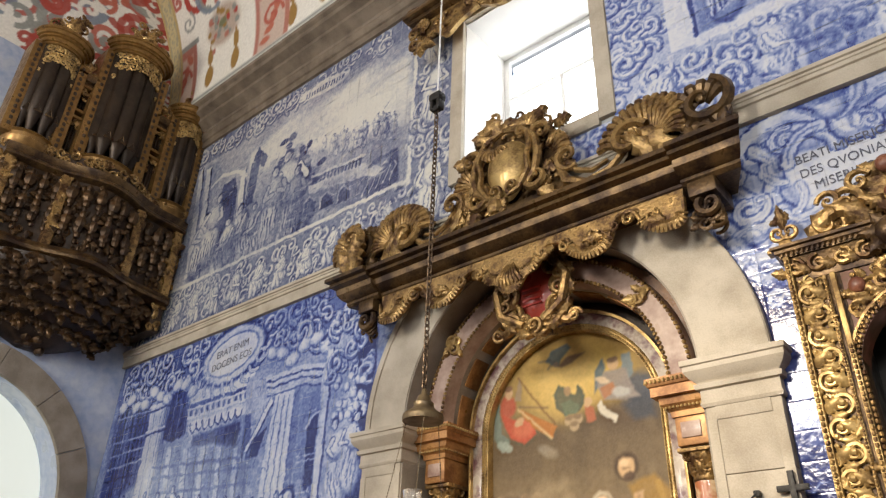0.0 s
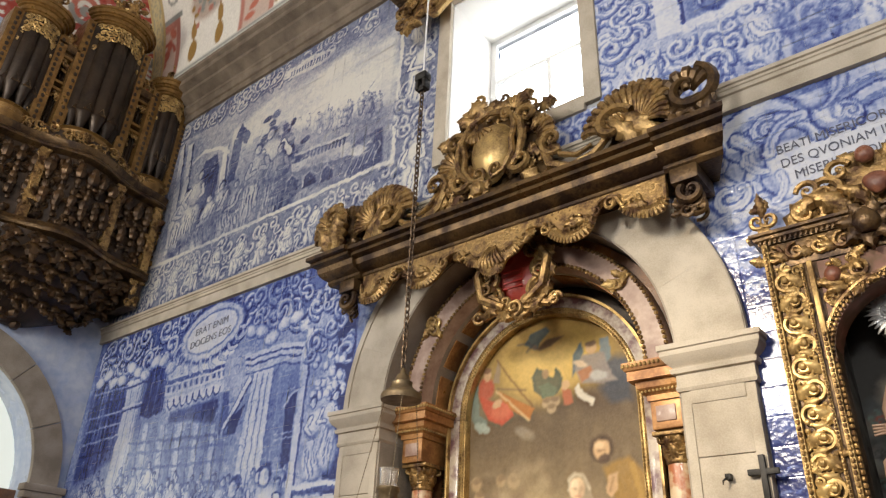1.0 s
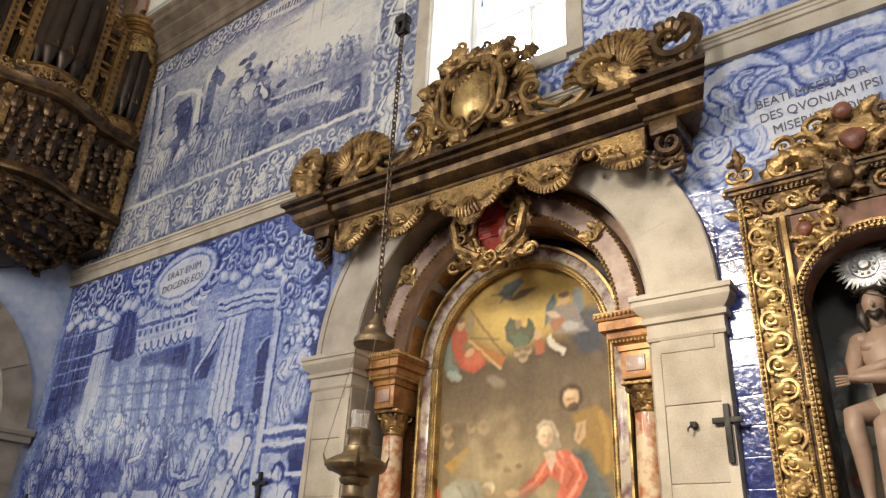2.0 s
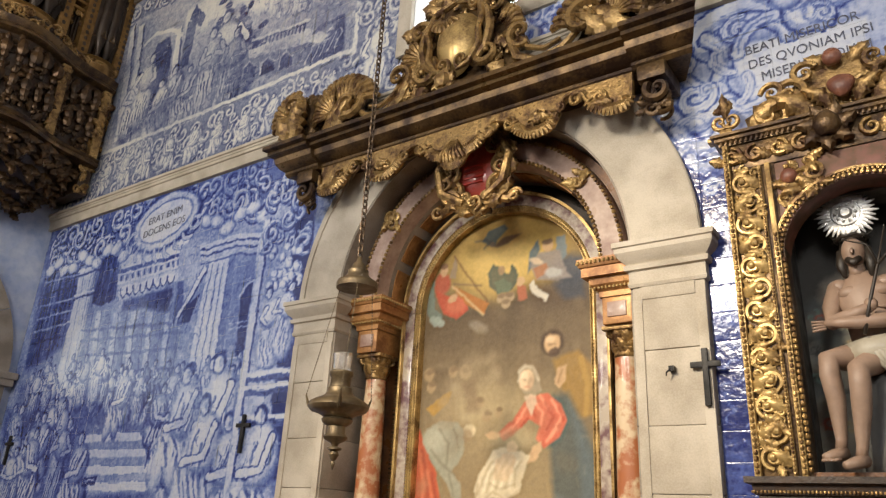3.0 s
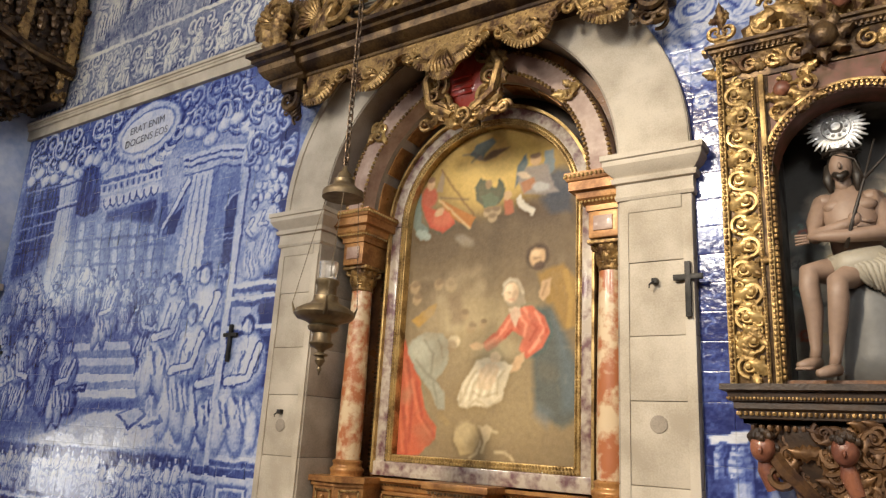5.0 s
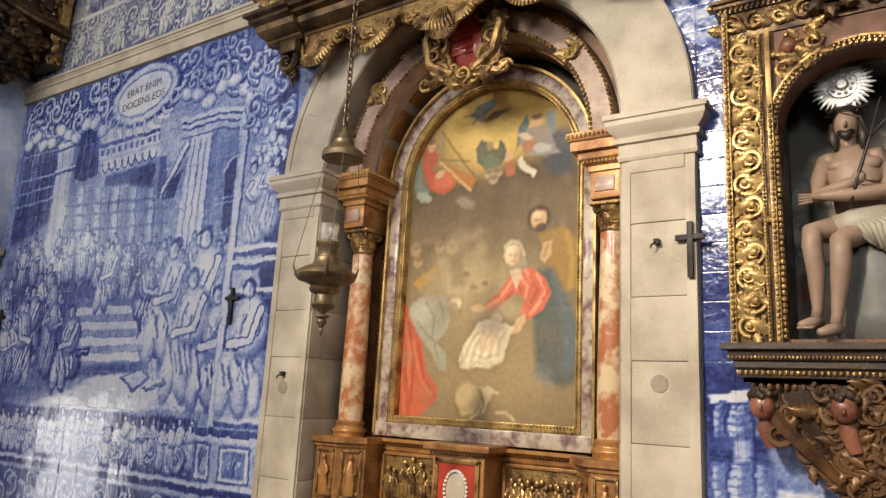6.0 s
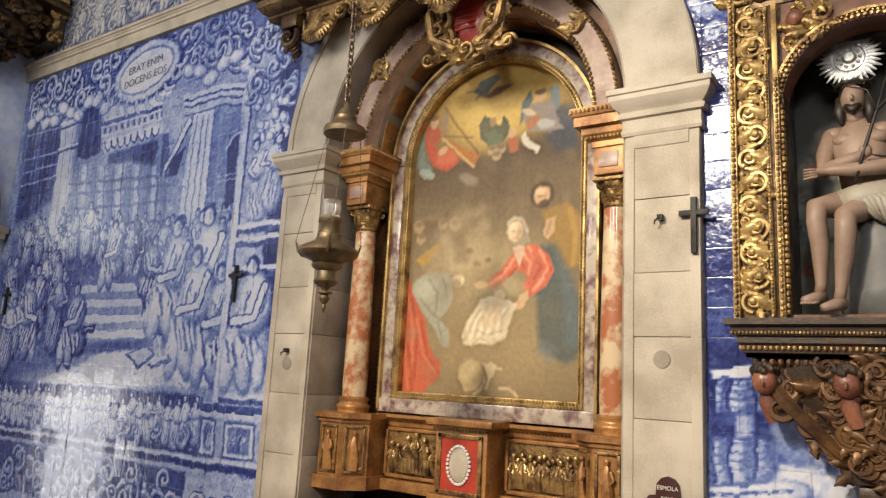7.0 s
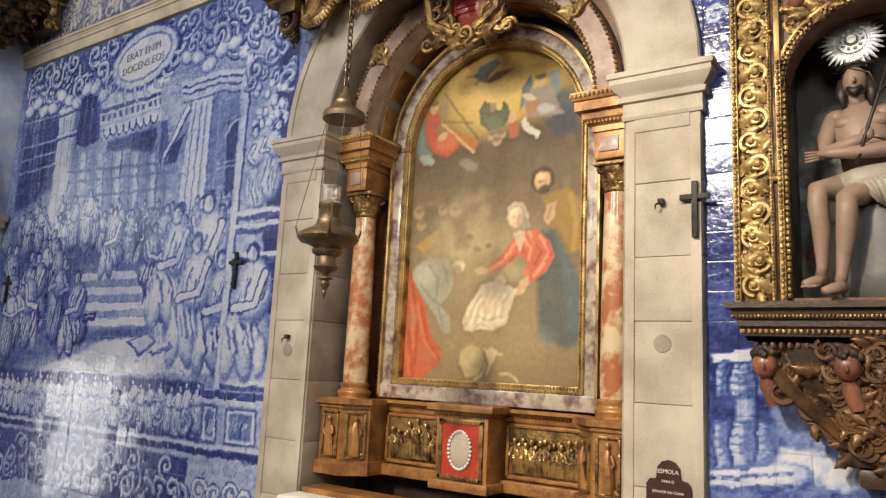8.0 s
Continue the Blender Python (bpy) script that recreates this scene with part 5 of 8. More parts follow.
# crest: cartouche, side shells and scrolled rails
sh = Shape()
crest = smooth_line([(-1.24, 4.25), (-1.28, 4.42), (-1.24, 4.62), (-1.06, 4.74), (-0.86, 4.62), (-0.86, 4.44), (-0.70, 4.36), (-0.58, 4.44), (-0.46, 4.62), (-0.44, 4.86), (-0.34, 5.02), (-0.20, 5.10), (0.0, 5.10), (0.20, 5.04), (0.36, 4.92), (0.42, 4.72), (0.42, 4.50), (0.52, 4.36), (0.70, 4.34), (0.86, 4.44), (0.88, 4.62), (1.06, 4.74), (1.22, 4.58), (1.22, 4.38), (1.20, 4.25)], 4)
board(sh, crest + [(1.2, 4.235), (-1.24, 4.235)], -0.19, -0.15)
put("crest_board", sh, GOLD_DARK, ped, "dark gilded backing of the crest")
sh = Shape()
rows = []
for j, (k, d) in enumerate(((1.0, 0.0), (0.92, 0.03), (0.7, 0.075), (0.35, 0.10), (0.05, 0.108))):
    rows.append([(0.165 * k * math.cos(2 * math.pi * i / 28) * (1 + 0.10 * math.cos(4 * math.pi * i / 28)), -0.22 - d, 4.70 + (0.25 * k * math.sin(2 * math.pi * i / 28)) * (1 + 0.06 * math.sin(6 * math.pi * i / 28))) for i in range(28)])
sh.rings(rows)
put("cartouche", sh, GOLD_PALE, ped, "bright plain gilded oval cartouche")
sh = Shape()
for s in (-1, 1):
    volute(sh, s * 0.25, 4.52, 0.12, s, math.pi / 2, 1.1, 0.26, -0.25)
    volute(sh, s * 0.30, 4.86, 0.11, -s, -math.pi / 2, 1.2, 0.26, -0.25)
    sh.mark("rail")
    sh.tube([(s * 0.12, -0.25, 4.46), (s * 0.24, -0.27, 4.56), (s * 0.27, -0.27, 4.70), (s * 0.25, -0.27, 4.84), (s * 0.14, -0.27, 4.97), (0, -0.28, 5.0)], [0.02, 0.03, 0.032, 0.03, 0.026, 0.02], 7)
    shell(sh, s * 0.31, 4.70, 0.17, -80 if s > 0 else 100, 80 if s > 0 else 260, 9, -0.20)
    shell(sh, s * 0.17, 4.99, 0.13, 20 if s > 0 else 70, 110 if s > 0 else 160, 6, -0.20)
    acanthus(sh, s * 0.22, 5.02, 0.15, 90 - s * 5, 0.8, -0.2, bend=-0.9 * s)
    acanthus(sh, s * 0.38, 4.90, 0.14, 60 if s > 0 else 120, 0.8, -0.2, bend=-0.8 * s)
    # rails running down to the side shells
    sh.mark("rail")
    sh.tube([(s * 0.40, -0.23, 4.56), (s * 0.46, -0.24, 4.40), (s * 0.60, -0.24, 4.33), (s * 0.76, -0.24, 4.36), (s * 0.90, -0.24, 4.48)], [0.03, 0.034, 0.03, 0.028, 0.02], 7)
    sh.mark("rail")
    sh.tube([(s * 0.44, -0.22, 4.62), (s * 0.53, -0.23, 4.46), (s * 0.64, -0.23, 4.41), (s * 0.75, -0.23, 4.44)], [0.018, 0.022, 0.02, 0.016], 6)
    volute(sh, s * 0.48, 4.58, 0.10, -s, -1.0, 1.2, 0.25, -0.24)
    shell(sh, s * 1.02, 4.44, 0.33, 30 if s > 0 else 10, 170 if s > 0 else 150, 14, -0.20)
    shell(sh, s * 1.06, 4.46, 0.20, -20 if s > 0 else 90, 90 if s > 0 else 200, 9, -0.25)
    volute(sh, s * 0.92, 4.50, 0.13, s, 0.5, 1.2, 0.26, -0.26)
    volute(sh, s * 0.86, 4.62, 0.07, -s, 2.0, 1.2, 0.3, -0.24)
    acanthus(sh, s * 1.16, 4.28, 0.34, 100 if s > 0 else 80, 0.5, -0.2, bend=0.5 * s)
    acanthus(sh, s * 1.05, 4.28, 0.30, 100 if s > 0 else 80, 0.4, -0.24, bend=0.5 * s)
    acanthus(sh, s * 0.34, 4.30, 0.22, 95 if s > 0 else 85, 0.5, -0.2, bend=0.7 * s)
    foliage(sh, min(s * 0.28, s * 0.50), max(s * 0.28, s * 0.50), 4.30, 4.6, 16, 0.05, -0.22, rg)
    foliage(sh, min(s * 0.55, s * 0.85), max(s * 0.55, s * 0.85), 4.27, 4.40, 9, 0.045, -0.20, rg)
shell(sh, -0.07, 4.90, 0.13, 200, 330, 8, -0.29)
for s in (-1, 1):
    sh.mark("rail")
    sh.tube([(s * 0.03, -0.29, 4.44), (s * 0.13, -0.29, 4.47), (s * 0.20, -0.29, 4.58), (s * 0.19, -0.29, 4.70), (s * 0.22, -0.29, 4.80), (s * 0.19, -0.28, 4.92), (s * 0.08, -0.27, 4.98)], [0.012, 0.022, 0.026, 0.022, 0.026, 0.022, 0.012], 7)
    volute(sh, s * 0.07, 4.50, 0.055, -s, -math.pi / 2, 1.2, 0.28, -0.29)
    volute(sh, s * 0.15, 4.93, 0.05, s, 0.5, 1.2, 0.28, -0.28)
    foliage(sh, *sorted((s * 0.20, s * 0.36)), 4.48, 4.98, 16, 0.045, -0.23, rg)
for k in range(7):
    acanthus(sh, -0.20 + 0.055 * k + rg.uniform(-0.02, 0.02), 5.0 + 0.05 * math.sin(k), rg.uniform(0.12, 0.2), rg.uniform(60, 120), 0.7, -0.2, bend=rg.uniform(-1, 1))
volute(sh, -0.14, 5.22, 0.055, -1, 2.0, y=-0.2)
volute(sh, -0.17, 5.12, 0.06, 1, 1.0, y=-0.22)
volute(sh, 0.08, 5.14, 0.045, -1, 2.0, y=-0.2)
volute(sh, 0.30, 4.99, 0.05, -1, 1.5, y=-0.2)
# upright curl on the far end of the beam
volute(sh, -1.42, 4.56, 0.13, 1, -math.pi / 2, 1.2, 0.26, -0.34)
shell(sh, -1.42, 4.50, 0.20, 70, 215, 9, -0.32)
acanthus(sh, -1.36, 4.26, 0.34, 105, 0.5, -0.33, bend=-0.5)
acanthus(sh, -1.44, 4.26, 0.26, 90, 0.5, -0.35, bend=0.4)
sh.mark("bud")
knob(sh, -0.02, -0.36, 4.33, 0.06, (1, 0.8, 1))
for k in range(6):
    acanthus(sh, -0.02, 4.33, 0.10, 60 * k, 0.7, -0.34)
carve(sh, GOLD, ped, "rail")

# carved valance over the window
wv = thing("window_valance", "carved gilded valance board over the high window", "valance")
sh = Shape()
board(sh, smooth_line([(-1.0, 6.62), (-0.92, 6.50), (-0.80, 6.56), (-0.66, 6.44), (-0.5, 6.52), (-0.3, 6.56), (-0.1, 6.44), (0.1, 6.44), (0.3, 6.56), (0.5, 6.52), (0.66, 6.44), (0.8, 6.56), (0.92, 6.50), (1.0, 6.62)], 4) + [(1.0, 6.75), (-1.0, 6.75)], -0.20, -0.16)
put("board", sh, GOLD, wv)
sh = Shape().box(-1.05, 1.05, -0.27, 0.0, 6.75, 6.80, bevel=0.01).box(-1.1, 1.1, -0.32, 0.0, 6.80, 6.86, bevel=0.02)
put("beam", sh, GOLD_DARK, wv)
sh = Shape()
foliage(sh, -0.98, 0.98, 6.52, 6.72, 40, 0.06, -0.20, rg)
foliage(sh, -1.02, -0.85, 6.45, 6.9, 12, 0.08, -0.22, rg)
carve(sh, GOLD, wv, "rail")

# ---- altar retable in the recess ----
MARBLE = material("painted_marble_red", (0.62, 0.48, 0.31), 0.28, tint=(0.38, 0.13, 0.05), scale=6, fine=24, spread=(0.42, 0.60), bump=0.05, coat=0.5)
PINK = material("pink_marbling", (0.42, 0.30, 0.235), 0.4, tint=(0.26, 0.16, 0.125), scale=7, fine=40, bump=0.05, coat=0.2)
VEINED = material("veined_marbling", (0.46, 0.39, 0.31), 0.35, tint=(0.13, 0.055, 0.06), scale=9, fine=30, spread=(0.38, 0.58), bump=0.05, coat=0.3)
REDLAC = material("red_lacquer", (0.42, 0.055, 0.03), 0.35, tint=(0.28, 0.03, 0.018), scale=8, fine=40, bump=0.05, coat=0.3)
CLOTH = material("white_linen", (0.80, 0.79, 0.76), 0.8, tint=(0.70, 0.69, 0.66), scale=6, fine=120, bump=0.2)
GILTWOOD = material("gilt_wood", (0.46, 0.235, 0.080), 0.40, 0.30, tint=(0.20, 0.085, 0.028), scale=7, fine=60, bump=0.2, dist=0.004)
ret = thing("altar_retable", "gilded and marbled wooden altarpiece standing in the arched recess", "altarpiece")
# backing
put("backing", Shape().box(-1.036, 1.036, 0.50, 0.55, 0.5, 3.1).arch(0, SPRING, [(0.02, 0.50), (1.034, 0.50), (1.034, 0.55), (0.02, 0.55)]), DARKWOOD, ret)
# coffered soffit between the two arches
sh = Shape().arch(0, SPRING, [(0.975, 0.16), (1.03, 0.16), (1.03, 0.50), (0.975, 0.50)])
put("soffit", sh, BROWN, ret)
# pink arch ring with gilt ropes
put("arch_ring", Shape().arch(0, SPRING, [(0.80, 0.20), (0.82, 0.10), (0.955, 0.10), (0.975, 0.20)], seg=48), PINK, ret, "pink marbled arch ring", angle=25)
sh = Shape()
for r in (0.822, 0.955):
    arc_beading(sh, 0, SPRING, r, 0.02, math.pi - 0.02, 0.095, 0.013)
tagged(put("ring_rope", sh, GOLD, ret), kind="stuff")
sh = Shape()
for a in (38, 142):
    a = radians(a)
    foliage(sh, 0.888 * math.cos(a) - 0.05, 0.888 * math.cos(a) + 0.05, SPRING + 0.888 * math.sin(a) - 0.04, SPRING + 0.888 * math.sin(a) + 0.04, 7, 0.045, 0.09, rg)
carve(sh, GOLD_PALE, ret, "rail")
# coffers behind the ring
for k in range(9):
    a0, a1 = math.pi * (k + 0.12) / 9, math.pi * (k + 0.88) / 9
    put("coffer", Shape().arch(0, SPRING, [(0.79, 0.24), (0.80, 0.24), (0.80, 0.38), (0.79, 0.38)], a0, a1, 8), GILTWOOD, ret)
put("inner_soffit", Shape().arch(0, SPRING, [(0.80, 0.20), (0.83, 0.20), (0.83, 0.46), (0.80, 0.46)], seg=40), STONE_DARK, ret)
# veined inner frame round the picture
PX, PZ0, PZC = 0.63, 1.52, 3.05
for s in (-1, 1):
    a, b = sorted((s * (PX + 0.045), s * (PX + 0.135)))
    put("inner_jamb", Shape().box(a, b, 0.36, 0.46, 1.40, PZC, bevel=0.008), VEINED, ret, "veined purple and white marbling")
    put("jamb_rail", Shape().box(a if s < 0 else b - 0.018, a + 0.018 if s < 0 else b, 0.33, 0.40, 1.40, PZC, bevel=0.004), GOLD_PALE, ret)
put("inner_sill", Shape().box(-PX - 0.135, PX + 0.135, 0.34, 0.46, 1.385, 1.475, bevel=0.01), VEINED, ret, "veined purple and white marbling")
put("inner_arch", Shape().arch(0, PZC, [(PX + 0.045, 0.36), (PX + 0.135, 0.36), (PX + 0.135, 0.46), (PX + 0.045, 0.46)], 0.003, math.pi - 0.003, 40), VEINED, ret, "veined purple and white marbling", angle=25)
put("arch_rail", Shape().arch(0, PZC, [(PX + 0.117, 0.33), (PX + 0.135, 0.33), (PX + 0.135, 0.40), (PX + 0.117, 0.40)], 0.003, math.pi - 0.003, 40), GOLD_PALE, ret, angle=25)
# columns, pedestals, capitals, entablature blocks
for s in (-1, 1):
    cx, cy = s * 0.895, 0.26
    at = Matrix.Translation((cx, cy, 0))
    col = put("column", Shape().lathe([(0.080, 1.47), (0.083, 1.55), (0.081, 1.9), (0.075, 2.3), (0.069, 2.58)], 24, at), MARBLE, ret, "red and cream marbled column shaft")
    put("base", Shape().lathe([(0.105, 1.37), (0.105, 1.39), (0.112, 1.40), (0.112, 1.415), (0.095, 1.425), (0.092, 1.44), (0.098, 1.45), (0.098, 1.462), (0.084, 1.47)], 24, at), GILTWOOD, col, angle=60)
    cap = Shape().lathe([(0.072, 2.575), (0.076, 2.585), (0.070, 2.60), (0.075, 2.66), (0.092, 2.715), (0.095, 2.72)], 20, at)
    for ring_z, n, l in ((2.60, 8, 0.075), (2.645, 8, 0.085)):
        for k in range(n):
            a = 2 * math.pi * (k + (0.5 if l > 0.08 else 0)) / n
            acanthus(cap, 0, 0, l, 90, 0.75, 0.0, 1.6, 0.0, Matrix.Translation((cx + 0.068 * math.sin(a), cy - 0.068 * math.cos(a), ring_z)) @ Matrix.Rotation(a, 4, "Z"))
    for k in range(4):
        a = math.pi / 4 + math.pi / 2 * k
        volute(cap, 0, 0.0, 0.028, 1, 1.5, m=Matrix.Translation((cx + 0.10 * math.cos(a), cy + 0.10 * math.sin(a), 2.705)) @ Matrix.Rotation(a, 4, "Z"), n=12, w=0.35)
    carve(cap, GOLD, col, "capital")
    put("abacus", Shape().box(cx - 0.105, cx + 0.105, cy - 0.105, cy + 0.105, 2.72, 2.745, bevel=0.006), GOLD, col)
    # entablature block
    put("frieze_block", Shape().box(cx - 0.085, cx + 0.085, 0.13, 0.5, 2.745, 2.90, bevel=0.006), GILTWOOD, ret)
    put("frieze_panel", Shape().box(cx - 0.055, cx + 0.055, 0.122, 0.14, 2.785, 2.87, bevel=0.004), PINK, ret)
    prof = [(0, 2.90), (0.01, 2.90), (0.012, 2.93), (0.03, 2.945), (0.05, 2.965), (0.055, 3.0), (0.085, 3.005), (0.085, 3.055), (0.095, 3.06), (0.105, 3.09), (0.105, 3.105), (0, 3.11)]
    put("cornice_block", Shape().sweep([((cx - 0.085, 0.5, 0), (-1, 0, 0)), ((cx - 0.085, 0.13, 0), (-1, -1, 0)), ((cx + 0.085, 0.13, 0), (1, -1, 0)), ((cx + 0.085, 0.5, 0), (1, 0, 0))], prof), GILTWOOD, ret, angle=25)
    put("cornice_core", Shape().box(cx - 0.085, cx + 0.085, 0.13, 0.5, 2.90, 3.108), GILTWOOD, ret)
    sh = Shape()
    for z, o, r in ((3.085, 0.105, 0.010), (2.95, 0.035, 0.009)):
        beading(sh, (cx - 0.085 - o, 0.13 - o, z), (cx + 0.085 + o, 0.13 - o, z), r)
        for q in (-1, 1):
            beading(sh, (cx + q * (0.085 + o), 0.13 - o, z), (cx + q * (0.085 + o), 0.45, z), r)
    tagged(put("cornice_bead_run", sh, GOLD_PALE, ret), kind="stuff")
    # pilaster strip with carved runs behind the column
    put("back_pilaster", Shape().box(cx - 0.10, cx + 0.10, 0.40, 0.50, 1.37, 2.745, bevel=0.004), BROWN, ret)
    sh = Shape()
    for k in range(44):
        knob(sh, cx - s * 0.075, 0.392, 1.42 + 0.0295 * k, 0.014, (1.6, 0.8, 0.8), None, 5, 4)
    tagged(put("carved_run", sh, GOLD_DARK, ret), kind="stuff")
    # pedestal with chamfered inner corner
    px = s * 0.865
    pts = [(px - 0.155, 0.08), (px + 0.155, 0.08), (px + 0.155, 0.5), (px - 0.155, 0.5)]
    inner = -s
    for z0, z1, e in ((0.90, 0.98, 0.02), (0.98, 1.31, 0.0), (1.31, 1.335, 0.012), (1.335, 1.37, 0.03)):
        lo, hi = px - 0.15 - e, px + 0.15 + e
        ch = 0.13
        loop = [(lo, 0.5), (lo, 0.09 - e), (hi, 0.09 - e), (hi, 0.5)]
        if s < 0:
            loop = [(lo, 0.5), (lo, 0.09 - e), (hi - ch, 0.09 - e), (hi, 0.09 + ch - e), (hi, 0.5)]
        else:
            loop = [(lo, 0.5), (lo, 0.09 + ch - e), (lo + ch, 0.09 - e), (hi, 0.09 - e), (hi, 0.5)]
        put("pedestal", Shape().rings([[(x, y, z0) for x, y in loop], [(x, y, z1) for x, y in loop]]), GILTWOOD, ret, smooth=False)
    for mm in (Matrix.Translation((px - s * (-0.06), 0.09, 0)), Matrix.Translation((px - s * 0.09, 0.155, 0)) @ Matrix.Rotation(radians(45 * (1 if s < 0 else -1)), 4, "Z")):
        w = 0.065
        fr = Shape()
        for a, b, c0, d in ((-w, -w + 0.014, 1.0, 1.29), (w - 0.014, w, 1.0, 1.29), (-w, w, 1.0, 1.014), (-w, w, 1.276, 1.29)):
            fr.box(a, b, -0.012, 0.004, c0, d, mm, 0.003)
        put("panel_frame", fr, GOLD, ret)
        fg = Shape()
        fg.tube([(0, -0.004, 1.02), (0.005, -0.02, 1.10), (-0.004, -0.022, 1.18), (0, -0.015, 1.225)], [0.035, 0.03, 0.024, 0.012], 7, mm, 0.6)
        knob(fg, 0, -0.016, 1.245, 0.014, (1, 1, 1.2), mm)
        for q in (-1, 1):
            fg.tube([(q * 0.02, -0.014, 1.2), (q * 0.036, -0.02, 1.16), (q * 0.014, -0.026, 1.13)], [0.010, 0.010, 0.007], 5, mm)
        foliage(fg, -0.045, 0.045, 1.02, 1.07, 6, 0.016, -0.005, rg, mm)
        put("panel_relief", fg, GILTWOOD, ret)
# predella between the pedestals
put("predella", Shape().box(-0.72, 0.72, 0.40, 0.50, 0.90, 1.31), GILTWOOD, ret)
put("predella_cornice", Shape().sweep([((-0.72, 0.40, 0), (0, -1, 0)), ((0.72, 0.40, 0), (0, -1, 0))], [(0, 1.29), (0.01, 1.30), (0.015, 1.325), (0.04, 1.345), (0.055, 1.352), (0.055, 1.372), (-0.08, 1.384), (-0.08, 1.29)]), GILTWOOD, ret, angle=25)
sh = Shape()
beading(sh, (-0.70, 0.378, 1.335), (0.70, 0.378, 1.335), 0.010)
tagged(put("predella_beads", sh, GOLD_DARK, ret), kind="stuff")
for x0, x1 in ((-0.70, -0.19), (0.19, 0.70)):
    put("relief_panel", Shape().box(x0 + 0.02, x1 - 0.02, 0.385, 0.405, 1.0, 1.27), GOLD, ret)
    fr = Shape()
    for a, b, c0, d in ((x0, x0 + 0.02, 0.98, 1.29), (x1 - 0.02, x1, 0.98, 1.29), (x0, x1, 0.98, 1.0), (x0, x1, 1.27, 1.29)):
        fr.box(a, b, 0.37, 0.405, c0, d, None, 0.004)
    put("panel_frame", fr, GILTWOOD, ret)
    fg = Shape()
    n = 7 if x0 < 0 else 15
    for k in range(n):
        u = x0 + 0.06 + (x1 - x0 - 0.12) * (k + rg.uniform(-0.2, 0.2)) / (n - 1)
        h = rg.uniform(0.15, 0.20)
        b = 1.02 if x0 > 0 or k in (0, 1, 5, 6) else 1.08
        fg.tube([(u, 0.378, b), (u + rg.uniform(-0.012, 0.012), 0.362, b + h * 0.45), (u, 0.366, b + h * 0.8)], [0.024, 0.023, 0.014], 6, None, 0.7)
        knob(fg, u + rg.uniform(-0.006, 0.006), 0.362, b + h * 0.97, 0.016, (1, 1, 1.2))
        for q in (-1, 1):
            fg.tube([(u + q * 0.016, 0.362, b + h * 0.72), (u + q * 0.03, 0.352, b + h * 0.55), (u + q * rg.uniform(0.0, 0.04), 0.348, b + h * 0.5)], [0.008, 0.008, 0.005], 5)
    if x0 < 0:
        fg.box(-0.56, -0.33, 0.345, 0.39, 1.02, 1.11, None, 0.006)
        for k in range(8):
            fg.tube([(-0.55 + 0.029 * k, 0.344, 1.105), (-0.55 + 0.029 * k, 0.342, 1.03)], 0.005, 4)
    tagged(put("relief", fg, GOLD, ret, "gilded carved relief scene with plain shapes"), kind="stuff")
put("predella_base", Shape().box(-0.72, 0.72, 0.34, 0.45, 0.90, 0.97, bevel=0.01), GILTWOOD, ret)
# tabernacle
tab = thing("tabernacle", "gilded tabernacle with red door panel and pearl oval", "tabernacle")
put("body", Shape().box(-0.175, 0.175, 0.185, 0.40, 0.90, 1.33, bevel=0.006), GILTWOOD, tab)
put("top_cornice", Shape().box(-0.20, 0.20, 0.165, 0.40, 1.33, 1.345, bevel=0.004).box(-0.225, 0.225, 0.14, 0.40, 1.345, 1.385, bevel=0.008), GILTWOOD, tab)
sh = Shape()
beading(sh, (-0.19, 0.165, 1.325), (0.19, 0.165, 1.325), 0.009)
tagged(put("cornice_bead_run", sh, GOLD_DARK, tab), kind="stuff")
door = put("door_panel", Shape().box(-0.125, 0.125, 0.176, 0.19, 0.985, 1.275), REDLAC, tab, "red lacquered door panel")
fr = Shape()
for a, b, c0, d in ((-0.15, -0.125, 0.96, 1.30), (0.125, 0.15, 0.96, 1.30), (-0.15, 0.15, 0.96, 0.985), (-0.15, 0.15, 1.275, 1.30)):
    fr.box(a, b, 0.168, 0.19, c0, d, None, 0.004)
put("door_frame", fr, GOLD, tab)
ov = Shape().rings([[(0.068 * k * math.cos(2 * math.pi * i / 24), y, 1.13 + 0.098 * k * math.sin(2 * math.pi * i / 24)) for i in range(24)] for k, y in ((1.0, 0.176), (0.9, 0.166), (0.5, 0.160), (0.05, 0.158))])
put("oval", ov, STONE, door, "pale oval medallion")
sh = Shape()
for i in range(28):
    a = 2 * math.pi * i / 28
    knob(sh, 0.075 * math.cos(a), 0.168, 1.13 + 0.106 * math.sin(a), 0.010, m=None, n=6, k=4)
tagged(put("pearl_ring", sh, CLOTH, door, "ring of white pearls"), kind="stuff")
put("plinth", Shape().box(-0.20, 0.20, 0.15, 0.42, 0.90, 0.955, bevel=0.01), GILTWOOD, tab)
# arms cartouche hanging in the crown of the arch
arms = thing("arms_cartouche", "red carved coat of arms in a gilded scrolled frame", "coat of arms")
rows = []
for k, d in ((1.0, 0.08), (0.95, 0.03), (0.6, -0.01), (0.05, -0.02)):
    rows.append([(0.135 * k * math.cos(2 * math.pi * i / 24), d, 3.87 + 0.20 * k * math.sin(2 * math.pi * i / 24)) for i in range(24)])
put("shield", Shape().rings(rows), REDLAC, arms, "dark red shield")
BRIGHTRED = material("bright_red", (0.6, 0.05, 0.03), 0.4)
for k in range(4):
    put("bar", Shape().box(-0.07, 0.05, -0.022, 0.0, 3.76 + 0.035 * k, 3.772 + 0.035 * k, None, 0.003), BRIGHTRED, arms, "bright red bar")
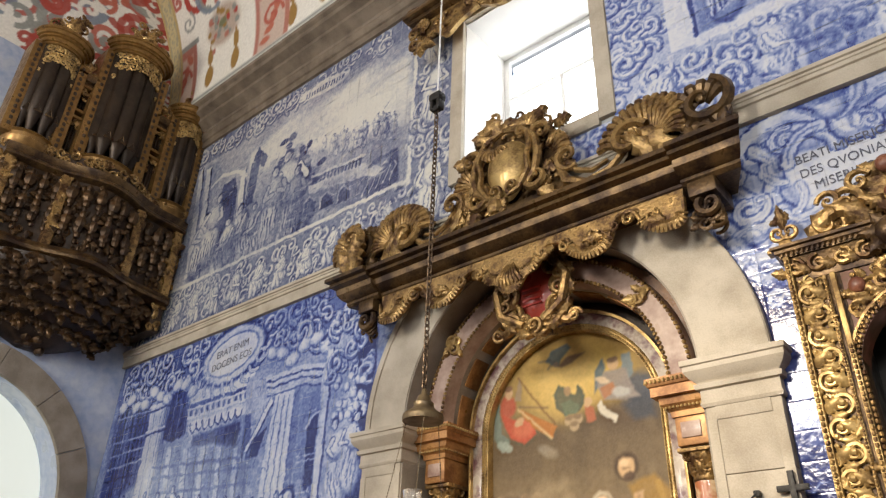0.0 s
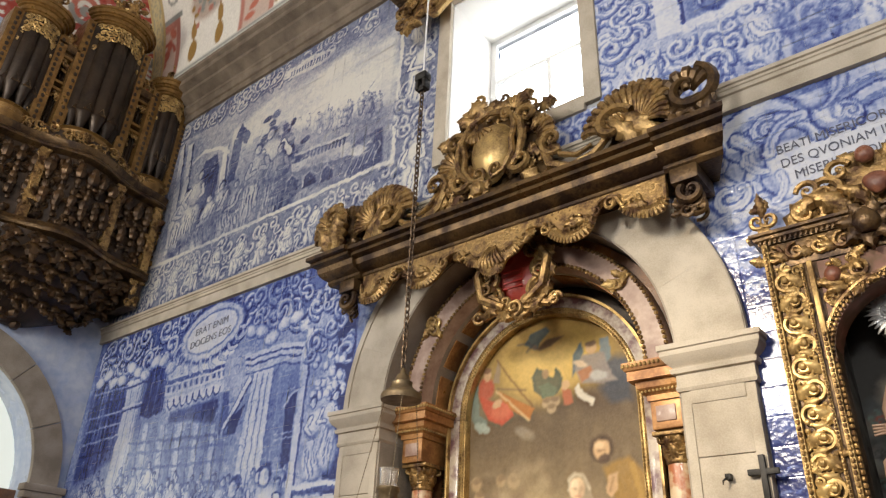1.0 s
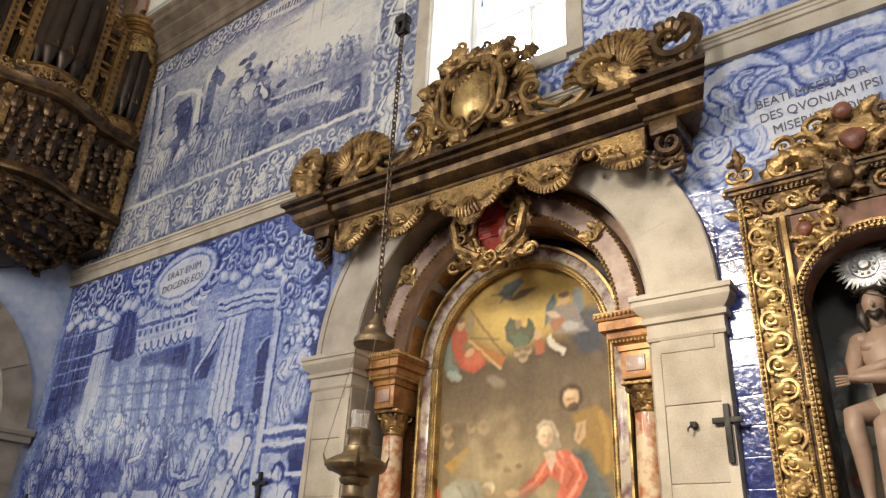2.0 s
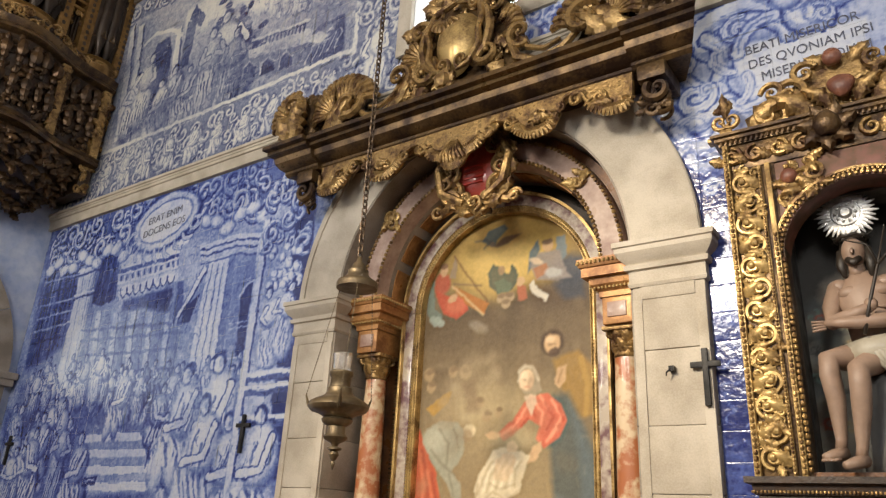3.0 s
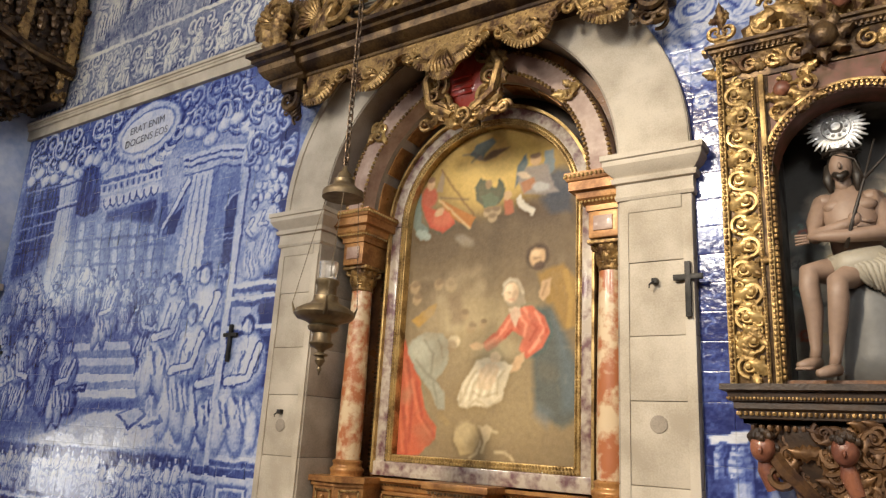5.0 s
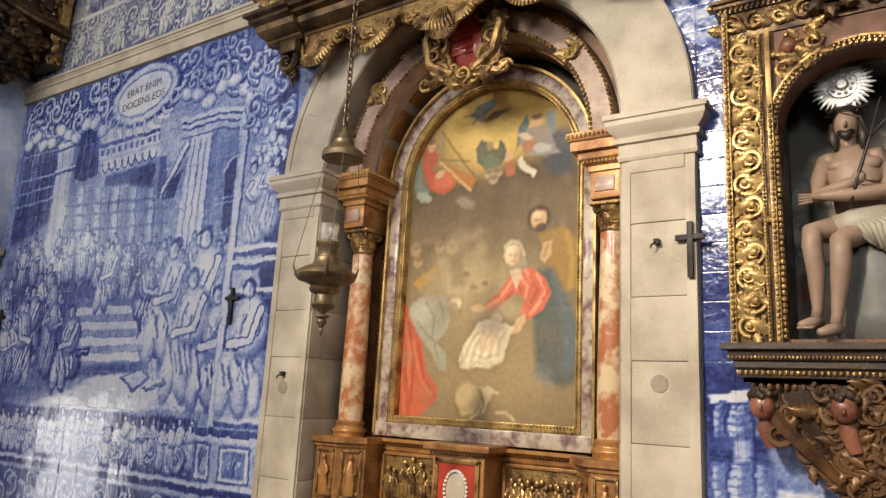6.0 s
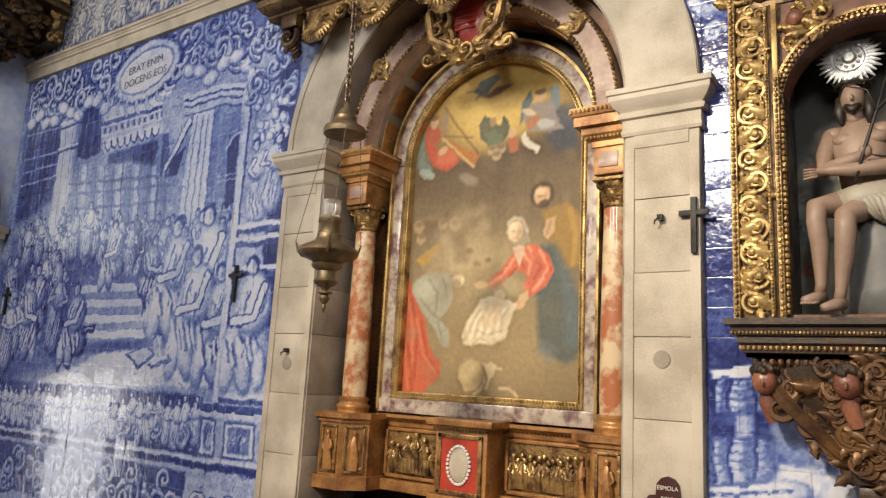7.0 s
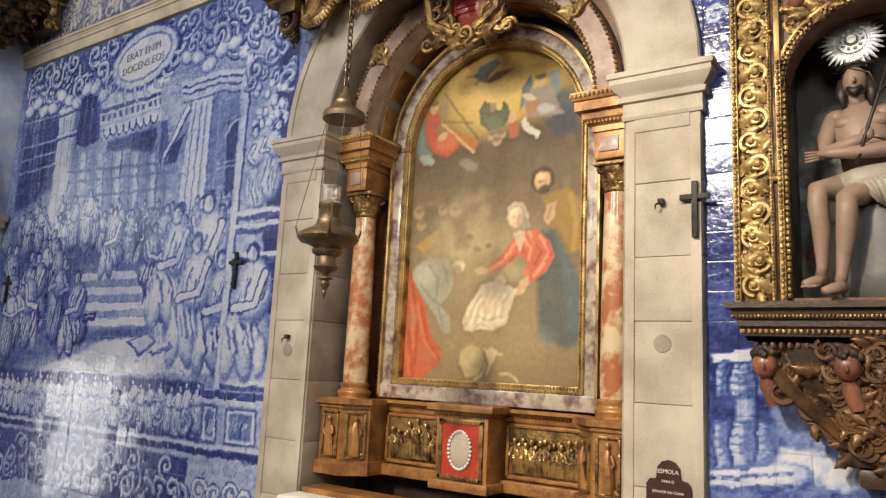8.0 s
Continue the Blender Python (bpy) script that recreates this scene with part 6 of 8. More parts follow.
sh = Shape()
for s in (-1, 1):
    volute(sh, s * 0.15, 3.72, 0.075, s, 1.0, y=-0.01)
    volute(sh, s * 0.17, 3.86, 0.07, -s, -1.0, y=-0.01)
    volute(sh, s * 0.13, 4.00, 0.07, s, 2.0, y=0.0)
    acanthus(sh, s * 0.05, 3.68, 0.20, 0 if s > 0 else 180, 0.5, 0.0, bend=0.6 * s)
    sh.mark("rail")
    sh.tube([(s * 0.03, 0.0, 3.63), (s * 0.12, -0.01, 3.65), (s * 0.20, 0.0, 3.62), (s * 0.25, 0.01, 3.66)], [0.03, 0.032, 0.028, 0.018], 7)
    volute(sh, s * 0.24, 3.63, 0.045, s, 0.0, y=0.0)
    sh.mark("rail")
    sh.tube([(s * 0.06, -0.03, 3.64), (s * 0.19, -0.05, 3.72), (s * 0.225, -0.05, 3.88), (s * 0.15, -0.04, 4.02), (s * 0.13, -0.03, 4.12), (s * 0.19, -0.02, 4.18)], [0.024, 0.030, 0.028, 0.024, 0.022, 0.014], 7)
foliage(sh, -0.12, 0.12, 3.60, 3.70, 12, 0.04, -0.01, rg)
for k in range(30):
    a = 2 * math.pi * k / 30
    u, v = 0.185 * math.cos(a), 3.87 + 0.255 * math.sin(a)
    if k % 2:
        volute(sh, u, v, 0.048, 1 - 2 * (k % 4 == 1), a, y=-0.01 - 0.02 * (k % 3))
    else:
        acanthus(sh, u, v, 0.13, math.degrees(a) + 40, 0.55, -0.01, bend=0.7)
for k in range(7):
    acanthus(sh, -0.12 + 0.04 * k, 4.06, 0.17, 125 - 12 * k, 0.45, -0.02, bend=0.3 * (k - 3) / 3)
carve(sh, GOLD, arms, "rail")
put("bracket", Shape().box(-0.05, 0.05, 0.06, 0.12, 3.60, 4.08, bevel=0.01), DARKWOOD, arms)
arms.location, arms.scale = (0.03, 0, -0.40), (1.2, 1.0, 1.1)

# ---- altar picture ----
pic = thing("altar_painting", "arched dark oil painting in a narrow gilded rope frame", "painting")
pc = Canvas(-0.66, 0.66, 1.48, 3.72, 0.0062, (0.22, 0.165, 0.095))
p = random.Random(5)


def at45(x, y):
    """Sketch coordinates of the picture to metres."""
    return -0.63 + 1.26 * (x - 695) / 335, 1.52 + 2.16 * (855 - y) / 590


def dab(x, y, rx, ry, col, rot=0, soft=0.7, alpha=0.9):
    u, v = at45(x, y)
    pc.ell(u, v, rx * 1.26 / 335, ry * 2.16 / 590, col, rot, soft, alpha)


for k in range(90):
    dab(p.uniform(700, 1025), p.uniform(260, 860), p.uniform(20, 70), p.uniform(15, 60), p.choice(((0.13, 0.09, 0.05), (0.22, 0.165, 0.10), (0.17, 0.12, 0.07), (0.26, 0.20, 0.12))), 0, 1.2, 0.25)
dab(865, 330, 130, 85, (0.55, 0.37, 0.10), 0, 0.9)
dab(850, 345, 70, 60, (0.70, 0.50, 0.18), 0, 0.9)
dab(940, 450, 130, 40, (0.12, 0.085, 0.055), 8, 0.8)
dab(780, 470, 90, 35, (0.14, 0.10, 0.06), 0, 0.8)
dab(990, 390, 35, 28, (0.10, 0.11, 0.13), -10, 0.6)
# heavenly group as plain patches, in sketch coordinates of the picture
ART = (0.00844755, 0.000325784, -7.47354, 0.0020001, -0.00669687, 6.01287, 0.00104566, 0.00030981)


def blot(x, y, rx, ry, col, rot=0, soft=0.35, alpha=0.9):
    u, v = plane(ART, x, y)
    pc.ell(u, v, rx * 0.0042, ry * 0.0037, col, rot, soft, alpha)


def area(pts, col, soft=0.02, alpha=0.9):
    pc.poly([plane(ART, *q) for q in pts], col, soft, alpha)


def brush(pts, w, col, alpha=0.8):
    pc.line([plane(ART, *q) for q in pts], w * 0.004, col, alpha, 0.014)


SKIN, SHADE, PALECLOTH = (0.56, 0.38, 0.22), (0.13, 0.09, 0.055), (0.66, 0.57, 0.40)
area([(745, 300), (800, 285), (870, 262), (1000, 255), (1025, 290), (1022, 330), (730, 330)], (0.17, 0.125, 0.075), 0.10, 0.8)
area([(965, 215), (1010, 190), (1022, 200), (1022, 236), (985, 240)], (0.075, 0.08, 0.095), 0.05, 0.9)
# hovering winged shape at the crown
area([(838, 138), (850, 118), (880, 104), (886, 112), (866, 134), (862, 146)], (0.15, 0.20, 0.20), 0.012)
area([(860, 146), (878, 128), (912, 120), (884, 140), (866, 148)], (0.30, 0.20, 0.12), 0.012)
brush([(826, 138), (846, 134), (858, 142)], 3, (0.18, 0.16, 0.13))
brush([(842, 150), (848, 142), (858, 144)], 3, (0.20, 0.16, 0.12))
blot(857, 142, 5, 5, (0.34, 0.26, 0.18))
# red group with the harp
blot(766, 215, 16, 22, (0.46, 0.12, 0.07), 10)
area([(754, 228), (776, 238), (804, 240), (812, 262), (790, 280), (768, 272), (758, 250)], (0.50, 0.11, 0.06), 0.016)
blot(790, 252, 20, 18, (0.60, 0.20, 0.11), 0, 0.6, 0.7)
blot(784, 242, 10, 7, SKIN, 30, 0.4)
blot(769, 192, 8, 11, SKIN, 0, 0.35)
blot(769, 184, 8, 6, (0.24, 0.14, 0.08), 0, 0.4)
area([(778, 205), (788, 165), (792, 180), (790, 206)], (0.34, 0.26, 0.18), 0.012, 0.8)
area([(744, 200), (752, 210), (752, 262), (766, 276), (750, 292), (738, 270)], (0.20, 0.24, 0.20), 0.014)
for k in range(4):
    blot(748 + 5 * k, 282 + 5 * (k % 2), 7, 7, (0.36, 0.40, 0.34), 0, 0.5, 0.8)
area([(782, 218), (850, 250), (840, 270), (804, 250)], (0.46, 0.20, 0.06), 0.010)
brush([(786, 165), (846, 246)], 3, (0.20, 0.11, 0.05))
brush([(784, 220), (838, 270)], 3.5, (0.62, 0.48, 0.26))
brush([(786, 216), (836, 218)], 3, (0.24, 0.16, 0.09))
# dark winged shape in the middle
area([(858, 178), (848, 196), (850, 220), (866, 232), (890, 226), (902, 206), (900, 184), (892, 178), (886, 196), (872, 190)], (0.13, 0.14, 0.10), 0.012)
blot(872, 190, 7, 9, (0.40, 0.27, 0.15), 0, 0.3)
area([(858, 212), (878, 204), (892, 214), (884, 230), (866, 230)], (0.19, 0.22, 0.14), 0.012)
for x, y in ((872, 240), (886, 238), (880, 250)):
    blot(x, y, 9, 9, (0.48, 0.36, 0.22), 0, 0.35)
    blot(x, y - 4, 8, 5, (0.24, 0.17, 0.10), 0, 0.5, 0.8)
# pale winged group
area([(920, 196), (924, 156), (942, 130), (944, 150), (930, 180)], (0.13, 0.17, 0.18), 0.014)
area([(972, 150), (974, 126), (990, 124), (992, 160), (982, 168)], (0.20, 0.24, 0.25), 0.012)
area([(924, 180), (942, 156), (978, 150), (990, 190), (1000, 200), (968, 206), (936, 206)], (0.30, 0.26, 0.23), 0.016)
area([(930, 186), (954, 174), (958, 190), (936, 206)], (0.44, 0.20, 0.09), 0.014, 0.8)
blot(958, 143, 9, 11, SKIN, 0, 0.3)
blot(958, 135, 9, 6, (0.22, 0.14, 0.08), 0, 0.4)
blot(936, 172, 13, 6, (0.60, 0.47, 0.32), -20, 0.4)
blot(966, 192, 14, 9, (0.46, 0.44, 0.40), -10, 0.5)
area([(922, 216), (930, 206), (938, 224), (956, 232), (950, 246), (930, 232)], (0.60, 0.55, 0.45), 0.010)
area([(900, 214), (916, 220), (918, 240), (902, 244)], (0.42, 0.15, 0.08), 0.014)
blot(906, 210, 7, 9, SKIN, 0, 0.35)
blot(830, 292, 18, 9, (0.30, 0.26, 0.20), -25, 0.7, 0.8)
# lower group as plain patches
pc_glow = ((846, 460, 95, 75, (0.46, 0.36, 0.20), 0.55), (880, 600, 150, 60, (0.36, 0.27, 0.14), 0.7), (830, 430, 60, 36, (0.52, 0.42, 0.24), 0.5), (930, 560, 60, 60, (0.34, 0.26, 0.14), 0.5))
for x, y, rx, ry, c3, al in pc_glow:
    blot(x, y, rx, ry, c3, 0, 1.1, al)
# bearded shape in ochre behind
area([(960, 350), (1006, 330), (1032, 360), (1034, 440), (1000, 450), (975, 400)], (0.32, 0.20, 0.06), 0.03)
brush([(1010, 345), (1020, 390), (1014, 440)], 9, (0.46, 0.30, 0.09), 0.5)
blot(960, 318, 19, 22, (0.10, 0.065, 0.04), 0, 0.3)
blot(960, 320, 13, 17, (0.54, 0.37, 0.21), 0, 0.3)
blot(957, 313, 8, 6, (0.64, 0.47, 0.29), 0, 0.6, 0.8)
blot(963, 336, 9, 8, (0.11, 0.07, 0.045), 0, 0.4)
brush([(954, 322), (966, 322)], 2, (0.16, 0.10, 0.06), 0.7)
area([(962, 390), (968, 362), (984, 356), (982, 384), (970, 398)], (0.50, 0.34, 0.19), 0.010)
brush([(968, 388), (976, 366)], 2.5, (0.22, 0.13, 0.07), 0.6)
# mantle, red bodice and veil of the kneeling shape
area([(960, 410), (985, 405), (1015, 470), (1034, 520), (1034, 600), (1000, 620), (955, 590), (950, 500), (935, 480)], (0.100, 0.115, 0.105), 0.05)
area([(985, 420), (1010, 470), (1030, 540), (1024, 590), (1004, 590), (1000, 500)], (0.135, 0.165, 0.175), 0.06, 0.7)
area([(952, 600), (958, 575), (985, 590), (975, 620)], (0.18, 0.20, 0.20), 0.05, 0.6)
area([(860, 476), (888, 452), (905, 425), (920, 412), (950, 408), (972, 425), (982, 452), (968, 480), (940, 500), (926, 484), (934, 462), (916, 452), (896, 470), (870, 488)], (0.56, 0.15, 0.085), 0.012)
for pts in ([(868, 478), (894, 458), (912, 430)], [(926, 420), (940, 440), (936, 458)], [(956, 418), (972, 444), (952, 480)], [(945, 488), (962, 468)], [(935, 412), (948, 430)]):
    brush(pts, 5, (0.74, 0.32, 0.20), 0.7)
for pts in ([(872, 486), (898, 468), (914, 450)], [(916, 420), (928, 446)], [(944, 422), (958, 446), (946, 468)], [(968, 430), (976, 452)]):
    brush(pts, 4, (0.36, 0.075, 0.04), 0.65)
area([(908, 412), (928, 408), (930, 424), (920, 446), (912, 428)], (0.60, 0.47, 0.34), 0.010, 0.8)
area([(896, 388), (898, 366), (910, 356), (926, 358), (936, 376), (938, 404), (924, 410), (906, 408)], (0.34, 0.28, 0.19), 0.010)
brush([(899, 388), (901, 370), (912, 360), (926, 364), (934, 384)], 4, (0.56, 0.48, 0.35), 0.8)
blot(913, 384, 12, 18, (0.70, 0.52, 0.34), -12, 0.28)
blot(909, 378, 7, 8, (0.80, 0.63, 0.44), 0, 0.6, 0.7)
blot(920, 390, 5, 12, (0.44, 0.30, 0.19), -12, 0.6, 0.6)
brush([(905, 384), (911, 384)], 2, (0.24, 0.15, 0.09), 0.7)
brush([(910, 396), (917, 396)], 2, (0.46, 0.16, 0.10), 0.6)
area([(838, 478), (850, 472), (866, 476), (862, 486), (846, 486)], SKIN, 0.010)
area([(912, 512), (922, 496), (936, 488), (936, 504), (924, 520), (910, 528)], SKIN, 0.010)
# white sheet with the pale child shape
area([(818, 570), (826, 548), (842, 524), (852, 504), (870, 500), (900, 506), (914, 514), (904, 544), (896, 572), (872, 588), (850, 582), (836, 586), (822, 582)], PALECLOTH, 0.012)
for k in range(9):
    brush([(824 + 8 * k, 576 - 1.5 * k), (834 + 7 * k, 552 - 2 * k), (852 + 6 * k, 522)], 2.6, (0.82, 0.75, 0.58) if k % 2 else (0.42, 0.33, 0.19), 0.65)
for pts in ([(836, 586), (850, 572), (872, 588), (894, 570)], [(846, 560), (862, 568), (888, 560)], [(824, 560), (822, 582)]):
    brush(pts, 3, (0.40, 0.31, 0.18), 0.6)
area([(852, 552), (856, 520), (876, 508), (892, 516), (886, 540), (870, 556)], (0.66, 0.50, 0.32), 0.014, 0.75)
blot(884, 498, 9, 10, (0.66, 0.50, 0.32), 0, 0.35)
blot(886, 486, 32, 16, (0.60, 0.50, 0.30), 0, 1.1, 0.45)
# bent grey shape and the red cloak at the side
area([(728, 490), (740, 468), (762, 456), (792, 458), (804, 478), (800, 510), (780, 540), (796, 560), (796, 590), (784, 590), (772, 560), (748, 530), (732, 510)], (0.34, 0.33, 0.25), 0.016)
blot(752, 488, 22, 20, (0.46, 0.44, 0.34), 0, 0.8, 0.7)
for pts in ([(760, 470), (775, 495), (772, 530)], [(785, 470), (792, 500)], [(745, 505), (765, 530), (785, 545)], [(776, 545), (784, 580)]):
    brush(pts, 4, (0.20, 0.18, 0.12), 0.5)
area([(716, 490), (726, 470), (734, 500), (752, 540), (762, 590), (782, 620), (780, 640), (752, 668), (708, 672)], (0.48, 0.115, 0.055), 0.014)
for pts in ([(722, 500), (732, 560), (726, 640)], [(738, 540), (750, 600), (770, 630)], [(716, 580), (722, 660)]):
    brush(pts, 6, (0.62, 0.20, 0.10), 0.5)
    brush([(x + 8, y + 6) for x, y in pts], 5, (0.30, 0.06, 0.035), 0.5)
blot(812, 472, 11, 11, (0.62, 0.52, 0.34), 0, 0.35)
blot(808, 480, 9, 10, (0.36, 0.26, 0.15), 0, 0.5, 0.7)
for x, y, r in ((842, 446, 9), (862, 440, 7), (806, 372, 11), (784, 372, 9), (742, 378, 10), (746, 398, 9), (830, 424, 9)):
    blot(x, y, r, r * 1.15, (0.44, 0.32, 0.18), 0, 0.5, 0.75)
    blot(x + 2, y - 5, r * 0.9, r * 0.6, (0.20, 0.14, 0.08), 0, 0.6, 0.7)
area([(736, 436), (766, 412), (782, 404), (776, 424), (750, 448)], (0.44, 0.27, 0.07), 0.016)
area([(800, 392), (824, 380), (830, 440), (806, 444)], (0.24, 0.17, 0.10), 0.04, 0.7)
brush([(722, 384), (742, 366)], 3, (0.36, 0.28, 0.17), 0.6)
# lamb
area([(812, 640), (816, 622), (834, 612), (850, 616), (856, 640), (846, 664), (822, 668)], (0.44, 0.34, 0.18), 0.012)
blot(830, 630, 14, 18, (0.56, 0.45, 0.26), 0, 0.8, 0.7)
area([(858, 622), (870, 614), (880, 622), (874, 640), (866, 648)], (0.56, 0.45, 0.28), 0.008)
for pts in ([(858, 644), (852, 664), (840, 672)], [(866, 648), (860, 662)], [(856, 620), (866, 622)], [(878, 626), (888, 628)], [(886, 662), (904, 662), (916, 676)]):
    brush(pts, 3.5, (0.54, 0.44, 0.27), 0.85)
brush([(812, 650), (820, 672)], 4, (0.20, 0.14, 0.07), 0.5)
brush([(788, 600), (800, 612)], 10, (0.36, 0.26, 0.12), 0.6)
for k in range(90):
    x, y, a = p.uniform(715, 1025), p.uniform(320, 660), p.uniform(0, 6.3)
    brush([(x, y), (x + 9 * math.cos(a), y + 14 * math.sin(a))], p.uniform(1.5, 4), p.choice(((0.10, 0.075, 0.05), (0.30, 0.24, 0.15), (0.36, 0.28, 0.17), (0.13, 0.10, 0.065))), 0.12)
# soft billows of cloud
for k in range(70):
    x, y = p.uniform(700, 1025), p.uniform(440, 850)
    dab(x, y, p.uniform(6, 22), p.uniform(6, 22), p.choice(((0.17, 0.12, 0.07), (0.13, 0.09, 0.055), (0.36, 0.28, 0.17), (0.28, 0.21, 0.12))), p.uniform(0, 180), 1.0, 0.16)
for k in range(40):
    dab(p.uniform(735, 880), p.uniform(530, 640), p.uniform(8, 24), p.uniform(6, 16), p.choice(((0.50, 0.41, 0.26), (0.30, 0.23, 0.14), (0.40, 0.32, 0.20))), 0, 1.0, 0.18)

rough_edges(pc, ((14, 0.7), (5, 0.5)), 8)
_p = np.pad(pc.a, ((4, 4), (4, 4), (0, 0)), mode="edge")
_soft = sum(_p[i:i + pc.nv, j:j + pc.nu] for i in range(0, 9, 2) for j in range(0, 9, 2)) / 25
_soft2 = sum(_p[i:i + pc.nv, j:j + pc.nu] for i in (3, 4, 5) for j in (3, 4, 5)) / 9
pc.a = 0.45 * pc.a + 0.55 * _soft2 + 0.30 * (_soft2 - _soft)
pc.a += (np.random.RandomState(4).rand(pc.nv, pc.nu, 1) - 0.5) * 0.02
pc.a = np.clip(pc.a * 1.26 + 0.010, 0.01, 1) ** 1.10
ins = (np.abs(pc.U) <= PX + 0.006) & ((pc.V <= PZC) | (pc.U ** 2 + (pc.V - PZC) ** 2 <= (PX + 0.006) ** 2)) & (pc.V >= PZ0 - 0.006)
fl = [(j * pc.nu + i, j * pc.nu + i + 1, (j + 1) * pc.nu + i + 1, (j + 1) * pc.nu + i) for j in range(pc.nv - 1) for i in range(pc.nu - 1) if ins[j, i] and ins[j + 1, i + 1] and ins[j, i + 1] and ins[j + 1, i]]
OIL = painted_material("oil_paint", "paint", None, 0.55, 0.15)
OIL.node_tree.nodes["Principled BSDF"].inputs["Specular IOR Level"].default_value = 0.2
canvas = new("canvas", painted_mesh("canvas", np.stack([pc.U, np.full(pc.U.shape, 0.43), pc.V], -1).reshape(-1, 3), fl, pc.a.reshape(-1, 3), OIL, "paint"))
canvas.parent = pic
sd = canvas.modifiers.new("thickness", "SOLIDIFY")
sd.thickness = 0.01
fr = Shape()
for s in (-1, 1):
    a, b = sorted((s * PX, s * (PX + 0.045)))
    fr.box(a, b, 0.37, 0.45, PZ0 - 0.045, PZC, None, 0.008)
fr.box(-PX, PX, 0.37, 0.45, PZ0 - 0.045, PZ0, None, 0.008)
fr.arch(0, PZC, [(PX, 0.37), (PX + 0.045, 0.37), (PX + 0.045, 0.45), (PX, 0.45)], 0.0, math.pi, 48)
put("frame", fr, GOLD_PALE, pic, "narrow gilded frame", angle=30)
fr = Shape()
for o in (0.012, 0.036):
    for s in (-1, 1):
        beading(fr, (s * (PX + o), 0.365, PZ0 - o), (s * (PX + o), 0.365, PZC), 0.0085)
    beading(fr, (-PX - o, 0.365, PZ0 - o), (PX + o, 0.365, PZ0 - o), 0.0085)
    arc_beading(fr, 0, PZC, PX + o, 0, math.pi, 0.365, 0.0085)
tagged(put("rope_moulding", fr, GOLD_PALE, pic), kind="stuff")

# altar table in front
tbl = thing("altar_table", "carved gilded altar table with a white linen cloth", "altar")
put("body", Shape().box(-0.98, 0.98, -0.20, 0.075, 0, 0.785, bevel=0.01), GILTWOOD, tbl)
put("gradine", Shape().box(-1.0, 1.0, -0.06, 0.13, 0.785, 0.83, bevel=0.006), GILTWOOD, tbl)
put("cloth", Shape().box(-1.01, 1.01, -0.24, -0.065, 0.787, 0.799, bevel=0.003).box(-1.01, 1.01, -0.246, -0.238, 0.45, 0.795, bevel=0.002), CLOTH, tbl, "white linen altar cloth")

# ---- side shrine with a seated statue ----
NX, NHALF, NSPR = 2.14, 0.335, 2.88
shr = thing("side_shrine", "carved gilded niche frame on a bracket with painted red ground", "shrine")
REDWOOD = material("red_ground", (0.17, 0.052, 0.030), 0.55, tint=(0.10, 0.05, 0.022), scale=12, fine=50, bump=0.1)
for s in (-1, 1):
    a, b = sorted((NX + s * 0.33, NX + s * 0.555))
    put("side_board", Shape().box(a, b, -0.139, 0.0, 1.92, 3.363, bevel=0.004), GOLD_DARK, shr)
    o = NX + s * 0.555
    i = NX + s * 0.345
    sh = Shape()
    for u, w, d in ((o - s * 0.016, 0.014, 0.030), (i + s * 0.05, 0.008, 0.018), (i + s * 0.012, 0.012, 0.030)):
        sh.box(u - w, u + w, -0.14 - d, -0.138, 1.92, 3.36 if u != o - s * 0.016 else 3.50, None, 0.006)
    put("moulding", sh, GOLD_PALE, shr)
    sh = Shape()
    beading(sh, (o - s * 0.016, -0.173, 1.93), (o - s * 0.016, -0.173, 3.48), 0.011)
    beading(sh, (i + s * 0.012, -0.172, 1.93), (i + s * 0.012, -0.172, 3.0), 0.010)
    beading(sh, (i + s * 0.05, -0.160, 1.93), (i + s * 0.05, -0.160, 3.34), 0.007)
    tagged(put("rope_moulding", sh, GOLD, shr), kind="stuff")
    sh = Shape()
    mid = (o + i) / 2 + s * 0.013
    vine(sh, mid, 1.95, 3.34, 0.062, -0.145, rg)
    foliage(sh, mid - 0.058, mid + 0.058, 1.95, 3.36, 84, 0.027, -0.15, rg)
    carve(sh, GOLD_PALE, shr, "rail")
# spandrel with arch
sh = Shape()
loop = [(NX + NHALF, 1.93)] + [(NX + NHALF * math.cos(t), NSPR + NHALF * math.sin(t)) for t in np.linspace(0, math.pi, 25)] + [(NX - NHALF, 1.93)]
outer = [(NX - 0.36, 1.93), (NX - 0.36, 3.36), (NX + 0.36, 3.36), (NX + 0.36, 1.93)]
board(sh, loop[:13] + [(NX, 3.36), (NX + 0.36, 3.36), (NX + 0.36, 1.93)], -0.135, 0.02)
board(sh, loop[12:] + [(NX - 0.36, 1.93), (NX - 0.36, 3.36), (NX, 3.36)], -0.135, 0.02)
put("spandrel", sh, REDWOOD, shr, "red painted spandrel")
sh = Shape()
arc_beading(sh, NX, NSPR, NHALF + 0.010, 0, math.pi, -0.148, 0.010)
arc_beading(sh, NX, NSPR, NHALF + 0.026, 0.01, math.pi - 0.01, -0.146, 0.008)
for s in (-1, 1):
    beading(sh, (NX + s * (NHALF + 0.0), -0.15, 1.94), (NX + s * (NHALF + 0.0), -0.15, NSPR), 0.011)
sh.arch(NX, NSPR, [(NHALF + 0.03, -0.155), (NHALF + 0.042, -0.155), (NHALF + 0.042, -0.134), (NHALF + 0.03, -0.134)], 0, math.pi, 30)
tagged(put("arch_rope", sh, GOLD, shr), kind="stuff")
sh = Shape()
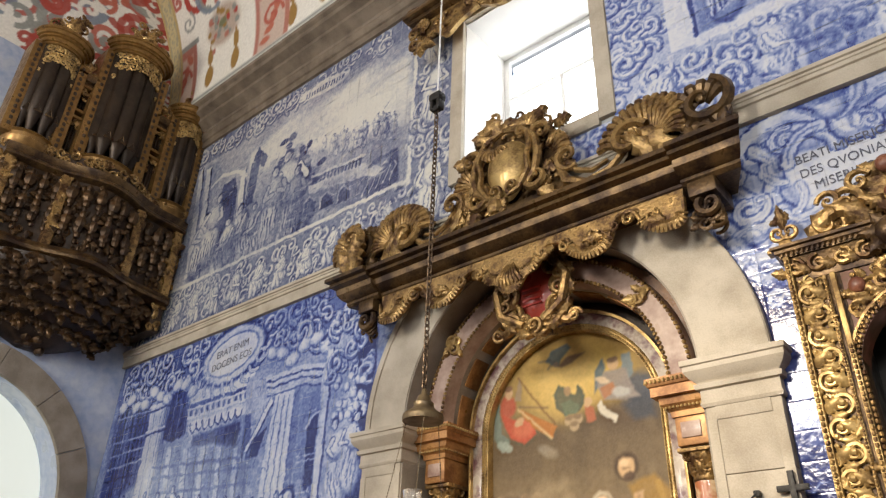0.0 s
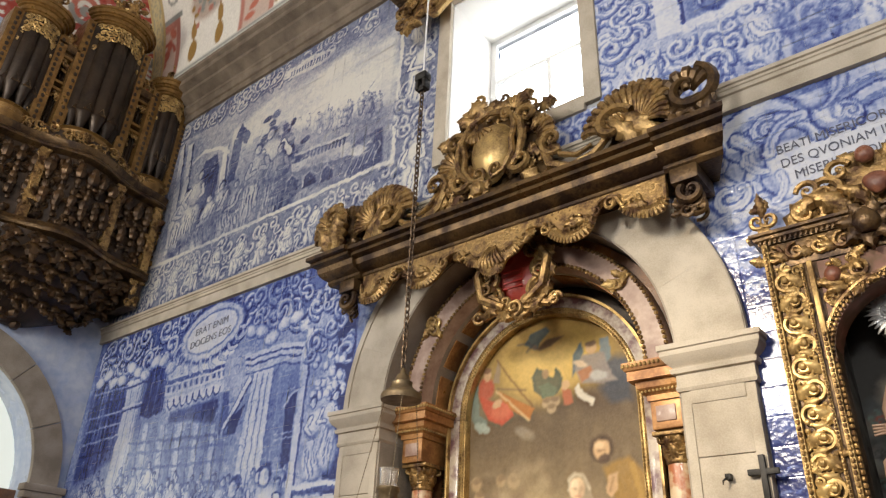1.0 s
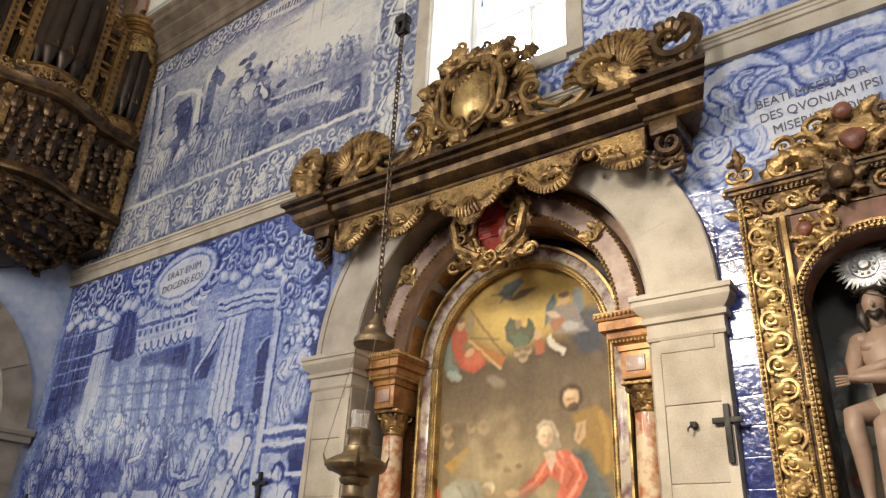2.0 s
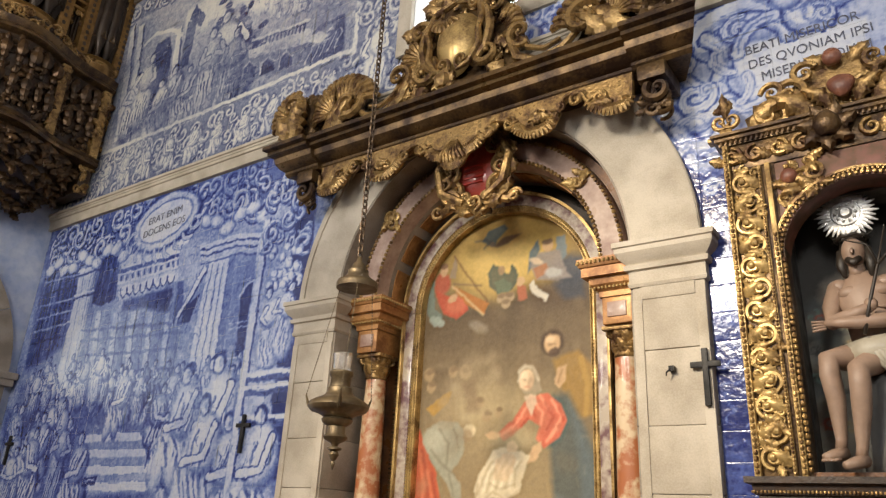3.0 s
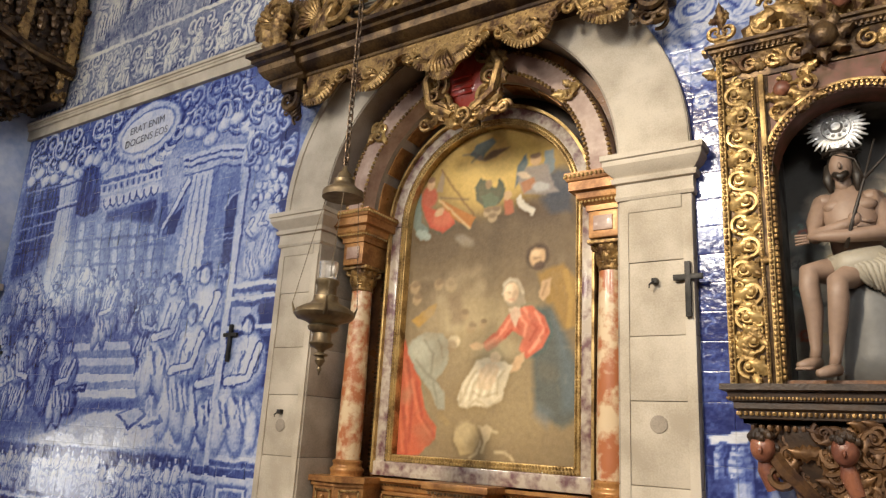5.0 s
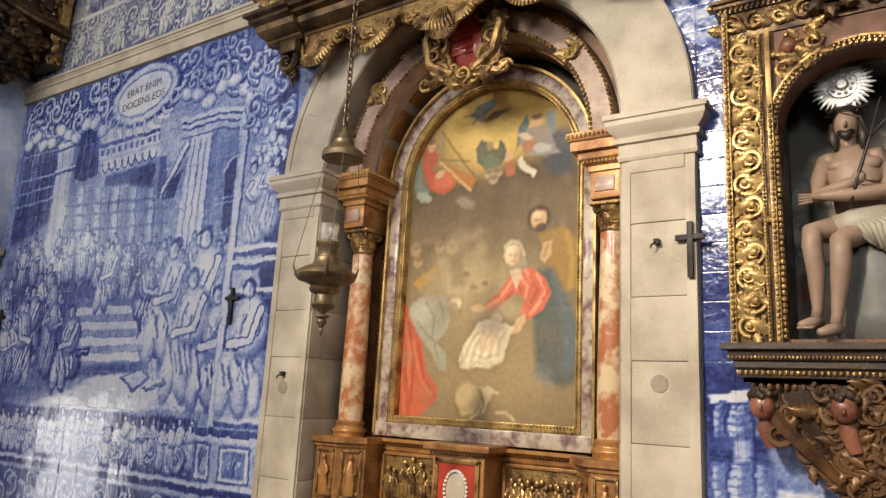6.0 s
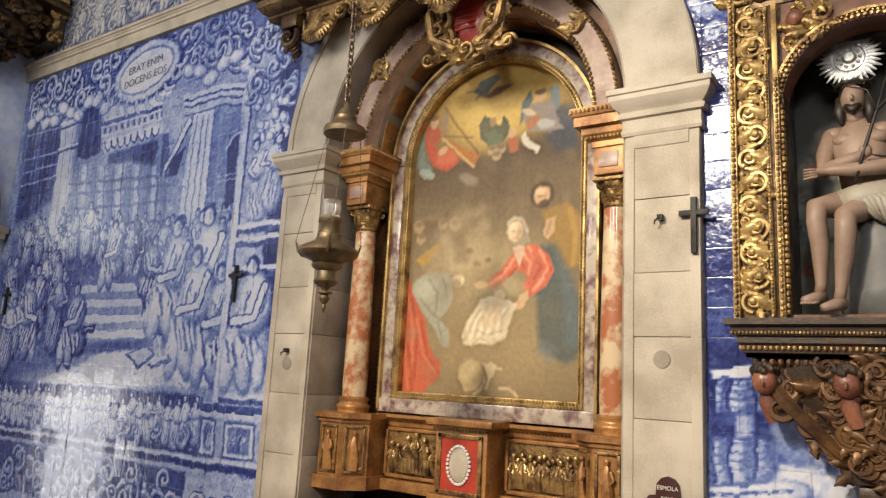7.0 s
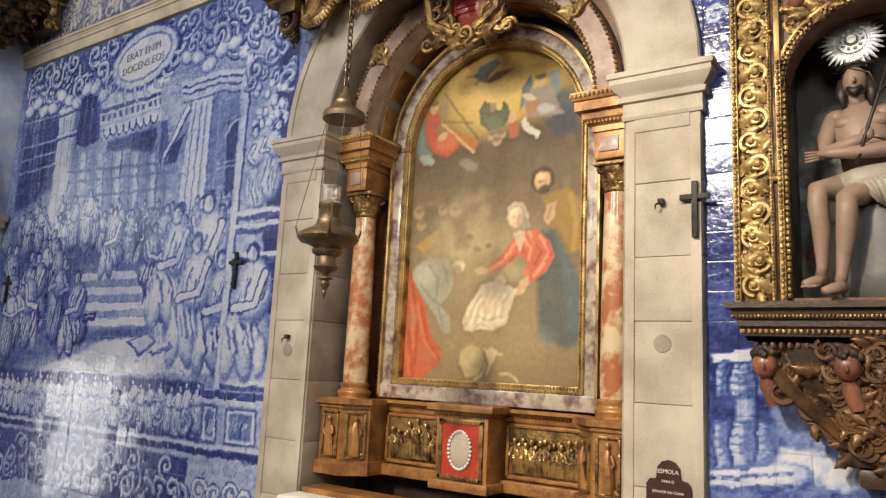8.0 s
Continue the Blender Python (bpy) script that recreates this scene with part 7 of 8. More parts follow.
for s in (-1, 1):
    foliage(sh, *sorted((NX + s * 0.16, NX + s * 0.31)), 3.14, 3.34, 22, 0.042, -0.14, rg)
carve(sh, GOLD, shr, "rail")
sh = Shape()
BOSSPAINT = material("painted_boss", (0.26, 0.105, 0.06), 0.35, tint=(0.13, 0.045, 0.028), scale=14)
for u in (NX - 0.27, NX + 0.16):
    sh = Shape()
    knob(sh, u, -0.155, 3.27, 0.038, (1, 0.8, 1.05), None, 12, 8)
    put("boss", sh, BOSSPAINT, shr, "reddish painted round boss")
# frieze and cornice
put("frieze", Shape().box(NX - 0.555, NX + 0.555, -0.14, 0.0, 3.365, 3.50, bevel=0.004), GOLD_DARK, shr)
sh = Shape()
for k in range(5):
    for s in (-1, 1):
        u = NX + s * (0.09 + 0.105 * k)
        volute(sh, u, 3.435, 0.048, s * (1 - 2 * (k % 2)), 1.5, y=-0.145, n=14)
        acanthus(sh, u + 0.04 * s, 3.40, 0.08, 90 - 40 * s, 0.6, -0.145, bend=0.5)
carve(sh, GOLD, shr, "rail")
put("cornice", Shape().sweep([((NX - 0.555, 0, 0), (-1, 0, 0)), ((NX - 0.555, -0.14, 0), (-1, -1, 0)), ((NX + 0.555, -0.14, 0), (1, -1, 0)), ((NX + 0.555, 0, 0), (1, 0, 0))], [(0, 3.50), (0.012, 3.50), (0.015, 3.515), (0.03, 3.525), (0.03, 3.54), (0.045, 3.545), (0.045, 3.56), (0, 3.565)]), GOLD_DARK, shr, angle=25)
put("cornice_core", Shape().box(NX - 0.55, NX + 0.55, -0.14, 0.0, 3.50, 3.563), GOLD_DARK, shr)
sh = Shape()
beading(sh, (NX - 0.565, -0.162, 3.512), (NX + 0.565, -0.162, 3.512), 0.010)
knob(sh, NX - 0.08, -0.20, 3.47, 0.06, (1, 0.9, 1.1), None, 9, 6)
for k in range(7):
    acanthus(sh, NX - 0.08, 3.47, 0.13, 51 * k, 0.55, -0.17, bend=0.3)
carve(sh, GOLD_DARK, shr, "keystone")
# crest
sh = Shape()
for s in (-1, 1):
    volute(sh, NX + s * 0.33, 3.64, 0.10, -s, -1.2 if s > 0 else 4.3, 1.4, 0.26, -0.09)
    volute(sh, NX + s * 0.22, 3.72, 0.085, s, 2.0, 1.3, 0.28, -0.10)
    volute(sh, NX + s * 0.15, 3.82, 0.065, -s, 0.5, 1.3, 0.28, -0.10)
    volute(sh, NX + s * 0.30, 3.76, 0.06, s, 3.0, 1.3, 0.3, -0.10)
    acanthus(sh, NX + s * 0.12, 3.56, 0.26, 90 - s * 25, 0.45, -0.09, bend=-0.5 * s)
    acanthus(sh, NX + s * 0.42, 3.57, 0.24, 90 + s * 20, 0.45, -0.08, bend=0.6 * s)
    acanthus(sh, NX + s * 0.06, 3.60, 0.16, 90 - s * 10, 0.45, -0.12, bend=-0.7 * s)
    acanthus(sh, NX + s * 0.05, 3.84, 0.12, 60 if s > 0 else 120, 0.6, -0.07, bend=-0.4 * s)
    foliage(sh, *sorted((NX + s * 0.08, NX + s * 0.4)), 3.58, 3.74, 12, 0.04, -0.09, rg)
    # corner finials
    sh.mark("finial_base")
    u = NX + s * 0.53
    sh.box(u - 0.03, u + 0.03, -0.15, -0.09, 3.563, 3.60, None, 0.006)
    volute(sh, u - 0.028, 3.655, 0.045, -1, 0, y=-0.12)
    volute(sh, u + 0.028, 3.655, 0.045, 1, math.pi, y=-0.12)
    acanthus(sh, u, 3.68, 0.13, 90, 0.35, -0.12, bend=0)
    for q in (-1, 1):
        acanthus(sh, u, 3.72, 0.06, 90 + q * 60, 0.6, -0.12)
    sh.mark("finial_base")
    sh.box(u - 0.10, u + 0.12, -0.12, -0.06, 3.563, 3.585, None, 0.006)
sh.mark("crest_board")
sh.box(NX - 0.44, NX + 0.44, -0.13, -0.05, 3.563, 3.59, None, 0.006)
board(sh, smooth_line([(NX - 0.42, 3.58), (NX - 0.38, 3.70), (NX - 0.24, 3.76), (NX - 0.12, 3.86), (NX, 3.90), (NX + 0.12, 3.86), (NX + 0.24, 3.76), (NX + 0.38, 3.70), (NX + 0.42, 3.58)], 4), -0.075, -0.045)
carve(sh, GOLD, shr, "crest_board")
sh = Shape()
rows = []
for j in range(1, 9):
    q = math.pi * j / 9
    rows.append([(NX - 0.0 + 0.058 * math.sin(q) * math.cos(2 * math.pi * i / 14) * (1 + 0.35 * math.cos(q)), -0.135 + 0.035 * math.sin(q) * math.sin(2 * math.pi * i / 14), 3.69 + 0.055 * math.cos(q) * (1.15 if q > 1.6 else 1.0)) for i in range(14)])
sh.rings(rows)
put("heart", sh, BOSSPAINT, shr, "dull red painted carved heart")
sh = Shape()
knob(sh, NX - 0.02, -0.12, 3.865, 0.045, (1, 0.8, 1.05), None, 12, 8)
put("boss", sh, bpy.data.materials["painted_boss"], shr)
# niche shell: dark painted back, floor, side walls
NICHE = material("painted_niche", (0.105, 0.105, 0.10), 0.7, tint=(0.018, 0.016, 0.015), scale=7, fine=26, spread=(0.36, 0.62), bump=0.1)
put("niche_back", Shape().box(NX - 0.40, NX + 0.40, 0.26, 0.30, 1.90, 3.30), NICHE, shr, "dark painted back with faded flowers")
nc = Canvas(NX - 0.34, NX + 0.34, 1.95, 3.22, 0.008, (0.045, 0.042, 0.038))
for k in range(150):
    nc.ell(NX + rg.uniform(-0.34, 0.34), rg.uniform(2.0, 2.86), rg.uniform(0.03, 0.09), rg.uniform(0.03, 0.08), rg.choice(((0.40, 0.37, 0.30), (0.26, 0.28, 0.26), (0.48, 0.41, 0.32), (0.12, 0.14, 0.14))), rg.uniform(0, 90), 0.9, 0.5)
for k in range(90):
    u, v = NX + rg.uniform(-0.33, 0.33), rg.uniform(2.1, 2.84)
    nc.line(spiral(u, v, rg.uniform(0.015, 0.035), 1.0, rg.uniform(0, 6), rg.choice((-1, 1))), rg.uniform(0.006, 0.014), rg.choice(((0.55, 0.09, 0.05), (0.62, 0.56, 0.44), (0.16, 0.28, 0.25), (0.04, 0.04, 0.04), (0.48, 0.38, 0.20))), 0.8)
rough_edges(nc, ((9, 1.0), (3, 0.6)), 12)
nb = new("niche_painting", painted_mesh("niche_painting", np.stack([nc.U, np.full(nc.U.shape, 0.255), nc.V], -1).reshape(-1, 3), [(j * nc.nu + i, j * nc.nu + i + 1, (j + 1) * nc.nu + i + 1, (j + 1) * nc.nu + i) for j in range(nc.nv - 1) for i in range(nc.nu - 1)], nc.a.reshape(-1, 3), painted_material("faded_flower_paint", "paint", None, 0.7, 0.15), "paint"))
nb.parent = shr
tagged(nb, "grey painted ground with faded red and green flowers")
for s in (-1, 1):
    a, b = sorted((NX + s * 0.34, NX + s * 0.385))
    put("niche_side", Shape().box(a, b, 0.0, 0.26, 1.92, 3.26), NICHE, shr)
put("niche_top", Shape().box(NX - 0.34, NX + 0.34, 0.022, 0.26, 3.20, 3.26), NICHE, shr)
put("niche_floor", Shape().box(NX - 0.335, NX + 0.335, -0.133, 0.26, 1.90, 1.945), BROWN, shr)
# bracket shelf
put("shelf", Shape().sweep([((NX - 0.50, 0, 0), (-1, 0, 0)), ((NX - 0.50, -0.20, 0), (-1, -1, 0)), ((NX + 0.50, -0.20, 0), (1, -1, 0)), ((NX + 0.50, 0, 0), (1, 0, 0))], [(0, 1.76), (0.0, 1.775), (0.012, 1.78), (0.016, 1.81), (0.03, 1.82), (0.03, 1.845), (0.045, 1.85), (0.05, 1.885), (0.075, 1.893), (0.075, 1.918), (0, 1.92)]), DARKWOOD, shr, "dark moulded shelf with gilt fillets", angle=25)
put("shelf_core", Shape().box(NX - 0.50, NX + 0.50, -0.20, 0.0, 1.76, 1.918), DARKWOOD, shr)
sh = Shape()
for z, o, r in ((1.86, 0.05, 0.006), (1.80, 0.018, 0.009)):
    beading(sh, (NX - 0.5 - o, -0.2 - o, z), (NX + 0.5 + o, -0.2 - o, z), r)
    beading(sh, (NX - 0.5 - o, -0.2 - o, z), (NX - 0.5 - o, 0, z), r)
tagged(put("shelf_fillet", sh, GOLD, shr), kind="stuff")
sh = Shape()
rows = []
for z, hw, d in ((1.76, 0.49, 0.19), (1.68, 0.475, 0.185), (1.58, 0.41, 0.17), (1.48, 0.31, 0.15), (1.39, 0.21, 0.12), (1.31, 0.14, 0.10)):
    rows.append([(NX - hw, 0.003, z), (NX - hw, -d * 0.6, z), (NX - hw * 0.6, -d, z), (NX + hw * 0.6, -d, z), (NX + hw, -d * 0.6, z), (NX + hw, 0.003, z)])
sh.rings(rows)
put("bracket", sh, DARKWOOD, shr, "dark varnished tapering bracket")
sh = Shape()
for k in range(280):
    v = rg.uniform(1.31, 1.75)
    hw = 0.14 + 0.35 * max(0.0, v - 1.32) / 0.44
    d = 0.105 + 0.095 * (max(0.0, v - 1.32) / 0.44) ** 0.7
    u = NX + rg.uniform(-hw, hw)
    y = -d * (1 if abs(u - NX) < hw * 0.6 else 0.75)
    if k % 2:
        volute(sh, u, v, rg.uniform(0.028, 0.055), rg.choice((-1, 1)), rg.uniform(0, 6), y=y - 0.008)
    else:
        acanthus(sh, u, v, rg.uniform(0.07, 0.13), rg.uniform(0, 360), 0.42, y, bend=rg.uniform(-0.8, 0.8))
for s in (-1, 1):
    sh.mark("rail")
    sh.tube([(NX + s * 0.47, -0.12, 1.74), (NX + s * 0.36, -0.16, 1.58), (NX + s * 0.24, -0.13, 1.46), (NX + s * 0.14, -0.11, 1.36)], [0.03, 0.035, 0.03, 0.025], 7)
    volute(sh, NX + s * 0.38, 1.56, 0.07, s, 2.0, y=-0.15)
sh.mark("bead_run")
beading(sh, (NX - 0.48, -0.185, 1.745), (NX + 0.48, -0.185, 1.745), 0.013)
carve(sh, material("worn_bronze_gilding", (0.17, 0.088, 0.034), 0.46, 0.4, tint=(0.045, 0.020, 0.010), scale=8, fine=60, bump=0.3, dist=0.005), shr, "rail")
put("bracket_foot", Shape().box(NX - 0.14, NX + 0.14, -0.11, 0.0, 1.28, 1.33, bevel=0.012).box(NX - 0.12, NX + 0.12, -0.10, 0.0, 1.20, 1.275, bevel=0.02), DARKWOOD, shr)
for u, y in ((NX - 0.435, -0.155), (NX - 0.13, -0.20), (NX + 0.435, -0.155)):
    sh = Shape()
    knob(sh, u, y - 0.02, 1.665, 0.052, (0.95, 0.9, 1.15), None, 16, 10)
    knob(sh, u, y - 0.068, 1.655, 0.010, (0.9, 1.2, 1.5))
    sh.tube([(u, y + 0.0, 1.62), (u + 0.005, y + 0.01, 1.58), (u + 0.03, y + 0.02, 1.50)], [0.024, 0.036, 0.03], 10)
    put("carved_head", sh, bpy.data.materials["painted_boss"], shr, "plain rounded carved head in worn paint")
    sh = Shape()
    for k in range(46):
        a = rg.uniform(0, 2 * math.pi)
        b = rg.uniform(0.0, 1.05 if math.sin(a) < 0.2 else 1.9)
        knob(sh, u + 0.054 * math.sin(b) * math.cos(a), y - 0.018 + 0.050 * math.sin(b) * math.sin(a), 1.672 + 0.060 * math.cos(b), rg.uniform(0.014, 0.020))
    tagged(put("curl_mass", sh, DARKWOOD, shr), kind="stuff")

# statue: one plain mesh on its rock, coloured by zones
st_v, st_f, st_c = [], [], []


def zone(shape, col):
    o = len(st_v)
    st_v.extend(shape.v)
    st_f.extend([tuple(i + o for i in q) for q in shape.f])
    st_c.extend([col] * len(shape.v))


FLESH, HAIR, LINEN, ROCK = (0.33, 0.225, 0.165), (0.03, 0.022, 0.016), (0.42, 0.38, 0.30), (0.15, 0.15, 0.145)
SX, SY = NX - 0.062, 0.05
sh = Shape()
sh.tube([(SX + 0.03, SY - 0.02, 2.40), (SX + 0.025, SY - 0.01, 2.50), (SX + 0.015, SY, 2.62), (SX, SY + 0.005, 2.72), (SX - 0.005, SY + 0.01, 2.785), (SX - 0.008, SY, 2.83)], [0.10, 0.098, 0.105, 0.118, 0.085, 0.036], 16, None, 0.72)
sh.tube([(SX - 0.008, SY, 2.80), (SX - 0.012, SY - 0.01, 2.86)], [0.036, 0.034], 10)
knob(sh, SX - 0.014, SY - 0.02, 2.915, 0.058, (0.85, 0.95, 1.25), None, 16, 10)
knob(sh, SX - 0.014, SY - 0.078, 2.905, 0.010, (0.9, 1.2, 1.7))
sh.tube([(SX - 0.10, SY, 2.765), (SX - 0.135, SY - 0.02, 2.67), (SX - 0.13, SY - 0.08, 2.585), (SX - 0.03, SY - 0.15, 2.60), (SX + 0.03, SY - 0.15, 2.62)], [0.042, 0.038, 0.034, 0.028, 0.022], 10)
sh.tube([(SX + 0.10, SY, 2.765), (SX + 0.145, SY - 0.02, 2.66), (SX + 0.12, SY - 0.10, 2.57), (SX - 0.02, SY - 0.16, 2.555), (SX - 0.10, SY - 0.16, 2.56), (SX - 0.155, SY - 0.155, 2.565)], [0.042, 0.038, 0.036, 0.030, 0.022, 0.012], 10)
knob(sh, SX + 0.03, SY - 0.155, 2.63, 0.028, (1, 0.8, 1.1))
for fx in range(4):
    sh.tube([(SX - 0.15, SY - 0.155, 2.572 - 0.010 * fx), (SX - 0.205, SY - 0.16, 2.575 - 0.014 * fx)], [0.008, 0.005], 5)
for q, (hx, kx, kz, fx_, fz, fy) in enumerate(((-0.04, -0.16, 2.40, -0.165, 2.02, 0.0), (0.05, -0.05, 2.345, -0.09, 1.985, -0.06))):
    ky = SY - 0.17 - 0.04 * q
    sh.tube([(SX + hx, SY - 0.02, 2.42), (SX + (hx + kx) / 2, (SY + ky) / 2, 2.425 - 0.03 * q), (SX + kx, ky, kz), (SX + kx - 0.0, ky - 0.005, kz - 0.06), (SX + (kx + fx_) / 2 + 0.01, ky + 0.02, (kz + fz) / 2 + 0.03), (SX + fx_ + 0.01, ky + 0.03, fz + 0.06), (SX + fx_, ky + 0.03, fz + 0.01)], [0.060, 0.056, 0.043, 0.041, 0.038, 0.023, 0.022], 12)
    sh.tube([(SX + fx_ + 0.015, ky + 0.035, fz + 0.005), (SX + fx_ - 0.015, ky - 0.01, fz - 0.008), (SX + fx_ - 0.05, ky - 0.055, fz - 0.022)], [0.026, 0.026, 0.016], 8)
for s in (-1, 1):
    knob(sh, SX + 0.01 + s * 0.050, SY - 0.046, 2.722, 0.052, (1.1, 0.50, 0.62), None, 12, 8)
    knob(sh, SX + s * 0.092, SY - 0.002, 2.762, 0.046, (1.1, 0.9, 0.85), None, 12, 8)
    for k in range(3):
        sh.tube([(SX + 0.015 + s * 0.02, SY - 0.082, 2.645 - 0.032 * k), (SX + 0.015 + s * 0.07, SY - 0.062, 2.635 - 0.034 * k), (SX + 0.015 + s * 0.095, SY - 0.02, 2.645 - 0.034 * k)], [0.004, 0.009, 0.004], 6)
knob(sh, SX + 0.022, SY - 0.062, 2.52, 0.052, (1.0, 0.5, 1.0), None, 12, 8)
for q in range(5):
    sh.tube([(SX - 0.20 + 0.010 * q, -0.165, 1.992), (SX - 0.222 + 0.011 * q, -0.196, 1.985)], [0.008, 0.006], 6)
zone(sh, FLESH)
sh = Shape()
knob(sh, SX - 0.012, SY + 0.018, 2.955, 0.062, (0.95, 1.0, 1.05), None, 14, 8)
sh.tube([(SX - 0.06, SY - 0.01, 2.93), (SX - 0.068, SY - 0.02, 2.86), (SX - 0.058, SY - 0.03, 2.80)], [0.022, 0.024, 0.010], 7)
sh.tube([(SX + 0.04, SY - 0.01, 2.93), (SX + 0.05, SY - 0.02, 2.86), (SX + 0.048, SY - 0.03, 2.79)], [0.022, 0.024, 0.010], 7)
sh.tube([(SX - 0.04, SY - 0.055, 2.875), (SX - 0.014, SY - 0.072, 2.852), (SX + 0.012, SY - 0.055, 2.875)], [0.014, 0.02, 0.014], 7)
ringp = [(SX - 0.012 + 0.066 * math.cos(2 * math.pi * i / 20), SY - 0.005 + 0.066 * math.sin(2 * math.pi * i / 20), 2.985 + 0.006 * math.sin(i * 2.5)) for i in range(21)]
sh.tube(ringp, 0.009, 6)
for k in range(14):
    a = 2 * math.pi * k / 14
    sh.tube([(SX - 0.012 + 0.066 * math.cos(a), SY - 0.005 + 0.066 * math.sin(a), 2.985), (SX - 0.012 + 0.09 * math.cos(a + 0.3), SY - 0.005 + 0.09 * math.sin(a + 0.3), 2.995 + 0.015 * math.sin(k * 3))], [0.004, 0.001], 4)
sh.tube([(SX - 0.01, SY - 0.17, 2.50), (SX + 0.03, SY - 0.17, 2.64), (SX + 0.08, SY - 0.16, 2.80), (SX + 0.13, SY - 0.14, 2.98)], [0.008, 0.008, 0.006, 0.003], 6)
for e in (-0.10, 0.14):
    sh.tube([(SX + 0.08, SY - 0.16, 2.80), (SX + 0.10 + e * 0.5, SY - 0.15, 2.90), (SX + 0.06 + e, SY - 0.14, 2.98 - abs(e) * 0.4)], [0.007, 0.005, 0.002], 5)
zone(sh, HAIR)
sh = Shape()
sh.tube([(SX - 0.09, SY - 0.06, 2.44), (SX, SY - 0.12, 2.44), (SX + 0.10, SY - 0.08, 2.46), (SX + 0.16, SY - 0.02, 2.44)], [0.05, 0.062, 0.062, 0.04], 12, None, 0.9)
for k in range(9):
    sh.tube([(SX - 0.07 + 0.025 * k, SY - 0.115 - 0.01 * math.sin(k), 2.475), (SX + 0.0 + 0.022 * k, SY - 0.155, 2.42), (SX + 0.06 + 0.012 * k, SY - 0.15 + 0.01 * (k % 3), 2.34 - 0.008 * k)], [0.012, 0.015, 0.009], 5)
sh.tube([(SX + 0.10, SY - 0.12, 2.42), (SX + 0.15, SY - 0.10, 2.30), (SX + 0.17, SY - 0.06, 2.18)], [0.04, 0.04, 0.015], 8)
zone(sh, LINEN)
sh = Shape()
rows = []
for z, w, d in ((1.944, 0.17, 0.14), (2.05, 0.16, 0.13), (2.18, 0.145, 0.125), (2.30, 0.14, 0.12), (2.39, 0.12, 0.11)):
    rows.append([(SX + 0.07 + (w + rg.uniform(-0.02, 0.02)) * math.cos(2 * math.pi * i / 12), SY + 0.0 + (d + rg.uniform(-0.02, 0.02)) * math.sin(2 * math.pi * i / 12), z + (rg.uniform(-0.02, 0.02) if z > 1.95 else 0)) for i in range(12)])
sh.rings(rows)
zone(sh, ROCK)
STATUE = painted_material("painted_wood_statue", "paint", None, 0.50, 0.12)
tagged(new("statue", painted_mesh("statue", st_v, st_f, np.array(st_c), STATUE, "paint")), "painted wooden seated statue on a grey rock inside the niche", "statue")
SILVER = material("silver", (0.56, 0.55, 0.53), 0.36, 0.45, tint=(0.30, 0.295, 0.28), scale=30, fine=90, bump=0.3, dist=0.003)
halo = thing("silver_halo", "silver sunburst halo on the niche back above the statue", "halo", at=(SX - 0.02, 0.075, 3.12))
hm = Shape()
for k in range(32):
    a = 2 * math.pi * k / 32
    hm.mark("ray")
    hm.tube([(0.045 * math.cos(a), -0.02, 0.045 * math.sin(a)), (0.085 * math.cos(a), -0.028, 0.085 * math.sin(a)), ((0.135 - 0.012 * (k % 2)) * math.cos(a), -0.015, (0.135 - 0.012 * (k % 2)) * math.sin(a))], [0.008, 0.013, 0.003], 5, None, 0.4)
carve(hm, SILVER, halo)
hm = Shape().lathe([(0.002, 0.05), (0.02, 0.05), (0.03, 0.035), (0.060, 0.032), (0.070, 0.02), (0.070, 0.0)], 20, Matrix.Rotation(radians(90), 4, "X"))
for k in range(10):
    knob(hm, 0.042 * math.cos(k * 0.628), -0.036, 0.042 * math.sin(k * 0.628), 0.008)
put("disc", hm, SILVER, halo)
put("pin", Shape().tube([(0.0, -0.01, 0), (0.0, 0.03, -0.02), (0.01, 0.04, -0.16)], 0.008, 6, None, 1, (1, 0, 0)), SILVER, halo)

# ---- organ on the end wall ----
OM = Matrix.Rotation(radians(90), 4, "Z")   # drawn facing -y, turned to face along +x
organ = thing("pipe_organ", "carved gilded pipe organ hanging on the end wall", "organ", at=(-5.5, -1.05, 0))
organ.matrix_world = Matrix.Translation((-5.498, -1.05, 0)) @ OM
PIPE = material("dark_tin_pipe", (0.046, 0.030, 0.019), 0.45, 0.4, tint=(0.022, 0.014, 0.009), scale=6, fine=40, bump=0.1)
ro = random.Random(21)
CASE_GOLD = material("case_gilding", (0.30, 0.175, 0.055), 0.40, 0.55, tint=(0.16, 0.085, 0.026), scale=16, fine=90, spread=(0.30, 0.70), bump=0.3, dist=0.004)
# darkened gilding: the shade on parapet and belly is put into its colour
GOLD_SHADED = material("shaded_gilding", (0.105, 0.056, 0.021), 0.42, 0.5, tint=(0.022, 0.012, 0.006), scale=9, fine=60, bump=0.4, dist=0.006)
put("case_back", Shape().box(-1.02, 1.02, -0.45, -0.002, 5.0, 7.45), DARKWOOD, organ)


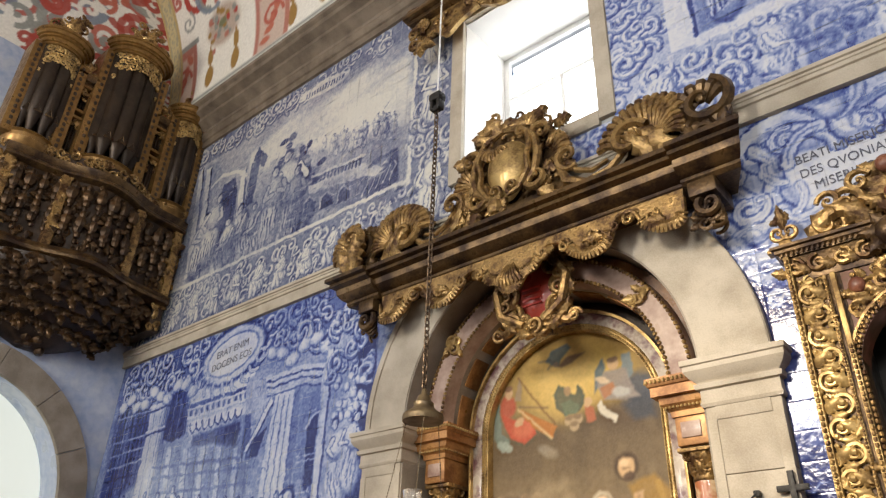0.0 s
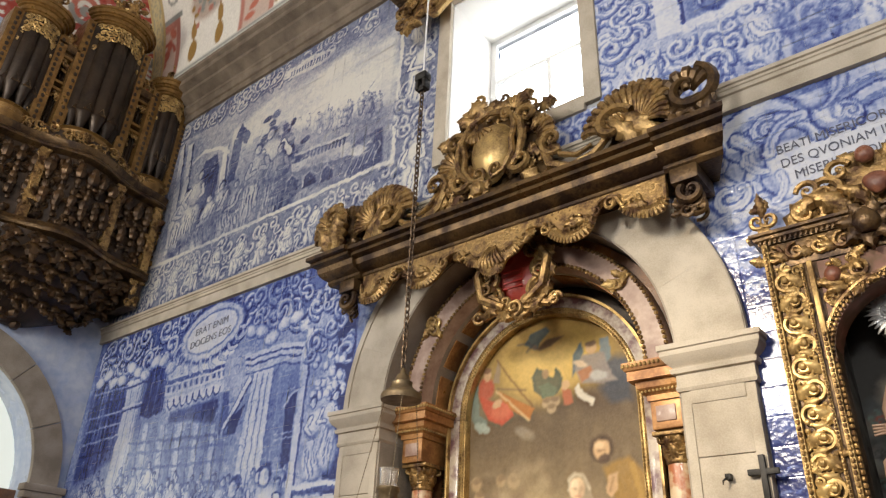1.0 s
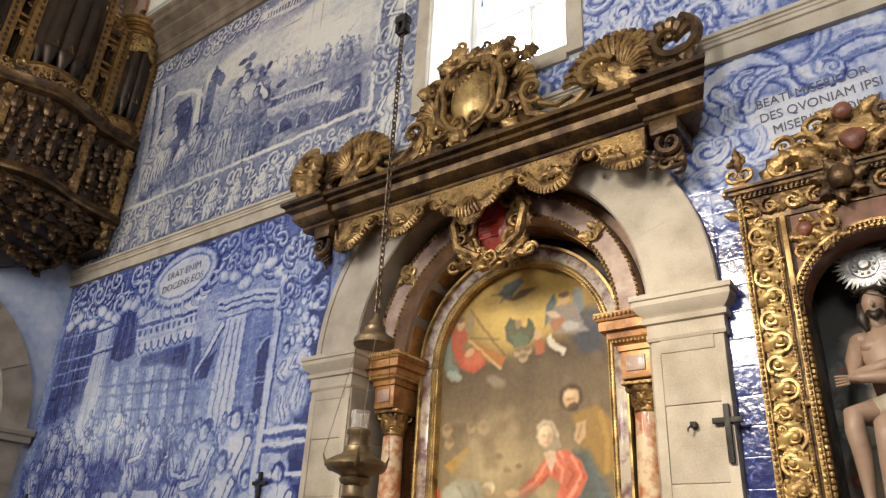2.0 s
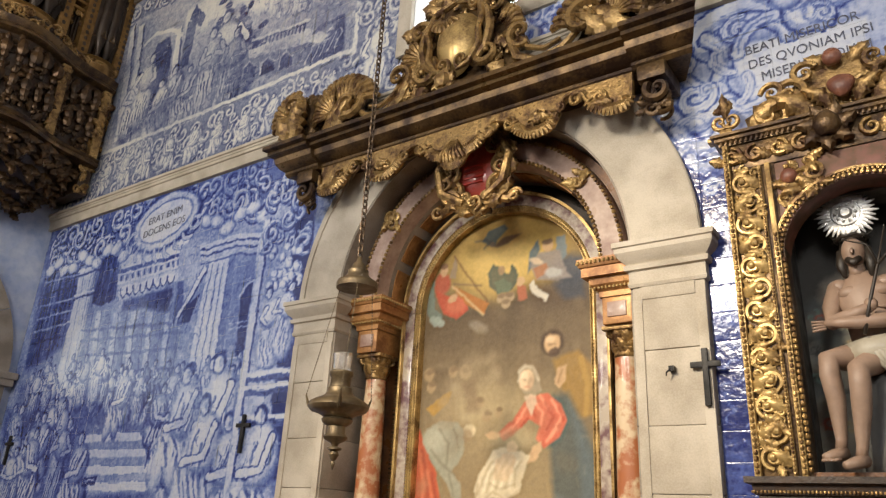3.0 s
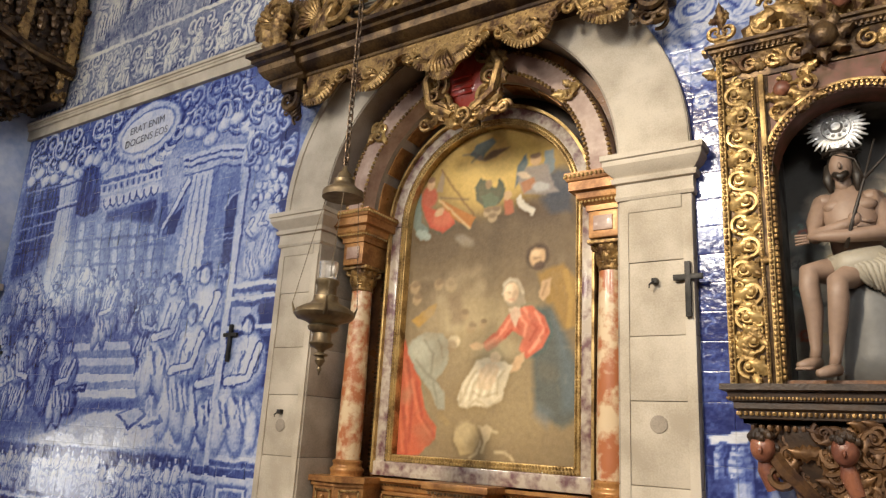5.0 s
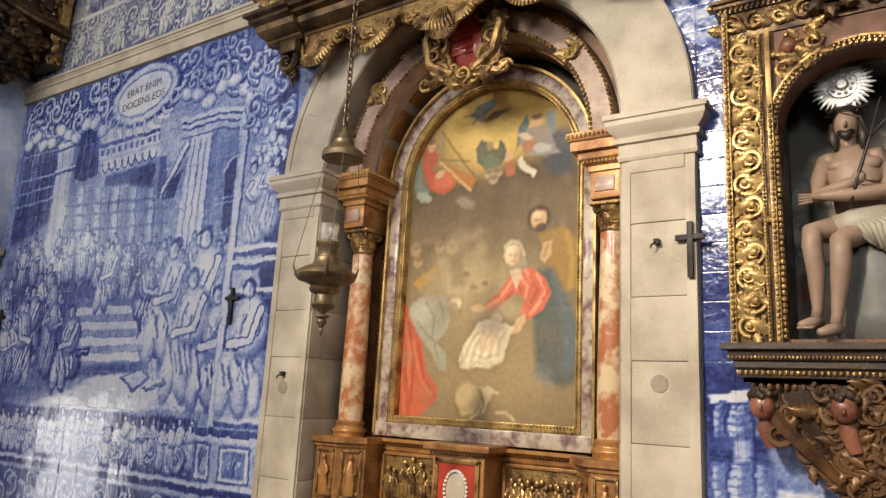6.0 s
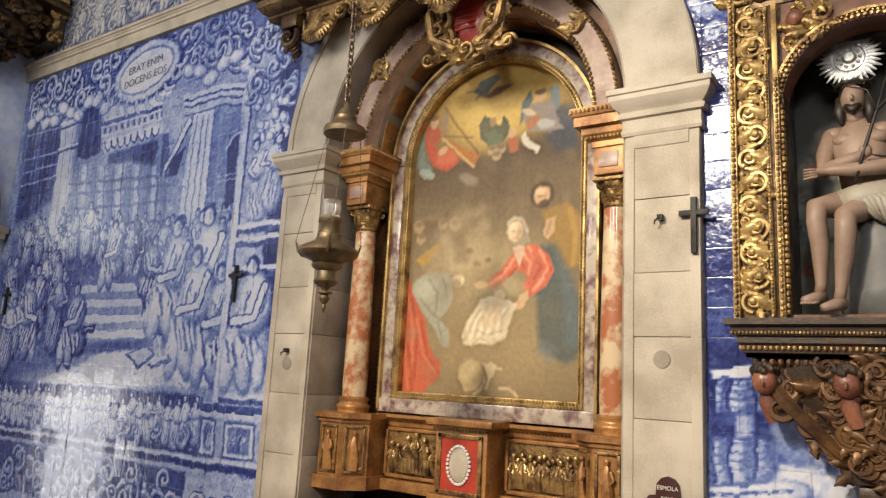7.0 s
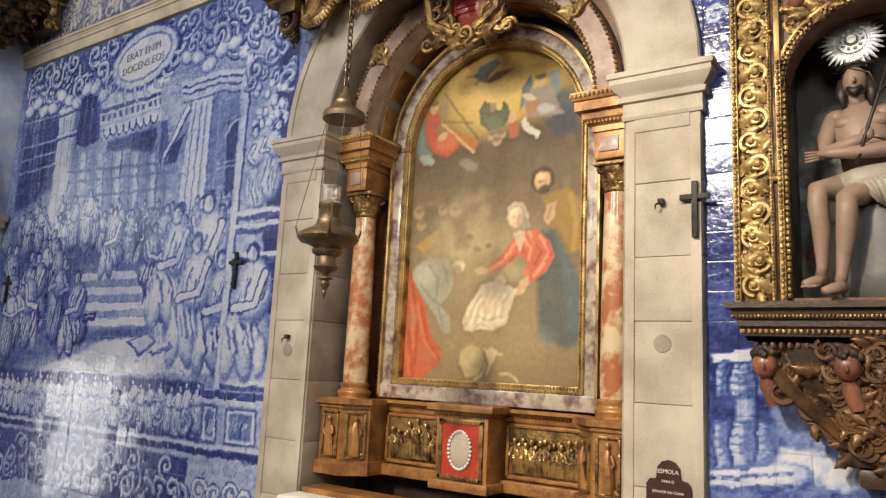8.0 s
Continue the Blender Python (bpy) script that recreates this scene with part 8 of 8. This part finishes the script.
def tower(cx, hw, z0, z1, front, npipe):
    """A rounded pipe tower: base ring, pipes, pierced shades, crowned cornice."""
    def half(prof, sh):
        rows = []
        for o, z in prof:
            rows.append([(cx - hw - o, -front + 0.0, z)] + [(cx + (hw + o) * math.cos(math.pi - math.pi * i / 16), -front - (hw * 0.85 + o) * math.sin(math.pi * i / 16), z) for i in range(17)] + [(cx + hw + o, -front + 0.0, z)])
        return sh.rings(rows)
    put("tower_base", half([(-0.06, z0 - 0.26), (-0.01, z0 - 0.2), (0.03, z0 - 0.14), (0.05, z0 - 0.09), (0.02, z0 - 0.07), (0.03, z0 - 0.03), (0.06, z0 - 0.01), (0.05, z0)], Shape()), CASE_GOLD, organ, angle=22)
    put("tower_cornice", half([(-0.02, z1), (0.005, z1 + 0.005), (0.005, z1 + 0.03), (0.025, z1 + 0.035), (0.025, z1 + 0.06), (0.045, z1 + 0.065), (0.05, z1 + 0.11), (0.075, z1 + 0.115), (0.075, z1 + 0.135), (0.10, z1 + 0.14), (0.11, z1 + 0.18), (0.125, z1 + 0.185), (0.125, z1 + 0.215), (0.0, z1 + 0.22)], Shape()), CASE_GOLD, organ, angle=22)
    for i in range(npipe):
        a = math.pi * (i + 0.5) / npipe
        r = hw * 0.95 * math.sin(math.pi / npipe / 2) * 1.15
        x, y = cx - hw * 0.80 * math.cos(a), -front - hw * 0.52 * math.sin(a) + 0.0
        sh = Shape().lathe([(0.012, z0), (r * 0.8, z0 + 0.24), (r, z0 + 0.26), (r, z1 + 0.01)], 12, Matrix.Translation((x, y, 0)))
        put("pipe", sh, PIPE, organ)
        mouth = Shape()
        mouth.box(x - r * 0.5, x + r * 0.5, y - r - 0.004, y - r + 0.02, z0 + 0.27, z0 + 0.285)
        mouth.tube([(x - r * 0.4, y - r * 0.86, z0 + 0.28), (x, y - r - 0.004, z0 + 0.36), (x + r * 0.4, y - r * 0.86, z0 + 0.28)], 0.006, 4)
        put("mouth", mouth, GOLD_DARK, organ)
    put("tower_core", Shape().box(cx - hw, cx + hw, -front - 0.02, -front + 0.2, z0 - 0.2, z1 + 0.2), DARKWOOD, organ)
    sh = Shape()
    for k in range(15):
        a = math.pi * (k + 0.5) / 15
        mm = Matrix.Translation((cx - (hw + 0.0) * math.cos(a), -front - (hw * 0.85) * math.sin(a), 0)) @ Matrix.Rotation(a - math.pi / 2, 4, "Z")
        drop = 0.14 + 0.12 * abs(math.cos(a)) ** 1.5 + 0.12 * (abs(math.cos(a)) > 0.85)
        for q in range(3):
            volute(sh, 0, z1 - drop * q / 2.2 - 0.02, 0.042, 1 - 2 * ((k + q) % 2), ro.uniform(0, 6), y=-0.01, m=mm, n=9, seg=4, w=0.34)
    carve(sh, GOLD_PALE, organ, "rail")
    sh = Shape()
    foliage(sh, cx - hw, cx + hw, z1 + 0.24, z1 + 0.38, 16, 0.07, -front - hw * 0.5, ro)
    foliage(sh, cx - hw * 0.5, cx + hw * 0.5, z1 + 0.40, z1 + 0.62, 12, 0.06, -front - hw * 0.5, ro)
    acanthus(sh, cx, z1 + 0.22, 0.34, 90, 0.5, -front - hw * 0.5, bend=0)
    carve(sh, GOLD, organ, "rail")
    for s in (-1, 1):
        put("post", Shape().box(cx + s * (hw + 0.045) - 0.06, cx + s * (hw + 0.045) + 0.06, -front - 0.10, -front + 0.2, z0 - 0.05, z1 + 0.02, bevel=0.005), CASE_GOLD, organ)
        sh = Shape()
        for k in range(16):
            knob(sh, cx + s * (hw + 0.045), -front - 0.102, z0 + (z1 - z0) * (k + 0.5) / 16, 0.020, (1, 0.5, 1.5), None, 4, 4)
        tagged(put("post_studs", sh, DARKWOOD, organ), kind="stuff")


tower(0.0, 0.30, 6.42, 7.92, 0.50, 5)
tower(-0.82, 0.20, 6.34, 7.50, 0.50, 4)
tower(0.82, 0.17, 6.34, 7.52, 0.50, 4)
for s in (-1, 1):
    a, b = sorted((s * 0.40, s * 0.58))
    # two storeys of flat pipe fields between the towers
    for z0, z1 in ((6.38, 6.86), (6.96, 7.30)):
        fr = Shape()
        for x0, x1, c0, d in ((a - 0.02, a + 0.012, z0, z1), (b - 0.012, b + 0.02, z0, z1), (a, b, z0 - 0.02, z0 + 0.015), (a, b, z1 - 0.015, z1 + 0.02)):
            fr.box(x0, x1, -0.56, -0.44, c0, d, None, 0.005)
        put("field_frame", fr, CASE_GOLD, organ)
        for k in range(5):
            x = a + (b - a) * (k + 0.5) / 5
            put("pipe", Shape().lathe([(0.006, z0 + 0.01), (0.016, z0 + 0.10), (0.016, z1 - 0.03)], 8, Matrix.Translation((x, -0.49, 0))), PIPE, organ)
        sh = Shape()
        foliage(sh, a, b, z1 - 0.10, z1 - 0.02, 10, 0.035, -0.53, ro)
        for q, x in ((-1, a + 0.02), (1, b - 0.02)):
            foliage(sh, x - 0.02, x + 0.02, z1 - 0.2, z1 - 0.06, 5, 0.03, -0.53, ro)
        carve(sh, GOLD, organ, "rail")
    put("field_cornice", Shape().sweep([((a - 0.03, -0.45, 0), (0, -1, 0)), ((b + 0.03, -0.45, 0), (0, -1, 0))], [(0, 7.32), (0.10, 7.32), (0.10, 7.36), (0.13, 7.37), (0.15, 7.42), (0.15, 7.45), (0, 7.46)]), GOLD_DARK, organ, angle=25)
    sh = Shape()
    for x in (a - 0.05, b + 0.05):
        for k in range(11):
            z = 6.38 + 0.085 * k
            sh.mark("lozenge")
            sh.tube([(x - 0.035, -0.565, z), (x + 0.035, -0.572, z + 0.08)], 0.009, 5)
            sh.mark("lozenge")
            sh.tube([(x + 0.035, -0.565, z), (x - 0.035, -0.572, z + 0.08)], 0.009, 5)
    foliage(sh, a, b, 7.47, 7.66, 14, 0.06, -0.50, ro)
    carve(sh, GOLD, organ, "rail")
# wavy impost moulding below the pipes, parapet with hanging ornaments, belly
def bow(x):
    return 0.62 + 0.26 * math.cos(x / 1.02 * math.pi / 2) + 0.05 * math.cos(x * 6.0)


def bowed(prof, n=40, w=1.02):
    rows = []
    for i in range(n + 1):
        x = -w + 2 * w * i / n
        rows.append([(x, -0.002, prof[0][1])] + [(x, -(bow(x) + o), z) for o, z in prof] + [(x, -0.002, prof[-1][1])])
    return Shape().rings(rows)


put("impost", bowed([(0.0, 5.98), (0.04, 6.0), (0.04, 6.03), (0.02, 6.05), (0.05, 6.09), (0.06, 6.12), (-0.02, 6.14)]), GOLD_DARK, organ, angle=40)
put("upper_frieze", bowed([(-0.10, 6.12), (-0.10, 6.30)]), DARKWOOD, organ)
sh = Shape()
for k in range(60):
    x = ro.uniform(-1.0, 1.0)
    volute(sh, x, ro.uniform(6.15, 6.30), ro.uniform(0.04, 0.07), ro.choice((-1, 1)), ro.uniform(0, 6), y=-bow(x) + 0.08, n=10, seg=5)
carve(sh, GOLD, organ, "rail")
put("parapet", bowed([(-0.06, 5.16), (-0.05, 5.98)]), DARKWOOD, organ, "dark wooden parapet")
sh = Shape()
for k in range(150):
    x, z = ro.uniform(-0.99, 0.99), ro.uniform(5.2, 5.95)
    if k % 2:
        volute(sh, x, z, ro.uniform(0.03, 0.055), ro.choice((-1, 1)), ro.uniform(0, 6), y=-bow(x) + 0.045, n=10, seg=5)
    else:
        acanthus(sh, x, z, ro.uniform(0.08, 0.15), ro.uniform(0, 360), 0.5, -bow(x) + 0.045, bend=ro.uniform(-0.8, 0.8))
carve(sh, GOLD_SHADED, organ, "rail")
sh = Shape()
for k in range(16):
    x = -0.98 + 1.96 * k / 15
    y = -bow(x) + 0.03
    for z, r in ((5.90, 0.035), (5.82, 0.05), (5.73, 0.035), (5.66, 0.022), (5.58, 0.034), (5.50, 0.046), (5.42, 0.036), (5.34, 0.024), (5.26, 0.018)):
        sh.mark("drop")
        knob(sh, x + ro.uniform(-0.01, 0.01), y - ro.uniform(0.0, 0.02), z + ro.uniform(-0.015, 0.015), r * ro.uniform(0.95, 1.5), (1, 0.9, 1.25), None, 7, 5)
    for q in (-1, 1):
        acanthus(sh, x, 5.80 - 0.36 * ro.random(), 0.10, 90 + q * 60, 0.5, y, bend=q * 0.6)
carve(sh, GOLD_SHADED, organ, "rail")
for x in (-0.95, -0.42, 0.42, 0.95):
    sh = Shape().box(x - 0.045, x + 0.045, -bow(x) - 0.02, -bow(x) + 0.12, 5.16, 5.98, None, 0.006)
    foliage(sh, x - 0.04, x + 0.04, 5.2, 5.95, 18, 0.045, -bow(x) - 0.01, ro)
    carve(sh, GOLD, organ, "pier")
put("rail", bowed([(0.0, 5.06), (0.04, 5.07), (0.05, 5.10), (0.03, 5.13), (0.05, 5.15), (0.0, 5.17)]), GOLD_DARK, organ, angle=40)
rows = []
for z, w, d in ((5.07, 1.0, 0.98), (4.95, 0.97, 0.96), (4.80, 0.88, 0.82), (4.65, 0.72, 0.62), (4.52, 0.50, 0.42), (4.42, 0.28, 0.25), (4.36, 0.12, 0.12)):
    rows.append([(w * math.cos(math.pi - math.pi * i / 24), -0.002 - d * 0.86 * math.sin(math.pi * i / 24) ** 0.8, z) for i in range(25)])
put("belly", Shape().rings(rows), DARKWOOD, organ, "dark bulging underside")
sh = Shape()
for k in range(13):
    a = math.pi * (k + 0.5) / 13
    mm = Matrix.Rotation(a - math.pi / 2, 4, "Z")
    for (z, w, d), r in zip(((5.0, 0.97, 0.85), (4.90, 0.93, 0.80), (4.78, 0.85, 0.70), (4.66, 0.72, 0.54), (4.55, 0.54, 0.38)), (0.07, 0.09, 0.075, 0.08, 0.06)):
        sh.mark("gadroon")
        knob(sh, w * math.cos(math.pi - a), -0.002 - d * math.sin(a) ** 0.8, z, r * ro.uniform(0.6, 0.85), (1, 0.9, 1.5), None, 8, 5)
        for q in (-1, 1):
            acanthus(sh, w * math.cos(math.pi - a), z + 0.03, 0.12, 270 + q * 40, 0.6, -0.03 - d * math.sin(a) ** 0.8, bend=q * 0.5)
        acanthus(sh, w * math.cos(math.pi - a) + 0.03, z - 0.02, 0.13, ro.uniform(200, 340), 0.6, -0.02 - d * math.sin(a) ** 0.8)
for k in range(7):
    sh.mark("bud")
    knob(sh, ro.uniform(-0.15, 0.15), -0.15 + ro.uniform(-0.08, 0.08), 4.40 + ro.uniform(-0.06, 0.06), 0.06)
carve(sh, GOLD_SHADED, organ, "rail")
for s in (-1, 1):
    put("wing", Shape().box(*sorted((s * 0.90, s * 1.02)), -0.62, -0.002, 4.75, 6.1, bevel=0.01), DARKWOOD, organ)
    sh = Shape()
    foliage(sh, *sorted((s * 0.90, s * 1.02)), 4.78, 6.05, 40, 0.06, -0.63, ro)
    carve(sh, GOLD, organ, "rail")

# gilded ornament on the cornice corner of the vault
sh = Shape()
foliage(sh, -4.95, -4.72, 7.84, 8.25, 26, 0.08, -0.20, ro)
sh.box(-4.95, -4.72, -0.22, -0.12, 7.80, 7.90, None, 0.02)
tagged(put("gilded_ornament", sh, GOLD_PALE), "bright gilded carved ornament on the granite cornice", "ornament")

# ---- hanging sanctuary lamp ----
BRASS = material("dull_brass", (0.20, 0.15, 0.085), 0.45, 0.65, tint=(0.095, 0.07, 0.042), scale=8, fine=50, bump=0.15, dist=0.003)
LX, LY = -0.105, -0.93
hang = thing("sanctuary_lamp", "dull brass sanctuary lamp hanging on chains", "lamp", at=(LX, LY, 0))
put("bowl", Shape().lathe([(0.002, 1.885), (0.006, 1.90), (0.012, 1.915), (0.008, 1.925), (0.018, 1.94), (0.026, 1.955), (0.018, 1.972), (0.036, 1.978), (0.036, 1.986), (0.014, 1.992), (0.020, 2.005), (0.050, 2.02), (0.060, 2.035), (0.046, 2.05), (0.044, 2.085), (0.070, 2.10), (0.076, 2.115), (0.066, 2.125), (0.090, 2.14), (0.135, 2.155), (0.148, 2.175), (0.140, 2.195), (0.105, 2.215), (0.075, 2.228), (0.062, 2.245), (0.060, 2.265), (0.050, 2.27), (0.048, 2.315), (0.058, 2.325), (0.058, 2.345), (0.050, 2.35), (0.03, 2.35)], 32), BRASS, hang, angle=50)
lampglass = bpy.data.materials.new("lamp_glass")
lampglass.use_nodes = True
_g = lampglass.node_tree.nodes["Principled BSDF"]
_g.inputs["Transmission Weight"].default_value, _g.inputs["Roughness"].default_value, _g.inputs["Base Color"].default_value = 0.9, 0.12, (0.95, 0.93, 0.9, 1)
gl = Shape()
rows = []
for r, z in ((0.040, 2.345), (0.043, 2.40), (0.046, 2.435), (0.042, 2.435), (0.038, 2.36)):
    rows.append([(r * (1 + 0.05 * (i % 2)) * math.cos(2 * math.pi * i / 24), r * (1 + 0.05 * (i % 2)) * math.sin(2 * math.pi * i / 24), z) for i in range(24)])
put("glass_cup", gl.rings(rows, caps=False), lampglass, hang, "fluted clear glass cup")
put("canopy", Shape().lathe([(0.098, 2.765), (0.104, 2.765), (0.106, 2.785), (0.102, 2.80), (0.085, 2.81), (0.060, 2.83), (0.052, 2.845), (0.054, 2.86), (0.040, 2.87), (0.032, 2.895), (0.016, 2.91), (0.012, 2.935), (0.004, 2.94), (0.004, 2.90), (0.05, 2.80), (0.09, 2.78)], 28, Matrix.Translation((0.045, 0, 0))), BRASS, hang, angle=50)
sh = Shape()
for k in range(3):
    a = math.pi + 0.25 + 2 * math.pi * k / 3
    x, y = 0.185 * math.cos(a), 0.185 * math.sin(a)
    sh.tube([(0.135 * math.cos(a), 0.135 * math.sin(a), 2.165), (0.165 * math.cos(a), 0.165 * math.sin(a), 2.185), (x, y, 2.235)], [0.014, 0.009, 0.004], 6)
    put("arm", sh, BRASS, hang)
    sh = Shape()
    n = 34
    p0, p1 = Vector((x, y, 2.235)), Vector((0.045 + 0.095 * math.cos(a), 0.095 * math.sin(a), 2.77))
    for i in range(n):
        c0, c1 = p0.lerp(p1, i / n), p0.lerp(p1, (i + 0.72) / n)
        sh.tube([c0, c1], 0.0032, 4)
    put("stay_chain", sh, BRASS, hang)
    sh = Shape()


def chain(z0, z1, x, pitch, rad, wire):
    sh, z, k = Shape(), z0, 0
    while z < z1:
        pts = [(x + (rad * math.cos(t) if k % 2 else 0), (0 if k % 2 else rad * math.cos(t)), z + pitch * 0.5 + pitch * 0.68 * math.sin(t)) for t in np.linspace(0, 2 * math.pi, 11)]
        sh.tube(pts, wire, 5, None, 1.0, (0.3, 0.5, 0.8))
        z, k = z + pitch, k + 1
    return sh


put("chain", chain(2.93, 4.80, 0.045, 0.036, 0.014, 0.0048), material("tarnished_chain", (0.13, 0.085, 0.05), 0.5, 0.6, tint=(0.06, 0.04, 0.028), scale=30, fine=90), hang)
put("pulley", Shape().box(0.0, 0.09, -0.035, 0.035, 4.86, 4.92, bevel=0.012).box(0.005, 0.03, -0.03, 0.03, 4.79, 4.87, bevel=0.008).box(0.06, 0.085, -0.03, 0.03, 4.79, 4.87, bevel=0.008).box(0.02, 0.07, -0.02, 0.02, 4.78, 4.82, bevel=0.008), IRON, hang, "black iron pulley block")
put("cord", Shape().tube([(0.045, 0, 4.9), (0.045, 0, 8.0), (0.045, 0, 11.0 - 0.55)], 0.006, 6, None, 1.0, (0, 1, 0)), CLOTH, hang, "thin pale hanging cord")

# ---- small things on the walls ----
for x, z, y in ((1.395, 2.38, -0.052), (-1.868, 2.215, 0.0), (-5.20, 2.15, 0.0)):
    cr = Shape().box(x - 0.014, x + 0.014, y - 0.022, y, z - 0.135, z + 0.135, None, 0.004).box(x - 0.07, x + 0.07, y - 0.021, y - 0.001, z + 0.045, z + 0.073, None, 0.004)
    tagged(put("wall_cross", cr, IRON), "small plain dark wooden cross fixed to the wall", "cross", "crosses of the nave")
for x, z in ((1.235, 2.43), (-1.235, 1.745)):
    tagged(put("iron_hook", Shape().box(x - 0.014, x + 0.014, -0.075, -0.040, z - 0.014, z + 0.014, None, 0.004).tube([(x, -0.07, z), (x - 0.02, -0.085, z - 0.02), (x - 0.025, -0.075, z - 0.035)], [0.006, 0.005, 0.003], 5), IRON), "small rusty iron hook set in the granite", "hook", "wall hooks")
for x, z in ((1.235, 1.75), (-1.235, 1.66)):
    tagged(put("stone_patch", Shape().lathe([(0.042, 0.0), (0.041, 0.0012), (0.002, 0.0014)], 18, Matrix.Translation((x, -0.043, z)) @ Matrix.Rotation(radians(90), 4, "X")), STONE_DARK), "round grey mortar plug in the granite", "patch", "mortar plugs")
sign = thing("alms_sign", "dark red wooden alms plaque with white lettering on the pier", "sign", at=(1.265, -0.045, 1.0))
pl = Shape()
board(pl, [(-0.10, -0.30), (0.10, -0.30), (0.10, 0.115), (0.085, 0.135), (0.055, 0.14), (0.05, 0.19), (0.03, 0.215), (0.0, 0.225), (-0.03, 0.215), (-0.05, 0.19), (-0.055, 0.14), (-0.085, 0.135), (-0.10, 0.115)], -0.014, 0.004)
put("plaque", pl, material("dark_red_paint", (0.055, 0.018, 0.014), 0.45, tint=(0.035, 0.012, 0.010)), sign)
LETTER = material("white_lettering", (0.75, 0.72, 0.66), 0.6)
INK = material("dark_ink", (0.15, 0.16, 0.21), 0.3, tint=(0.07, 0.07, 0.10), scale=30)


def lettering(text, size, m, mat, parent, name="letter"):
    cu = bpy.data.curves.new(name, "FONT")
    cu.body, cu.size, cu.align_x, cu.extrude = text, size, "CENTER", 0.0008
    tmp = new(name, cu)
    bpy.context.view_layer.update()
    me = bpy.data.meshes.new_from_object(tmp.evaluated_get(bpy.context.evaluated_depsgraph_get()))
    bpy.data.objects.remove(tmp)
    # one mesh a letter: faces joined into pieces, pieces that overlap along the line belong together
    root = list(range(len(me.vertices)))

    def find(a):
        while root[a] != a:
            root[a] = root[root[a]]
            a = root[a]
        return a

    for f in me.polygons:
        for v in f.vertices:
            root[find(v)] = find(f.vertices[0])
    spans = {}
    for f in me.polygons:
        xs = [me.vertices[v].co.x for v in f.vertices]
        s = spans.setdefault(find(f.vertices[0]), [1e9, -1e9, []])
        s[0], s[1] = min(s[0], *xs), max(s[1], *xs)
        s[2].append(tuple(f.vertices))
    glyphs = []
    for a, b, fs in sorted(spans.values(), key=lambda s: s[0]):
        if glyphs and (a + b) / 2 < glyphs[-1][1]:
            glyphs[-1][1] = max(b, glyphs[-1][1])
            glyphs[-1][2] += fs
        else:
            glyphs.append([a, b, list(fs)])
    for a, b, fs in glyphs:
        used = sorted({v for f in fs for v in f})
        at = {v: k for k, v in enumerate(used)}
        gm = bpy.data.meshes.new(name)
        gm.from_pydata([tuple(me.vertices[v].co) for v in used], [], [tuple(at[v] for v in f) for f in fs])
        gm.materials.append(mat)
        ob = new(name, gm)
        ob.parent = parent
        ob.matrix_basis = m


for text, size, z in (("ESMOLA", 0.026, 0.165), ("PARA O", 0.016, 0.125), ("SENHOR DA CANA", 0.0165, 0.078), ("VERDE", 0.028, 0.025)):
    lettering(text, size, pose(0, -0.0165, z, 90), LETTER, sign)
ins = thing("tile_inscription", "dark Latin lettering painted on the white glazed sheet", "inscription")
for text, size, x, z in (("BEATI MISERICOR", 0.077, 2.06, 4.105), ("DES QVONIAM IPSI", 0.077, 2.09, 4.015), ("MISERICORDIAM", 0.077, 2.11, 3.925), ("CONSEQVENTVR", 0.077, 2.13, 3.835)):
    lettering(text, size, pose(x - 0.07, 0.0005, z, 90, -2.0) @ Matrix.Diagonal((0.90, 1, 1, 1)), INK, ins)
ins = thing("tile_inscription", "dark Latin lettering painted in the tile cartouche", "inscription")
for text, size, x, z in (("ERAT ENIM", 0.102, -3.38, 4.20), ("DOCENS EOS", 0.102, -3.37, 4.08)):
    lettering(text, size, pose(x, 0.0005, z, 90, -5.0), INK, ins)

# ---- glazed tiles of the side wall: singly where the camera passes nearest, the rest joined ----
wall = bpy.data.objects["wall_north"]
tr = random.Random(9)
fields, singles = {AZULEJO: ([], []), AZULEJO_WARM: ([], [])}, 0
for x0, x1, z0, z1 in tile_rows():
    if x0 > 1.7 and x1 < 2.56 and z0 > 1.78 and z1 < 3.3:
        continue
    v, ink_v = tile_grid(x0, x1, z0, z1, tr)
    if singles < 300 and ((-2.70 < x0 < -1.43 and 0.9 < z0 < 4.4) or (1.42 < x0 < 1.84 and 0.9 < z0 < 4.4)):
        ob = new("tile", painted_mesh("tile", v, GRIDFACES, ink_v, AZULEJO, "ink"))
        ob.parent = wall
        singles += 1
    else:
        vs, cs = fields[AZULEJO_WARM if x1 < -0.7 and z0 > 4.6 else AZULEJO]
        vs.append(v)
        cs.append(ink_v)
gf = np.array(GRIDFACES)
for glaze, (vs, cs) in fields.items():
    faces = (gf[None] + (np.arange(len(vs)) * len(CELLS) ** 2)[:, None, None]).reshape(-1, 4).tolist()
    rest = new("tile_field", painted_mesh("tile_field", np.concatenate(vs), faces, np.concatenate(cs), glaze, "ink"))
    rest.parent = wall
    tagged(rest, "blue and white glazed tile pictures" if glaze is AZULEJO else "blue glazed tile picture of a garden, greyed by warm light in its colour", kind="stuff")
